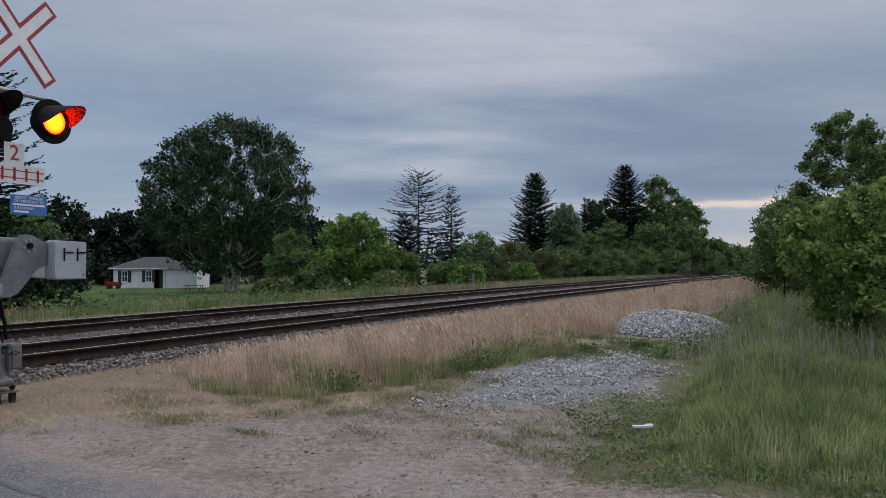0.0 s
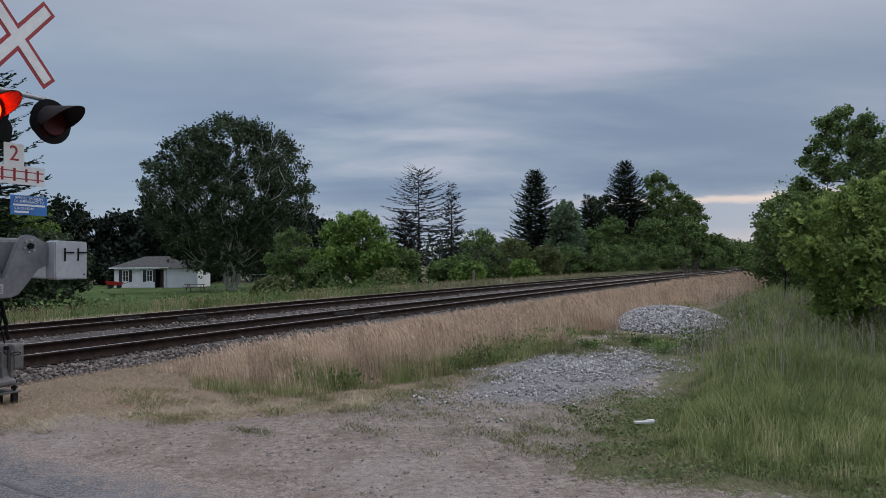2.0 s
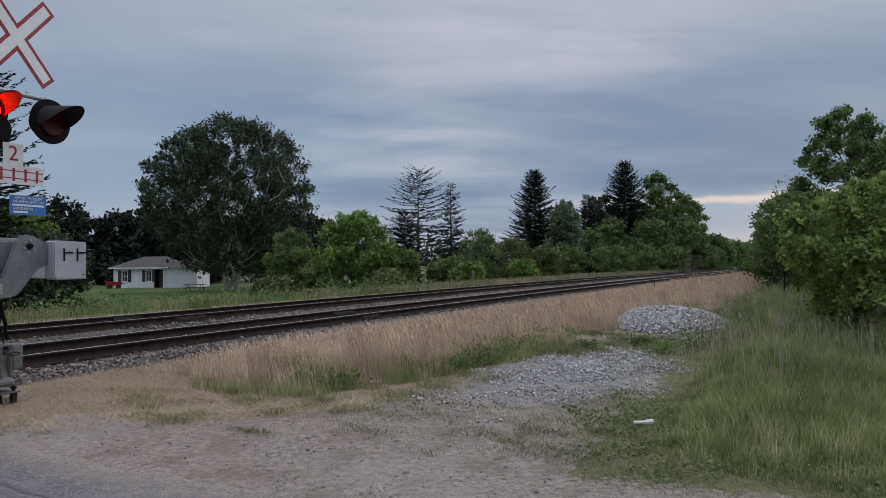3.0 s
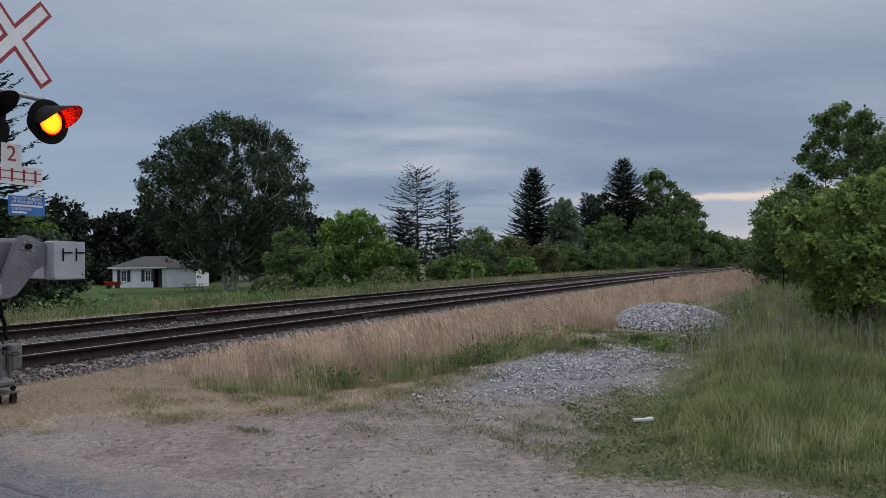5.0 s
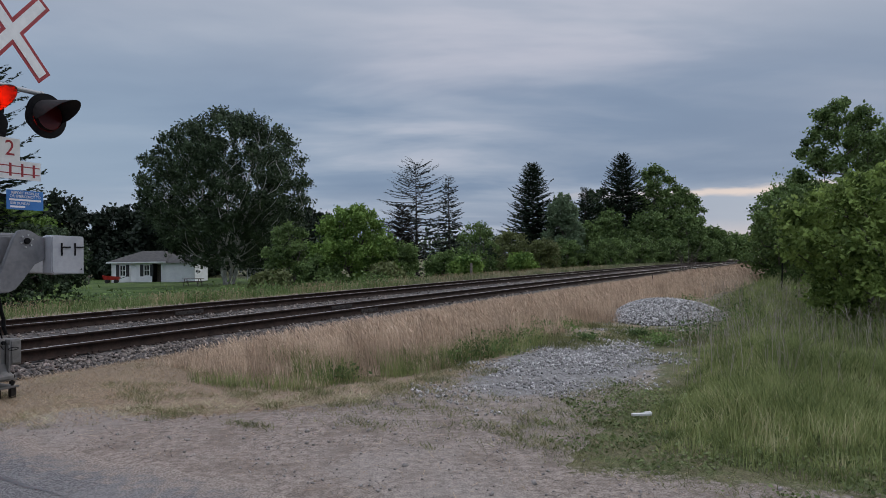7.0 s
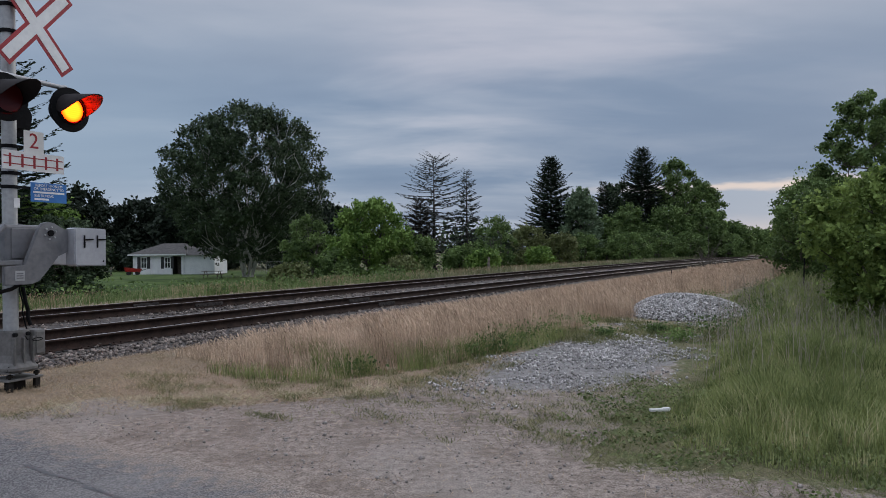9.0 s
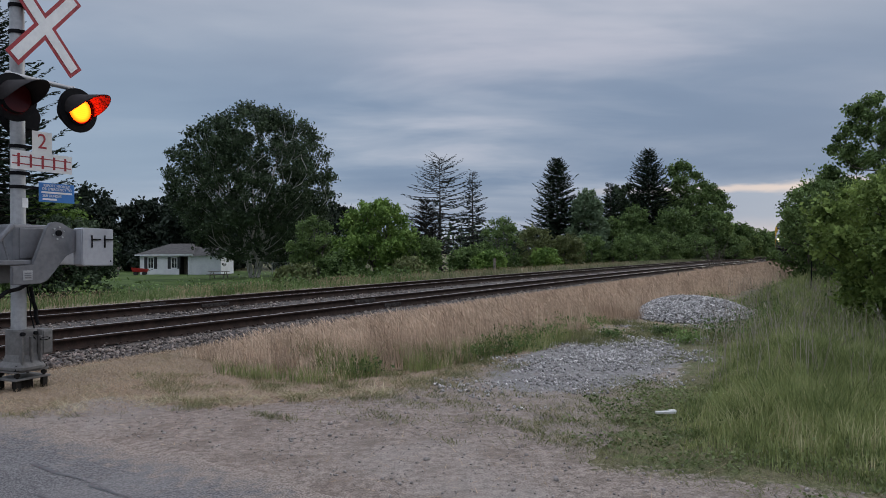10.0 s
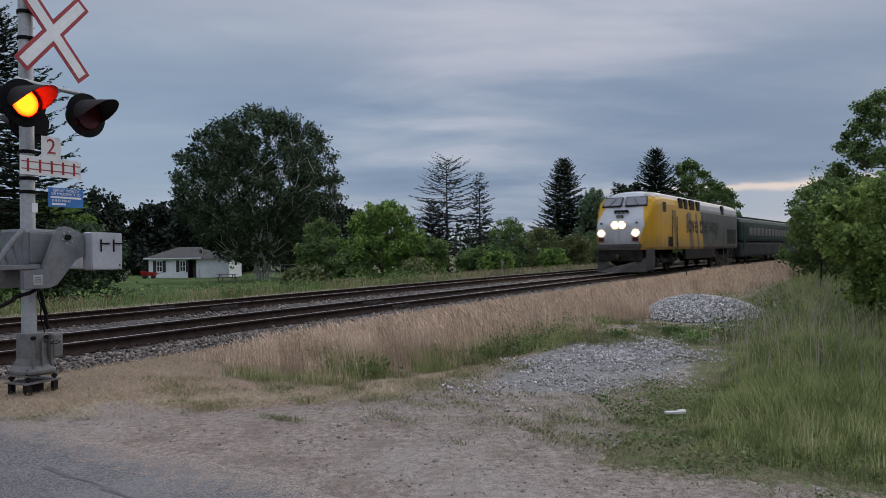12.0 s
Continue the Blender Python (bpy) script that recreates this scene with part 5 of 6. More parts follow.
def truck(parent, y, axles=2, spread=2.75, dark="steel_dark"):
    bm = fresh()
    for sx in (-1, 1):
        box(bm, (sx * 1.05, y, 0.62), (0.16, spread + 1.2, 0.26), 0.03)
        for k in range(axles):
            ya = y + (k - (axles - 1) / 2) * spread
            box(bm, (sx * 1.07, ya, 0.52), (0.24, 0.42, 0.42), 0.04)
            tube(bm, (sx * 1.1, ya - 0.55, 0.55), (sx * 1.1, ya - 0.55, 1.0), 0.11, seg=10)
            tube(bm, (sx * 1.1, ya + 0.55, 0.55), (sx * 1.1, ya + 0.55, 1.0), 0.11, seg=10)
    box(bm, (0, y, 0.75), (1.9, spread * 0.7, 0.35), 0.04)
    bogie = part("truck", bm, M[dark], parent, "grimy steel truck frame")
    for k in range(axles):
        ya = y + (k - (axles - 1) / 2) * spread
        bm = fresh()
        for sx in (-1, 1):
            tube(bm, (sx * 0.72, ya, 0.51), (sx * 0.86, ya, 0.51), 0.51, seg=28)
        tube(bm, (-0.72, ya, 0.51), (0.72, ya, 0.51), 0.09, seg=10)
        part("wheelset", bm, M["rail_side"], bogie)


def build_locomotive():
    loco = anchor("locomotive", pose(0, 0, RAIL_TOP), "yellow, silver and grey diesel passenger locomotive with lit headlights", "locomotive")
    bm = fresh()
    rows = [(0.0, 0.98, 1.28, 1.7, 2.52), (0.05, 1.10, 1.22, 1.9, 2.62), (0.16, 1.19, 1.20, 2.2, 2.72), (0.42, 1.28, 1.20, 2.55, 2.98), (0.78, 1.36, 1.20, 2.9, 3.34), (0.98, 1.41, 1.20, 3.2, 3.62), (1.22, 1.46, 1.20, 3.4, 3.93),
            (1.60, 1.50, 1.20, 3.5, 4.14), (2.2, 1.525, 1.20, 3.55, 4.27), (3.2, 1.525, 1.20, 3.58, 4.31), (9.0, 1.525, 1.18, 3.58, 4.31), (20.2, 1.525, 1.18, 3.58, 4.31), (20.5, 1.47, 1.2, 3.5, 4.22)]
    loft(bm, rows)
    body = part("body", bm, M["livery"], loco, "yellow and grey painted body with silver nose")
    # windscreens lie on the slope over the nose
    tilt = math.degrees(math.atan2(0.46, 0.58))
    for sx in (-1, 1):
        m = Matrix.Translation((sx * 0.62, -0.985, 3.66)) @ pose(0, 0, 0, tilt, 0, sx * -9)
        bm = fresh()
        slab(bm, [(-0.56, -0.30), (0.55, -0.30), (0.52, 0.32), (-0.54, 0.34)], 0.05, m @ pose(0, 0, 0, 0, 0, 180), 0.01)
        frame_ = part("windscreen", bm, M["plate_dark"], loco, "dark framed windscreen")
        bm = fresh()
        slab(bm, [(-0.51, -0.25), (0.50, -0.25), (0.47, 0.27), (-0.49, 0.29)], 0.05, m @ pose(0, 0, 0, 0, 0, 180) @ Matrix.Translation((0, -0.008, 0)), 0.008)
        part("pane", bm, M["cab_glass"], frame_)
        bm = fresh()
        tube(bm, m @ Vector((sx * 0.1, 0.06, -0.26)), m @ Vector((sx * -0.15, 0.06, 0.18)), 0.012, seg=5)
        part("wiper", bm, M["black"], loco)
    # number board and emblem on the sloping nose
    m = Matrix.Translation((0, -0.50, 3.12)) @ pose(0, 0, 0, 43, 0, 180)
    bm = fresh()
    slab(bm, [(-0.37, -0.12), (0.37, -0.12), (0.37, 0.12), (-0.37, 0.12)], 0.10, m, 0.012)
    board = part("number_board", bm, M["plate_dark"], loco, "dark number board")
    for k in range(3):
        bm = fresh()
        slab(bm, [(-0.07, -0.05), (0.07, -0.05), (0.07, 0.05), (-0.07, 0.05)], 0.01, m @ Matrix.Translation((-0.2 + 0.2 * k, -0.053, 0)))
        part("text_bar", bm, M["silver"], board)
    m = Matrix.Translation((0, -0.25, 2.855)) @ pose(0, 0, 0, 40, 0, 180)
    for o, c in (([(-0.19, -0.12), (0.17, -0.12), (0.19, 0.12), (-0.17, 0.12)], "plate_dark"), ([(-0.13, -0.075), (0.11, -0.075), (0.13, 0.075), (-0.11, 0.075)], "silver")):
        bm = fresh()
        slab(bm, o, 0.05 + (0.012 if c == "silver" else 0), m)
        part("emblem", bm, M[c], loco, "plain emblem")
    # lights
    bm = fresh()
    slab(bm, [(-0.38, -0.16), (0.38, -0.16), (0.38, 0.16), (-0.38, 0.16)], 0.10, Matrix.Translation((0, -0.03, 2.46)), 0.03)
    case = part("headlight_case", bm, M["silver"], loco)
    for sx in (-0.17, 0.17):
        bm = fresh()
        tube(bm, (sx, 0.0, 2.46), (sx, 0.035, 2.46), 0.125, 0.11, 20)
        part("headlight", bm, M["headlight"], case, "lit headlight")
        # an added glowing ring stands in for the headlight's halo
        bm = fresh()
        tube(bm, (sx, 0.0, 2.46), (sx, 0.026, 2.46), 0.205, 0.195, 24)
        part("halo_ring", bm, M["warm_glow"], case, "warm glowing ring that stands in for the lamp's halo")
    for sx in (-1, 1):
        bm = fresh()
        box(bm, (sx * 0.88, -0.10, 1.92), (0.36, 0.30, 0.58), 0.03)
        case = part("light_recess", bm, M["silver"], loco)
        # the ditch light's halo, likewise modelled as a glowing ring
        bm = fresh()
        tube(bm, (sx * 0.88, 0.03, 2.06), (sx * 0.88, 0.058, 2.06), 0.200, 0.190, 24)
        part("halo_ring", bm, M["warm_glow"], case, "warm glowing ring that stands in for the lamp's halo")
        bm = fresh()
        tube(bm, (sx * 0.88, 0.03, 2.06), (sx * 0.88, 0.07, 2.06), 0.115, 0.10, 20)
        part("ditch_light", bm, M["headlight"], case, "lit ditch light")
        bm = fresh()
        box(bm, (sx * 0.88, 0.045, 1.74), (0.30, 0.04, 0.18), 0.01)
        part("marker_light", bm, M["lens_off"], case, "unlit red marker light")
        bm = fresh()
        box(bm, (sx * 0.92, -0.06, 2.56), (0.07, 0.1, 0.09), 0.01)
        part("horn", bm, M["black"], loco)
    bm = fresh()
    slab(bm, [(-1.14, 1.30), (1.14, 1.30), (1.14, 1.50), (-1.14, 1.50)], 0.24, Matrix.Translation((0, -0.05, 0)), 0.03)
    part("anticlimber", bm, M["plough"], loco, "grey front sill")
    bm = fresh()
    box(bm, (0, -0.30, 0.95), (2.2, 0.5, 0.62), 0.03)
    part("front_sill", bm, M["steel_dark"], loco)
    bm = fresh()
    tube(bm, (0, 0.45, 0.85), (0, -0.2, 0.85), 0.10, seg=10)
    box(bm, (0, 0.50, 0.85), (0.26, 0.28, 0.30), 0.05)
    part("coupler", bm, M["steel_dark"], loco, "dark steel coupler")
    bm = fresh()
    for sx in (-1, 1):
        a = [bm.verts.new(p) for p in ((0.0, 0.40, 0.10), (sx * 1.20, -0.35, 0.10), (sx * 1.28, -0.42, 0.80), (sx * 0.35, 0.12, 0.50), (0.0, 0.24, 0.42))]
        bm.faces.new(a if sx > 0 else a[::-1])
        a = [bm.verts.new(p) for p in ((sx * 1.20, -0.35, 0.10), (sx * 1.46, -1.1, 0.25), (sx * 1.47, -1.1, 1.24), (sx * 1.28, -0.42, 1.24))]
        bm.faces.new(a if sx > 0 else a[::-1])
    bmesh.ops.recalc_face_normals(bm, faces=bm.faces[:])
    bmesh.ops.solidify(bm, geom=bm.faces[:], thickness=0.04)
    part("plough", bm, M["plough"], loco, "grimy grey pilot plough")
    # sides: cab window, door, louvres, grilles, handrails
    for sx in (-1, 1):
        bm = fresh()
        box(bm, (sx * 1.50, -2.62, 3.42), (0.06, 0.62, 0.52), 0.02)
        part("cab_window", bm, M["plate_dark"], loco, "dark cab side window")
        bm = fresh()
        box(bm, (sx * 1.515, -4.35, 2.35), (0.05, 0.72, 2.1), 0.02)
        part("side_door", bm, M["livery"], loco)
        for ya in (-3.9, -4.8):
            bm = fresh()
            tube(bm, (sx * 1.56, ya, 1.35), (sx * 1.56, ya, 3.0), 0.018, seg=6)
            part("handrail", bm, M["steel_dark"], loco)
        for k, (ya, ln) in enumerate(((-5.6, 0.7), (-6.65, 0.6), (-7.95, 1.0), (-9.3, 0.7), (-15.6, 0.7))):
            bm = fresh()
            box(bm, (sx * 1.50, ya, 3.74), (0.10, ln, 0.56), 0.01)
            grille = part("louvre", bm, M["black"], loco, "black air louvre")
        bm = fresh()
        box(bm, (sx * 1.505, -4.0, 1.62), (0.06, 1.5, 0.52), 0.01)
        part("equipment_door", bm, M["black"], loco)
        bm = fresh()
        box(bm, (sx * 1.505, -18.4, 2.0), (0.06, 2.6, 1.0), 0.01)
        grille = part("radiator_grille", bm, M["black"], loco, "black radiator grille")
        for k in range(6):
            bm = fresh()
            box(bm, (sx * 1.54, -18.4, 1.6 + 0.16 * k), (0.02, 2.5, 0.05))
            part("slat", bm, M["plate_dark"], grille)
        bm = fresh()
        box(bm, (sx * 1.40, -10.2, 0.92), (0.16, 7.0, 0.62), 0.05)
        part("fuel_tank_side", bm, M["steel_dark"], loco)
        turn_ = Matrix.Translation((sx * 1.532, -10.5, 2.60)) @ pose(0, 0, 0, 0, 0, 90 * sx)
        words("lettering", "love the way", 1.5, M["plate_dark"], loco, turn_, "dark slogan lettering", width=7.6, bold=0.028)
    for ya, ln in ((-6.5, 1.6), (-12.0, 2.4), (-17.0, 2.2)):
        bm = fresh()
        box(bm, (0, ya, 4.30), (1.5, ln, 0.14), 0.03)
        part("roof_hatch", bm, M["plate_dark"], loco)
    bm = fresh()
    box(bm, (0, -3.4, 4.36), (0.6, 0.5, 0.16), 0.03)
    part("roof_horn", bm, M["plate_dark"], loco)
    truck(loco, -3.9)
    truck(loco, -16.6)
    loco.scale = (1.06, 1.06, 1.06)
    return loco


def build_coach():
    coach = anchor("coach", pose(0, 0, RAIL_TOP), "grey-green passenger coach with dark windows", "coach", "coaches behind the locomotive")
    bm = fresh()
    loft(bm, [(0.0, 1.44, 1.75, 2.75, 3.50), (0.3, 1.52, 1.75, 2.85, 3.62), (25.2, 1.52, 1.75, 2.85, 3.62), (25.5, 1.44, 1.75, 2.75, 3.50)])
    part("body", bm, M["coach"], coach, "dark grey-green painted coach body")
    bm = fresh()
    loft(bm, [(0.1, 1.42, 0.55, 1.45, 1.70), (0.4, 1.50, 0.5, 1.5, 1.70), (25.1, 1.50, 0.5, 1.5, 1.70), (25.4, 1.42, 0.55, 1.45, 1.70)])
    part("skirt", bm, M["coach_low"], coach, "grimy grey lower side")
    bm = fresh()
    box(bm, (0, -12.75, 1.725), (3.0, 25.0, 0.07))
    part("seam", bm, M["black"], coach)
    bm = fresh()
    box(bm, (0, -12.75, 3.63), (1.6, 24.0, 0.10), 0.04)
    part("roof_strip", bm, M["coach_low"], coach, "pale roof strip")
    for sx in (-1, 1):
        for k in range(14):
            bm = fresh()
            box(bm, (sx * 1.505, -3.4 - 1.42 * k, 2.45), (0.05, 1.14, 0.62), 0.015)
            part("window", bm, M["coach_glass"], coach)
        for ya in (-1.3, -24.2):
            bm = fresh()
            box(bm, (sx * 1.505, ya, 2.0), (0.05, 0.8, 2.0), 0.02)
            part("door", bm, M["coach"], coach)
    bm = fresh()
    box(bm, (0, 0.25, 2.1), (1.4, 0.6, 2.3), 0.05)
    part("gangway", bm, M["black"], coach)
    truck(coach, -3.6, spread=2.5)
    truck(coach, -21.9, spread=2.5)
    coach.scale = (1.06, 1.06, 1.06)
    return coach


# ---- stone heaps ----
def build_stones():
    rng = np.random.RandomState(11)

    def bed(n, s_lo, s_hi, p_lo, p_hi, size, seed, name="ballast_stones"):
        s, p = rng.uniform(s_lo, s_hi, n), rng.uniform(p_lo, p_hi, n)
        x, y = place(s, p)
        z = np.interp(p, (8.6, 9.2, 9.9, 10.4, 13.6, 14.0, 14.7, 17.6, 18.1, 18.9), (-0.06, -0.11, -0.045, -0.04, -0.045, -0.065, -0.045, -0.045, -0.065, -0.28)) + rng.uniform(-0.035, 0.016, n)
        ob = stones(name, x, y, z, size * rng.uniform(0.6, 1.35, n), M["stone"], seed)
        tagged(ob, "loose grey crushed ballast stones", "ballast", kind="stuff")
    bed(10000, -4, 14, 8.75, 10.6, 0.050, 1)
    bed(11000, -4, 22, 10.6, 18.4, 0.050, 2)
    bed(6000, 14, 60, 9.3, 18.4, 0.075, 3)
    # pale gravel strewn over the track bed of the drive
    n = 11000
    a, r = rng.uniform(0, 2 * np.pi, n), 1.6 * rng.uniform(0, 1, n) ** 0.65
    s, p = 10.6 + 3.1 * r * np.cos(a), 3.35 + 1.05 * r * np.sin(a)
    keep = lumps(s * 2.0, p * 3.1) + 0.5 * lumps(s * 5, p * 5.5) + 0.95 * (0.85 - r) + rng.normal(0, 0.36, n) > 0.05
    s, p, n = s[keep], p[keep], int(keep.sum())
    x, y = place(s, p)
    ob = stones("drive_gravel", x, y, land(x, y) + 0.008, rng.uniform(0.010, 0.040, n), M["stone_pale"], 4)
    tagged(ob, "pale crushed limestone strewn on the drive", "gravel", kind="stuff")
    n = 3200
    s, p = rng.uniform(3.5, 7.5, n), rng.uniform(-1.0, 6.6, n)
    keep = rng.rand(n) < zones(*place(s, p))["earth"]
    x, y = place(s[keep], p[keep])
    ob = stones("pebbles", x, y, land(x, y) + 0.003, rng.gamma(1.6, 0.005, keep.sum()) + 0.004, M["stone_dirt"], 5)
    tagged(ob, "small pebbles on packed earth", "gravel", kind="stuff")


def heap(s, p):
    """Height of the gravel heap over the ground."""
    d = np.hypot((s - 17.7) / 2.2, (p - 3.6) / 1.4)
    return 0.42 * np.clip(1 - d**2.8, 0, 1) + 0.08 * np.sin(3 * s) * np.clip(1 - d, 0, 1)


def build_heap():
    pile = anchor("gravel_heap", pose(0, 0, 0), "low heap of pale grey crushed limestone on grass", "gravel heap")
    s, p = np.meshgrid(np.linspace(14.9, 20.5, 40), np.linspace(1.8, 5.4, 30), indexing="ij")
    x, y = place(s.ravel(), p.ravel())
    me = np_mesh("core", np.stack([x, y, land(x, y) + heap(s.ravel(), p.ravel()) - 0.03], 1), grid_faces(40, 30))
    finish("core", me, M["bed"], pile)
    rng = np.random.RandomState(21)
    s, p = rng.uniform(15.2, 20.2, 17000), rng.uniform(2.0, 5.2, 17000)
    h = heap(s, p)
    keep = (h > 0.02) | (rng.rand(17000) < 0.05)
    x, y = place(s[keep], p[keep])
    ob = stones("stone_layer", x, y, land(x, y) + h[keep] - 0.005, rng.uniform(0.022, 0.056, keep.sum()), M["stone_pale"], 6, pile)
    tagged(ob, kind="stuff")


# ---- grass ----
def build_grass():
    rng = np.random.RandomState(31)
    left = math.pi * 0.92

    def lay(n, s_lo, s_hi, p_lo, p_hi, test):
        s, p = rng.uniform(s_lo, s_hi, n), rng.uniform(p_lo, p_hi, n)
        keep = test(s, p)
        s, p = s[keep], p[keep]
        x, y = place(s, p)
        return s, p, x, y, land(x, y)

    def tag(ob, label, category="grass"):
        return tagged(ob, label, category, kind="stuff")

    def front(p):
        return np.interp(p, (4.6, 4.9, 5.5, 7.2, 8.6, 9.3), (10.5, 8.3, 6.6, 6.0, 6.5, 8.0))

    def dry(s, p):
        wob = 0.35 * lumps(s * 1.5, p * 1.5)
        return (s > front(p) + wob) & (p > np.interp(s, (8, 13, 20, 40), (4.7, 4.9, 4.2, 3.2)) + wob) & (p < np.interp(s, (6, 16, 60), (8.9, 9.5, 9.7)) + wob * 0.7)
    def low(p):  # the stand gets lower towards the ballast
        return np.interp(p, (3.0, 6.0, 7.0, 8.0, 9.0, 9.8), (1.0, 1.0, 0.82, 0.50, 0.28, 0.16))
    # tall dry stand beside the line
    for n, s0, s1, wide, tall in ((62000, 5.5, 16, 0.0048, 0.54), (42000, 16, 34, 0.0095, 0.56), (24000, 34, 100, 0.026, 0.58)):
        s, p, x, y, z = lay(n, s0, s1, 3.0, 9.9, dry)
        h = tall * rng.uniform(0.55, 1.15, len(s)) * rise(s - front(p), -0.5, 1.2) * low(p) * (0.86 + 0.30 * lumps(x * 1.3, y * 1.3) + 0.12 * lumps(x * 3.7, y * 3.7))
        tag(blades("dry_grass", x, y, z, np.maximum(h, 0.12), np.full(len(s), wide), M["blade_dry"], 41 + int(s0), 0.34, left), "tall bleached dry grass beside the track")
    s, p, x, y, z = lay(26000, 5.8, 30, 3.6, 9.7, dry)
    tag(seed_heads("dry_seed_heads", x, y, z, rng.uniform(0.40, 0.74, len(s)) * (0.35 + 0.65 * rise(s - front(p), -0.3, 1.2)) * low(p), M["blade_dry"], 44, left, 0.055), "bleached seed heads of dry grass")
    s, p, x, y, z = lay(9000, 30, 90, 3.0, 9.8, dry)
    tag(seed_heads("dry_seed_heads", x, y, z, rng.uniform(0.5, 0.8, len(s)) * low(p), M["blade_dry"], 45, left, 0.14), "bleached seed heads of dry grass")
    # green undergrowth at the foot of the dry stand
    s, p, x, y, z = lay(34000, 5.8, 17, 4.4, 7.0, lambda s, p: (s - front(p) > -0.5) & (s - front(p) < 1.7 + 0.8 * lumps(s * 1.3, p)) & (lumps(s * 2.4, p * 1.9) + 0.5 * (6.3 - p) > 0.0))
    tag(blades("green_edge_grass", x, y, z, rng.uniform(0.12, 0.44, len(s)) * (0.55 + 0.45 * rise(s - front(p), -0.4, 0.6)), np.full(len(s), 0.006), M["blade_green"], 46, 0.3), "short green grass at the foot of the dry stand")
    # mown straw, patchy, with green tufts coming through
    s, p, x, y, z = lay(52000, 3.2, 9.0, 4.0, 9.4, lambda s, p: (s < front(p) + 0.5) & (s > 5.2 - 1.0 * (p - 4.75) + 0.25 * lumps(s * 3, p * 3)) & (rng.rand(len(s)) < 0.35 + 0.65 * rise(p, 5.6, 7.4)))
    tag(blades("mown_straw", x, y, z, rng.uniform(0.02, 0.075, len(s)), np.full(len(s), 0.006), M["blade_straw"], 47, 1.5, short=True), "short mown straw and dry clippings")
    s, p, x, y, z = lay(60000, 3.2, 9.0, 4.0, 8.6, lambda s, p: (s < front(p) + 0.5) & (s > 5.25 - 1.0 * (p - 4.75)) & (lumps(s * 2.3, p * 2.3) + 0.6 * lumps(s * 6.1, p * 5.3) + 0.40 * (6.5 - p) > -0.02))
    tag(blades("mown_green_tufts", x, y, z, rng.uniform(0.03, 0.11, len(s)) * (0.6 + 0.5 * lumps(x * 5, y * 5)), np.full(len(s), 0.006), M["blade_tuft"], 48, 0.9, short=True), "low green tufts in mown straw")

    def right(s, p):
        wob = 0.3 * lumps(s * 2, p * 2)
        bound = np.interp(s, (4.8, 5.4, 6.5, 9, 12.5, 14, 19, 22, 40), (-1.5, 1.2, 1.6, 1.75, 2.1, 2.3, 2.3, 3.6, 3.4))
        return (p < bound + wob) & (p > bound - 8.5)
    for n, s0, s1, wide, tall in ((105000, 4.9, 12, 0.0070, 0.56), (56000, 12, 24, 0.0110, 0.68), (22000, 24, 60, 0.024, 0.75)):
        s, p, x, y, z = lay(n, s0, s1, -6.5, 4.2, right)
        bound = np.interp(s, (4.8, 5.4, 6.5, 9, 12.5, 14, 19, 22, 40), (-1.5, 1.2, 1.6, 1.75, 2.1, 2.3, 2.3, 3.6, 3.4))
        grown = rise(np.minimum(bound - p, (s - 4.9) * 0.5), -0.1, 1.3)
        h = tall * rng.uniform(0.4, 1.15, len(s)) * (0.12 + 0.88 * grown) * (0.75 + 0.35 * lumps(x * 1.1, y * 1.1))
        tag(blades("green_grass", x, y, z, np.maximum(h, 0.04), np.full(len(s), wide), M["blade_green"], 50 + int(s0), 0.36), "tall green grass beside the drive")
    s, p, x, y, z = lay(3600, 8.5, 24, -5, 3.6, lambda s, p: right(s, p) & (lumps(s * 0.9, p * 0.9) > -0.35))
    tag(seed_heads("green_seed_heads", x, y, z, rng.uniform(0.45, 0.85, len(s)), M["seed_haze"], 61, None, 0.030), "pale seed heads over green grass")
    # low weeds in patches on the drive: along metres, across metres, half length, half width
    at_s, at_p = [], []
    for k, (cs, cp, ls, lp) in enumerate(((5.16, 3.83, 0.16, 0.45), (5.84, 3.98, 0.20, 0.40), (6.13, 3.67, 0.18, 0.40), (5.71, 2.82, 0.18, 0.40), (5.44, 2.44, 0.14, 0.40), (6.72, 3.38, 0.30, 0.45), (6.10, 2.41, 0.22, 0.35), (5.24, 1.98, 0.15, 0.45), (4.75, 2.6, 0.05, 0.16),
                                              (7.6, 4.4, 0.35, 0.30), (8.4, 4.7, 0.6, 0.25), (7.78, 2.37, 0.40, 0.30), (11.9, 3.3, 0.55, 0.35), (6.22, 1.79, 0.5, 0.4), (6.9, 4.3, 0.3, 0.3), (4.6, 4.7, 0.06, 0.25), (10.6, 2.5, 0.5, 0.2))):
        n = int(3600 * (ls * lp) ** 0.5)
        q = rng.normal(size=(2, n)) * 0.85
        keep = lumps((cs + q[0] * ls) * 7, (cp + q[1] * lp) * 7) > -0.15
        at_s.append((cs + q[0] * ls)[keep])
        at_p.append((cp + q[1] * lp)[keep])
    s, p = np.concatenate(at_s), np.concatenate(at_p)
    x, y = place(s, p)
    tag(blades("drive_weeds", x, y, land(x, y), rng.uniform(0.015, 0.070, len(s)), np.full(len(s), 0.007), M["blade_tuft"], 62, 0.9, short=True), "low weeds creeping over the drive in patches")
    s, p, x, y, z = lay(9000, 4.4, 12.5, 1.6, 5.4, lambda s, p: lumps(s * 2.1 + 1, p * 2.6) + 0.5 * lumps(s * 6, p * 6) > 0.35)
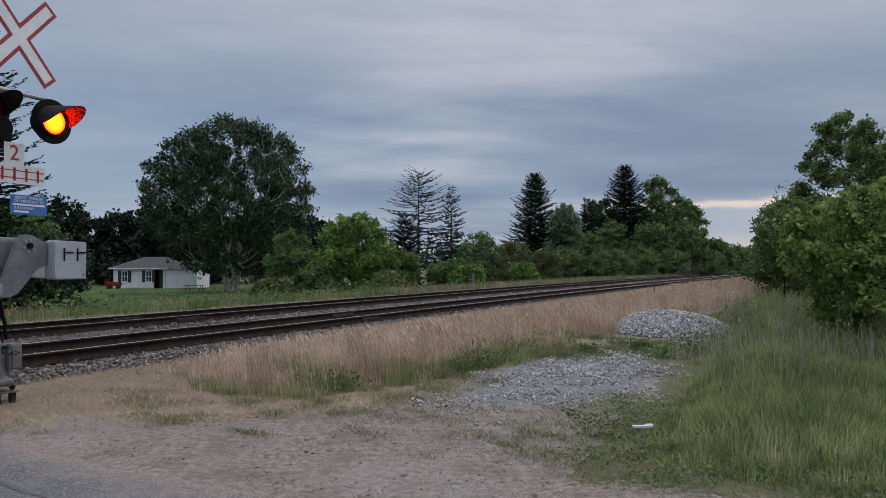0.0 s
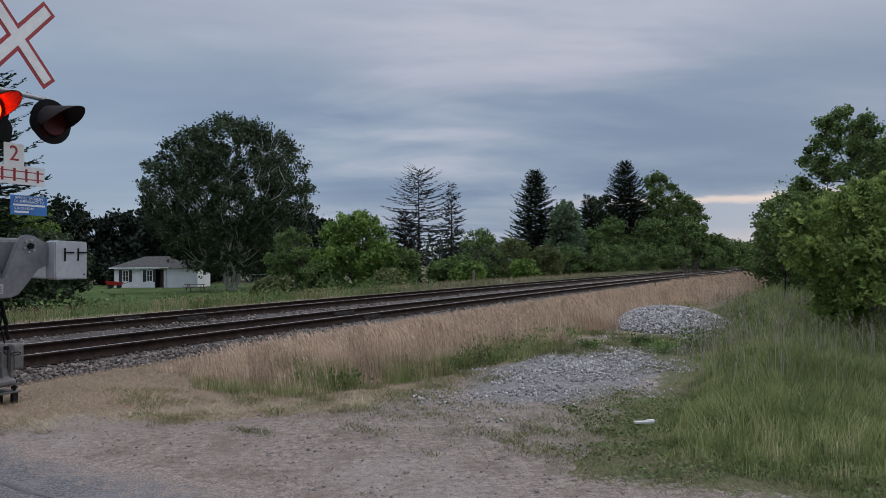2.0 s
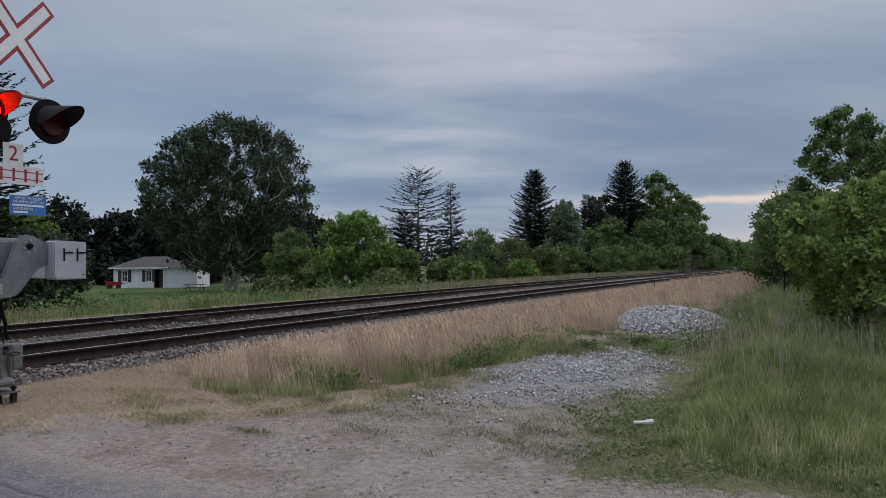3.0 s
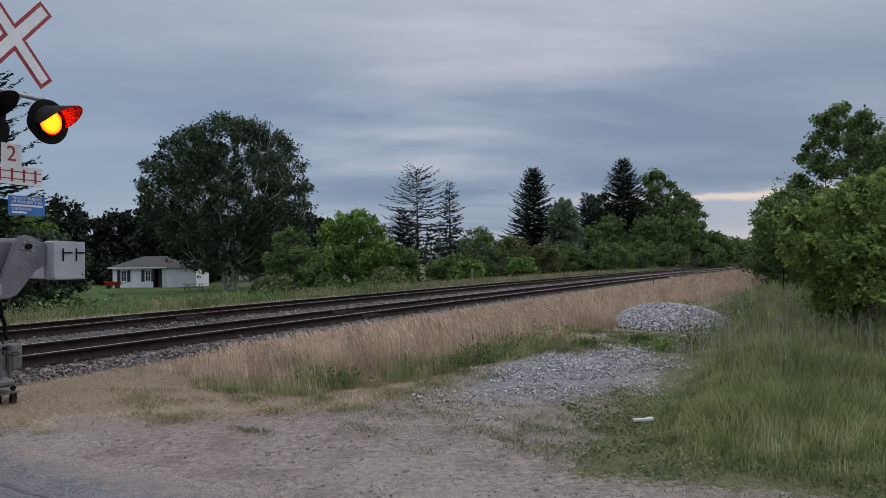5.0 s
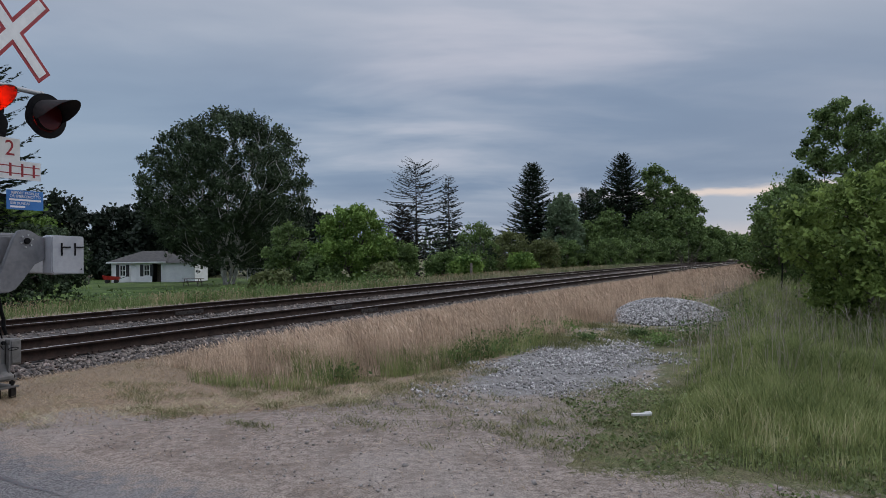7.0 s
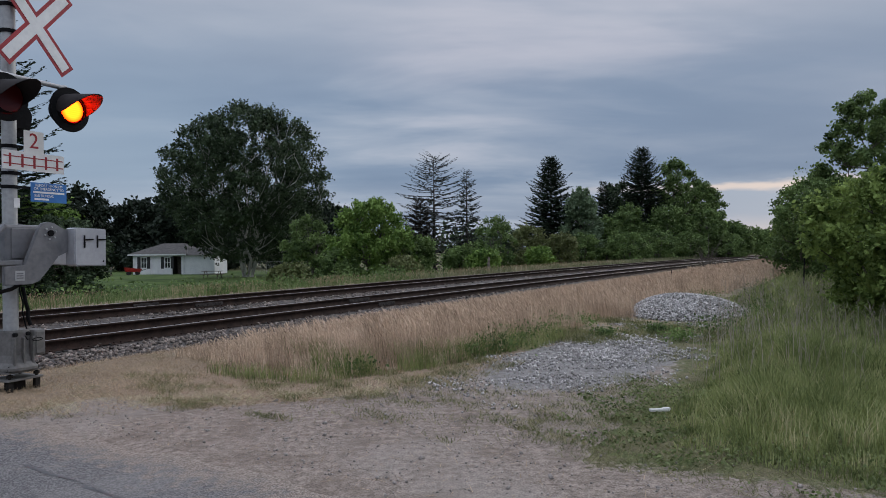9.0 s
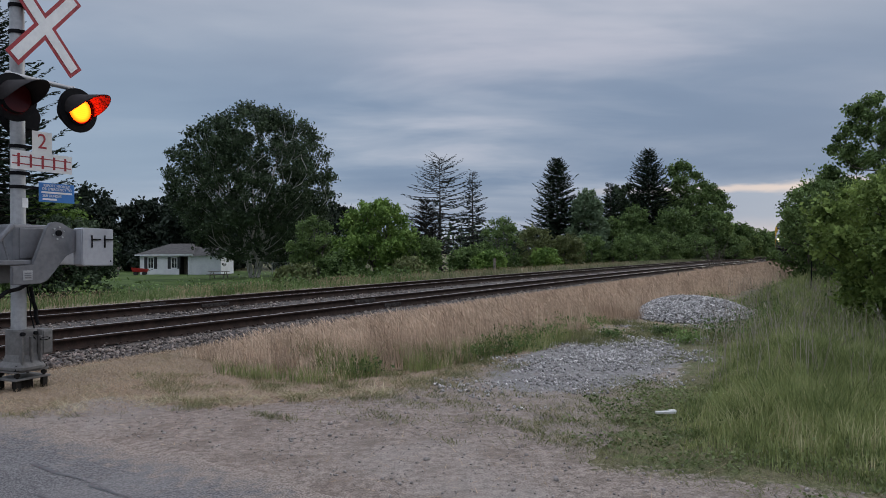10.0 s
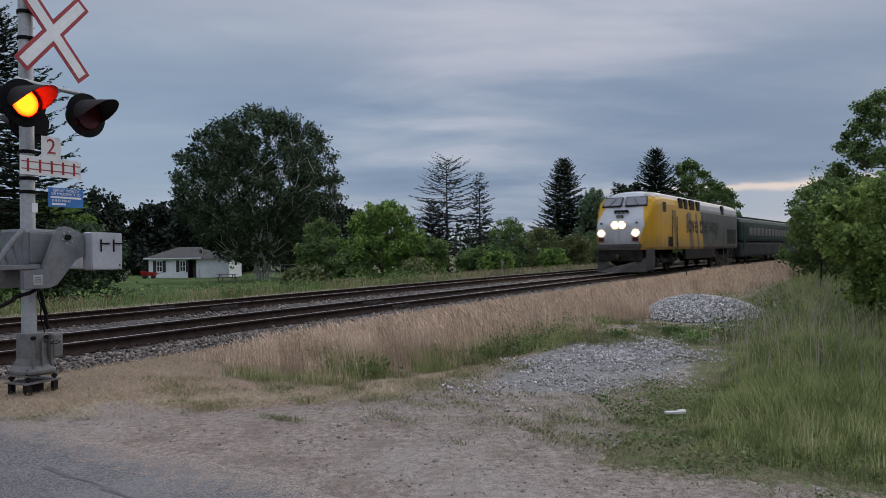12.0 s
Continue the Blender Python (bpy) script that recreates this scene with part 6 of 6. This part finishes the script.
    tag(blades("drive_weeds", x, y, z, rng.uniform(0.010, 0.035, len(s)), np.full(len(s), 0.007), M["blade_verge"], 71, 1.4, short=True), "sparse low weeds on the drive")
    s, p, x, y, z = lay(16000, 11.2, 15.0, 1.9, 4.9, lambda s, p: lumps(s * 1.3, p * 2.0) + 0.5 * lumps(s * 4, p * 4) > 0.0)
    tag(blades("drive_weeds", x, y, z, rng.uniform(0.04, 0.16, len(s)), np.full(len(s), 0.008), M["blade_tuft"], 63, 0.6, short=True), "low weeds before the gravel heap")
    # raked clippings along the mown edge
    s, p, x, y, z = lay(19000, 3.0, 9.0, 4.3, 7.4, lambda s, p: (np.abs(s - (5.85 - 1.0 * (p - 4.75)) - 0.25 * lumps(p * 3, s)) < 0.42) & (lumps(s * 4.2, p * 4.6) + 0.5 * lumps(s * 9, p * 11) > -0.2))
    tag(blades("grass_clippings", x, y, z + 0.02 * rng.rand(len(s)), rng.uniform(0.03, 0.07, len(s)), np.full(len(s), 0.0065), M["clippings"], 68, 2.6, short=True), "pale raked grass clippings at the mown edge")
    # broad low weeds at the drive's grassy edge
    s, p, x, y, z = lay(18000, 4.7, 8.5, -2.5, 2.6, lambda s, p: (p < np.interp(s, (4.7, 5.3, 7, 8.5), (0.6, 2.1, 2.5, 2.3)) + 0.25 * lumps(s * 3, p * 3)) & (lumps(s * 2.6, p * 2.2) + 0.5 * lumps(s * 7, p * 7) > -0.25))
    v, f = leaf_cards(rng, np.stack([x, y, z + rng.gamma(1.6, 0.016, len(s))], 1), 0.033, 0.6)
    tag(finish("broad_weeds", np_mesh("broad_weeds", v, f), M["blade_weed"]), "low broad-leaved weeds at the drive's edge", "weeds")
    s, p, x, y, z = lay(42000, 4.4, 9.0, -3.0, 2.8, lambda s, p: p < np.interp(s, (4.4, 4.8, 5.5, 7, 9), (-0.4, 1.9, 2.6, 2.7, 2.4)) + 0.3 * lumps(s * 3, p * 3))
    tag(blades("trampled_grass", x, y, z, rng.uniform(0.015, 0.07, len(s)), np.full(len(s), 0.006), M["blade_tuft"], 69, 1.3, short=True), "short trampled grass at the drive's edge")
    s, p, x, y, z = lay(2600, 3.5, 8.5, 0.5, 6.6, lambda s, p: rng.rand(len(s)) < zones(*place(s, p))["earth"])
    tag(blades("dead_stalks", x, y, z + 0.018, rng.uniform(0.006, 0.02, len(s)), np.full(len(s), 0.006), M["blade_straw"], 70, 5.0, short=True), "dead stalks strewn on packed earth")
    # leafy weeds at the foot of the dry stand and by the heap
    at = []
    for ws, wp, wh in ((9.6, 4.85, 0.40), (10.4, 4.95, 0.46), (8.9, 5.05, 0.30), (11.6, 5.0, 0.42), (12.9, 5.2, 0.44), (7.0, 5.6, 0.26), (13.6, 4.9, 0.34), (13.4, 2.1, 0.50), (15.6, 1.7, 0.62), (17.5, 1.6, 0.66), (12.4, 2.6, 0.30), (19.8, 3.6, 0.6), (21.5, 2.2, 0.8), (12.2, 3.9, 0.22), (13.2, 3.2, 0.24)):
        wx, wy = place(ws, wp)
        n = 420
        wh = wh * 0.72
        d = rng.normal(size=(n, 3)) * np.array([0.75, 0.75, 0.30]) * wh
        d[:, 2] = wh * (0.55 + 0.9 * d[:, 2] / wh)
        at.append(np.array([wx, wy, land(wx, wy)]) + np.maximum(d, [-9, -9, 0.02]))
    v, f = leaf_cards(rng, np.concatenate(at), 0.048, 0.4)
    tag(finish("leafy_weeds", np_mesh("leafy_weeds", v, f), M["leaf_mid"]), "leafy green weeds among the dry grass", "weeds")
    # broad weeds in the rough verge across the line
    at = []
    for k in range(90):
        ws, wp, wh = rng.uniform(-14, 34), rng.uniform(19.0, 25.0), rng.uniform(0.25, 0.75)
        wx, wy = place(ws, wp)
        d = rng.normal(size=(80, 3)) * np.array([0.7, 0.7, 0.34]) * wh
        d[:, 2] += 0.45 * wh
        at.append(np.array([wx, wy, land(wx, wy)]) + np.maximum(d, [-9, -9, 0.02]))
    v, f = leaf_cards(rng, np.concatenate(at), 0.12, 0.4)
    tag(finish("verge_weeds", np_mesh("verge_weeds", v, f), M["leaf_mid"]), "broad green weeds in the rough verge", "weeds")
    # far side of the line: rough verge and meadow
    s, p, x, y, z = lay(30000, -16, 30, 18.2, 24.0, lambda s, p: rng.rand(len(s)) < rise(p, 18.0, 19.0))
    tag(blades("verge_grass", x, y, z, rng.uniform(0.10, 0.36, len(s)), np.full(len(s), 0.016), M["blade_meadow"], 64, 0.4, short=True), "rough verge grass beyond the track")
    s, p, x, y, z = lay(6000, -5, 60, 18.4, 21.5, lambda s, p: lumps(s * 0.6, p) > -0.2)
    tag(seed_heads("verge_seed_heads", x, y, z, rng.uniform(0.2, 0.45, len(s)), M["blade_straw"], 65, None, 0.05), "bleached seed heads beyond the track")
    s, p, x, y, z = lay(16000, 28, 110, 18.0, 22.0, lambda s, p: p > 18)
    tag(blades("verge_grass", x, y, z, rng.uniform(0.15, 0.4, len(s)), np.full(len(s), 0.035), M["blade_verge"], 66, 0.4, short=True), "rough verge grass beyond the track")
    s, p, x, y, z = lay(30000, -40, 45, 23.5, 44.0, lambda s, p: p > 23)
    tag(blades("meadow_grass", x, y, z, rng.uniform(0.10, 0.50, len(s)) * rise(p, 46, 30), np.full(len(s), 0.035), M["blade_meadow"], 67, 0.4, short=True), "meadow grass sloping to the lawn")


# ---- trees and bushes ----
def build_woods():
    B, C = broadleaf, conifer
    # big many-stemmed tree by the house
    B("tree", "large spreading dark green tree with pale forked stems", "tree", -19.9, 75.0, 18.9, 18.6, M["leaf_dark"], 82000, 0.26, 1, core=0.22, depth=17, low=0.09, foot=0.60, squash=0.9, blobs=320, blob=0.060, trunk=0.155, bark="bark_pale", stems=6, taper=0.10, z=-1.45, fork=0.16)
    # bright bush beyond the line, with a darker one at its side
    B("bush", "rounded bright green bush beyond the track", "bush", -3.9, 46.0, 5.7, 6.0, M["leaf_bright"], 27000, 0.19, 2, depth=6, low=0.02, blobs=100, blob=0.095, trunk=0.09, stems=5, taper=0.25, core=0.2)
    B("bush", "mid-green bush beside the bright one", "bush", -8.7, 49.0, 5.2, 4.4, M["leaf_mid"], 12000, 0.18, 3, low=0.02, blobs=60, blob=0.11, trunk=0.07, stems=3, core=0.2)
    B("bush", "low mid-green bush beside the bright one", "bush", -0.9, 46.5, 2.9, 3.0, M["leaf_mid"], 9000, 0.16, 4, low=0.0, blobs=40, blob=0.13, trunk=0.05, stems=3)
    B("bush", "low mid-green bush beside the bright one", "bush", -6.0, 44.0, 2.4, 3.0, M["leaf_mid"], 7000, 0.15, 18, low=0.0, blobs=36, blob=0.13, trunk=0.05, stems=3)
    # spruces
    C("spruce", "thin half-bare grey spruce with spreading boughs", 0.5, 76.0, 13.2, 9.8, M["needle_grey"], 5, sprays=1.7, power=0.36, droop=0.16, sparse=True, card=0.40, gap=0.66, upturn=0.16, boughs=8, bare=0.2)
    C("spruce", "dead brown young spruce with dense dry twigs", -1.0, 74.0, 8.1, 5.6, M["needle_brown"], 16, sprays=2.6, power=0.40, droop=0.15, card=0.32, gap=0.34, bare=0.06, boughs=9)
    C("spruce", "slender dark spruce with short boughs", 4.3, 79.0, 12.2, 5.0, M["needle_grey"], 6, sprays=2.2, power=0.62, card=0.40, gap=0.50, boughs=7, bare=0.16)
    C("spruce", "dark pointed spruce beyond the track", 14.3, 80.0, 13.5, 9.2, M["needle"], 7, sprays=2.4, power=0.72, card=0.46, gap=0.36, boughs=14, droop=0.34, upturn=0.30)
    C("spruce", "tall dark spruce among broad-leaved trees", 28.2, 90.0, 15.2, 9.6, M["needle"], 8, sprays=2.4, power=0.60, card=0.48, gap=0.38, boughs=14, droop=0.30, upturn=0.30)
    C("spruce", "dark spruce among broad-leaved trees", 22.6, 88.0, 11.0, 6.6, M["needle"], 9, sprays=3.2, power=0.7, card=0.46, gap=0.42, boughs=9)
    # grove round the tall spruce
    for k, (x, y, h, w, m) in enumerate(((32.9, 91, 13.4, 8.4, "leaf_mid"), (37.0, 93, 10.4, 7.2, "leaf_mid"), (25.6, 93, 11.4, 6.6, "leaf_dark"), (29.5, 84, 7.0, 6.6, "leaf_mid"), (34.4, 84, 6.4, 6.0, "leaf_mid"),
                                         (24.4, 83, 7.4, 5.0, "leaf_mid"), (17.2, 77, 9.3, 4.6, "leaf_poplar"), (38.6, 86, 4.6, 5.6, "leaf_mid"), (20.8, 80, 5.8, 4.6, "leaf_mid"))):
        B("tree", "dark broad-leaved tree of the trackside grove" if m == "leaf_dark" else "green broad-leaved tree of the trackside grove", "tree", x, y, h, w, M[m], 19000 if h > 9 else 8000, 0.30, 20 + k, low=0.03, blobs=80, blob=0.10, taper=0.30 if m != "leaf_poplar" else 0.55, group="trackside grove", core=0.2)
    # scrub along the far side
    for k, (x, y, h, w, m) in enumerate(((6.0, 62, 5.2, 4.2, "leaf_mid"), (9.6, 66, 4.6, 4.4, "leaf_pale"), (12.4, 64, 3.2, 3.6, "leaf_pale"), (2.6, 56, 2.6, 3.2, "leaf_mid"), (15.6, 69, 3.4, 3.8, "leaf_mid"), (20.6, 71, 3.2, 5.0, "leaf_mid"), (7.6, 70, 5.0, 4.6, "leaf_dark"),
                                         (25.5, 76, 3.4, 5.0, "leaf_mid"), (3.8, 47, 1.5, 2.4, "leaf_bright"), (-1.6, 42, 1.2, 2.0, "leaf_pale"), (30.5, 80, 3.2, 5.0, "leaf_mid"), (9.2, 57, 1.8, 2.6, "leaf_bright"), (36.0, 82, 3.0, 5.0, "leaf_mid"), (-8.8, 43, 1.7, 2.6, "leaf_pale"))):
        B("shrub", "wild green shrub beyond the track", "shrub", x, y, h, w, M[m], 4600, 0.22, 40 + k, low=0.0, blobs=44, blob=0.13, stems=3, trunk=0.05, group="scrub along the line")
    # dark wood behind the house, in single trees
    rnd = random.Random(5)
    for k in range(16):
        x = -82 + k * 4.3 + rnd.uniform(-1.5, 1.5)
        y = 108 + rnd.uniform(-6, 6)
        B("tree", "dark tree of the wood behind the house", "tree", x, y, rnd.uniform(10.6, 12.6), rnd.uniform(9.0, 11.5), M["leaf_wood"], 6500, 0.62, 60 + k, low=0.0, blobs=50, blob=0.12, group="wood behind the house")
    for k in range(9):
        x, y = -80 + k * 6.0 + rnd.uniform(-1, 1), 97 + rnd.uniform(-2, 2)
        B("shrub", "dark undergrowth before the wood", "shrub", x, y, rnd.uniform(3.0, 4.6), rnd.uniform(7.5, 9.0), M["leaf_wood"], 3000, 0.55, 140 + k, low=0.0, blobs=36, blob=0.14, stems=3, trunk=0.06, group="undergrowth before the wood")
    # beside the signal
    C("spruce", "large dark spruce by the yard's edge", -27.5, 42.0, 18.5, 12.5, M["needle"], 15, sprays=3.0, power=0.6, card=0.42, gap=0.50, boughs=10, droop=0.32, upturn=0.30)
    B("bush", "dark green bush below the spruce", "bush", -21.9, 40.5, 5.0, 5.8, M["leaf_dark"], 13000, 0.22, 81, low=0.0, blobs=80, blob=0.10, stems=3, trunk=0.08)
    B("bush", "bright green bush below the spruce", "bush", -26.8, 47.0, 6.9, 8.0, M["leaf_bright"], 11000, 0.26, 82, low=0.0, blobs=80, blob=0.10, stems=3, trunk=0.08)
    B("bush", "dark low bush at the lawn's edge", "bush", -24.6, 38.5, 4.4, 4.0, M["leaf_mid"], 9000, 0.17, 83, low=0.0, blobs=50, blob=0.12, stems=3, trunk=0.05)
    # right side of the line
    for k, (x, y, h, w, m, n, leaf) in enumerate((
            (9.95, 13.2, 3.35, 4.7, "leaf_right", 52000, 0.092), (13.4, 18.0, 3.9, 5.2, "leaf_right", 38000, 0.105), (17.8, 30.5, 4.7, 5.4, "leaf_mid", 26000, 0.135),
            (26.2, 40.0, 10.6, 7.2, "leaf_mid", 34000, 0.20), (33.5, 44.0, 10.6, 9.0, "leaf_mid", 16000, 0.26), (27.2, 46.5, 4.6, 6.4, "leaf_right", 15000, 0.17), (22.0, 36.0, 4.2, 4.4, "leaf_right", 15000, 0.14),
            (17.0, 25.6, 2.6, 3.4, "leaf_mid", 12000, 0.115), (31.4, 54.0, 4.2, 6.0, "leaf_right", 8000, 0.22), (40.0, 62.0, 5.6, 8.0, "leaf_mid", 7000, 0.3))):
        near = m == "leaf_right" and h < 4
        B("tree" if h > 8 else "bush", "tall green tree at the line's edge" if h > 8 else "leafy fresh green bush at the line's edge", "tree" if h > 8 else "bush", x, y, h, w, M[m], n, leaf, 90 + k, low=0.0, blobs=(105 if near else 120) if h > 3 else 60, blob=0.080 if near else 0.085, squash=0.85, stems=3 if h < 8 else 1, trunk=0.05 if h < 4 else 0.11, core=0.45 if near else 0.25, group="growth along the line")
    # distance at the end of the line, and round the horizon
    for k, (x, y, h, w, m) in enumerate(((57, 128, 6.4, 7.0, "leaf_bright"), (66, 140, 6.0, 9.0, "leaf_mid"), (50, 118, 4.0, 6.0, "leaf_mid"), (74, 150, 6.0, 9.0, "leaf_mid"), (62, 150, 5.6, 10.0, "leaf_dark"))):
        B("tree", "round green tree far along the line", "tree", x, y, h, w, M[m], 6000, 0.45, 120 + k, low=0.0, blobs=30, blob=0.17, group="trees far along the line")
    rng = np.random.RandomState(77)
    at = []
    for k in range(420):
        a = rng.uniform(0, 2 * np.pi)
        r = rng.uniform(260, 420)
        cx, cy = math.sin(a) * r, math.cos(a) * r
        n = 120
        d = rng.normal(size=(n, 3))
        d /= np.linalg.norm(d, axis=1, keepdims=True)
        w, h = rng.uniform(7, 12), rng.uniform(9, 16)
        at.append(np.array([cx, cy, h * 0.45 - 1.5]) + d * rng.uniform(0.6, 1.0, (n, 1)) * np.array([w, w, h * 0.55]))
    v, f = leaf_cards(rng, np.concatenate(at), 1.9, 0.2)
    tagged(finish("far_woods", np_mesh("far_woods", v, f), M["leaf_dark"]), "dark woods along the horizon", "woods", kind="stuff")


# ---- small things ----
def build_small():
    bm = fresh()
    box(bm, (0, 0, 0.02), (0.19, 0.045, 0.025), 0.008)
    box(bm, (0.07, 0.01, 0.028), (0.07, 0.05, 0.022), 0.008)
    ob = part("litter", bm, M["litter"], None)
    ob.matrix_basis = pose(2.14, 6.36, float(land(2.14, 6.36)) + 0.035, 0, 0, 4)
    tagged(ob, "crumpled white plastic scrap in weeds", "litter")

    def post(x, y, h, r, label, mat="old_wood"):
        bm = fresh()
        tube(bm, (0, 0, -0.1), (0, 0, h), r, r * 0.9, 8)
        ob = part("post", bm, M[mat], None)
        ob.matrix_basis = pose(x, y, float(land(x, y)), 0, 2, 0)
        tagged(ob, label, "post", "posts along the line")
    post(12.1, 21.9, 1.3, 0.022, "thin dark marker stake in tall grass", "black")
    post(8.6, 24.2, 0.8, 0.02, "short dark stake beside the track", "black")
    post(3.9, 45.5, 1.0, 0.09, "weathered wooden post beyond the track")
    # bare brush by the line
    rnd = random.Random(9)
    bm = fresh()
    for k in range(30):
        a = rnd.uniform(0, 6.28)
        ln = rnd.uniform(0.9, 2.4)
        limb(bm, (rnd.uniform(-0.3, 0.3), rnd.uniform(-0.3, 0.3), 0), (math.cos(a) * ln * 0.5, math.sin(a) * ln * 0.5, ln), 0.016, 0.005, rnd, 3, 4, 0.08)
    ob = part("dead_brush", bm, M["bark"], None)
    x, y = place(47.0, 9.0)
    ob.matrix_basis = pose(float(x), float(y), float(land(x, y)))
    tagged(ob, "bare brown brush stems beside the track", "brush")


# ---- what moves ----
TRAIN = [(0.0, 292.0), (3.0, 232.0), (6.0, 172.0), (9.0, 111.5), (9.5, 101.3), (10.0, 91.9), (10.3, 86.0), (10.6, 79.2), (10.9, 71.5), (11.2, 62.9), (11.5, 53.4), (11.75, 44.8), (12.0, 35.6)]
SWITCH = [0.33, 0.87, 1.587, 2.15, 2.844, 3.40, 4.10, 4.68, 5.36, 5.86, 6.60, 7.15, 7.87, 8.45, 9.15, 9.70, 10.40, 11.05, 11.64]  # the lamps change over


def ride(s, length):
    """Pose of a vehicle whose front stands s metres along the near track."""
    a, b = Vector((*[float(v) for v in place(s, TRACKS[0])], RAIL_TOP)), Vector((*[float(v) for v in place(s + length, TRACKS[0])], RAIL_TOP))
    d = a - b
    return pose(a.x, a.y, a.z, 0, 0, math.degrees(math.atan2(-d.x, d.y)))


def motions():
    loco, coaches = VEHICLES
    walk(loco, [(t, ride(s, 20.5)) for t, s in TRAIN])
    for k, coach in enumerate(coaches):
        walk(coach, [(t, ride(s + 22.6 + 27.9 * k, 27.0)) for t, s in TRAIN])
    # the dark disc added to each lamp stands before its glowing lens, or is drawn back behind it
    for shutter, left in SHUTTERS:
        rows, shut = [], left
        rows.append((0.0, pose(0, -0.046 if shut else -0.022, 0)))
        for t in SWITCH:
            rows.append((t - 0.034, rows[-1][1]))
            shut = not shut
            rows.append((t + 0.034, pose(0, -0.046 if shut else -0.022, 0)))
        rows.append((12.0, rows[-1][1]))
        walk(shutter, rows)


build_ground()
build_road()
build_bed()
build_tracks()
build_signal()
build_house()
build_yard()
build_fence()
build_heap()
loco = build_locomotive()
first = build_coach()
VEHICLES = (loco, [first] + [copy_thing(first, pose(0, 0, RAIL_TOP)) for k in range(2)])
build_woods()
build_small()
build_stones()
build_grass()
motions()
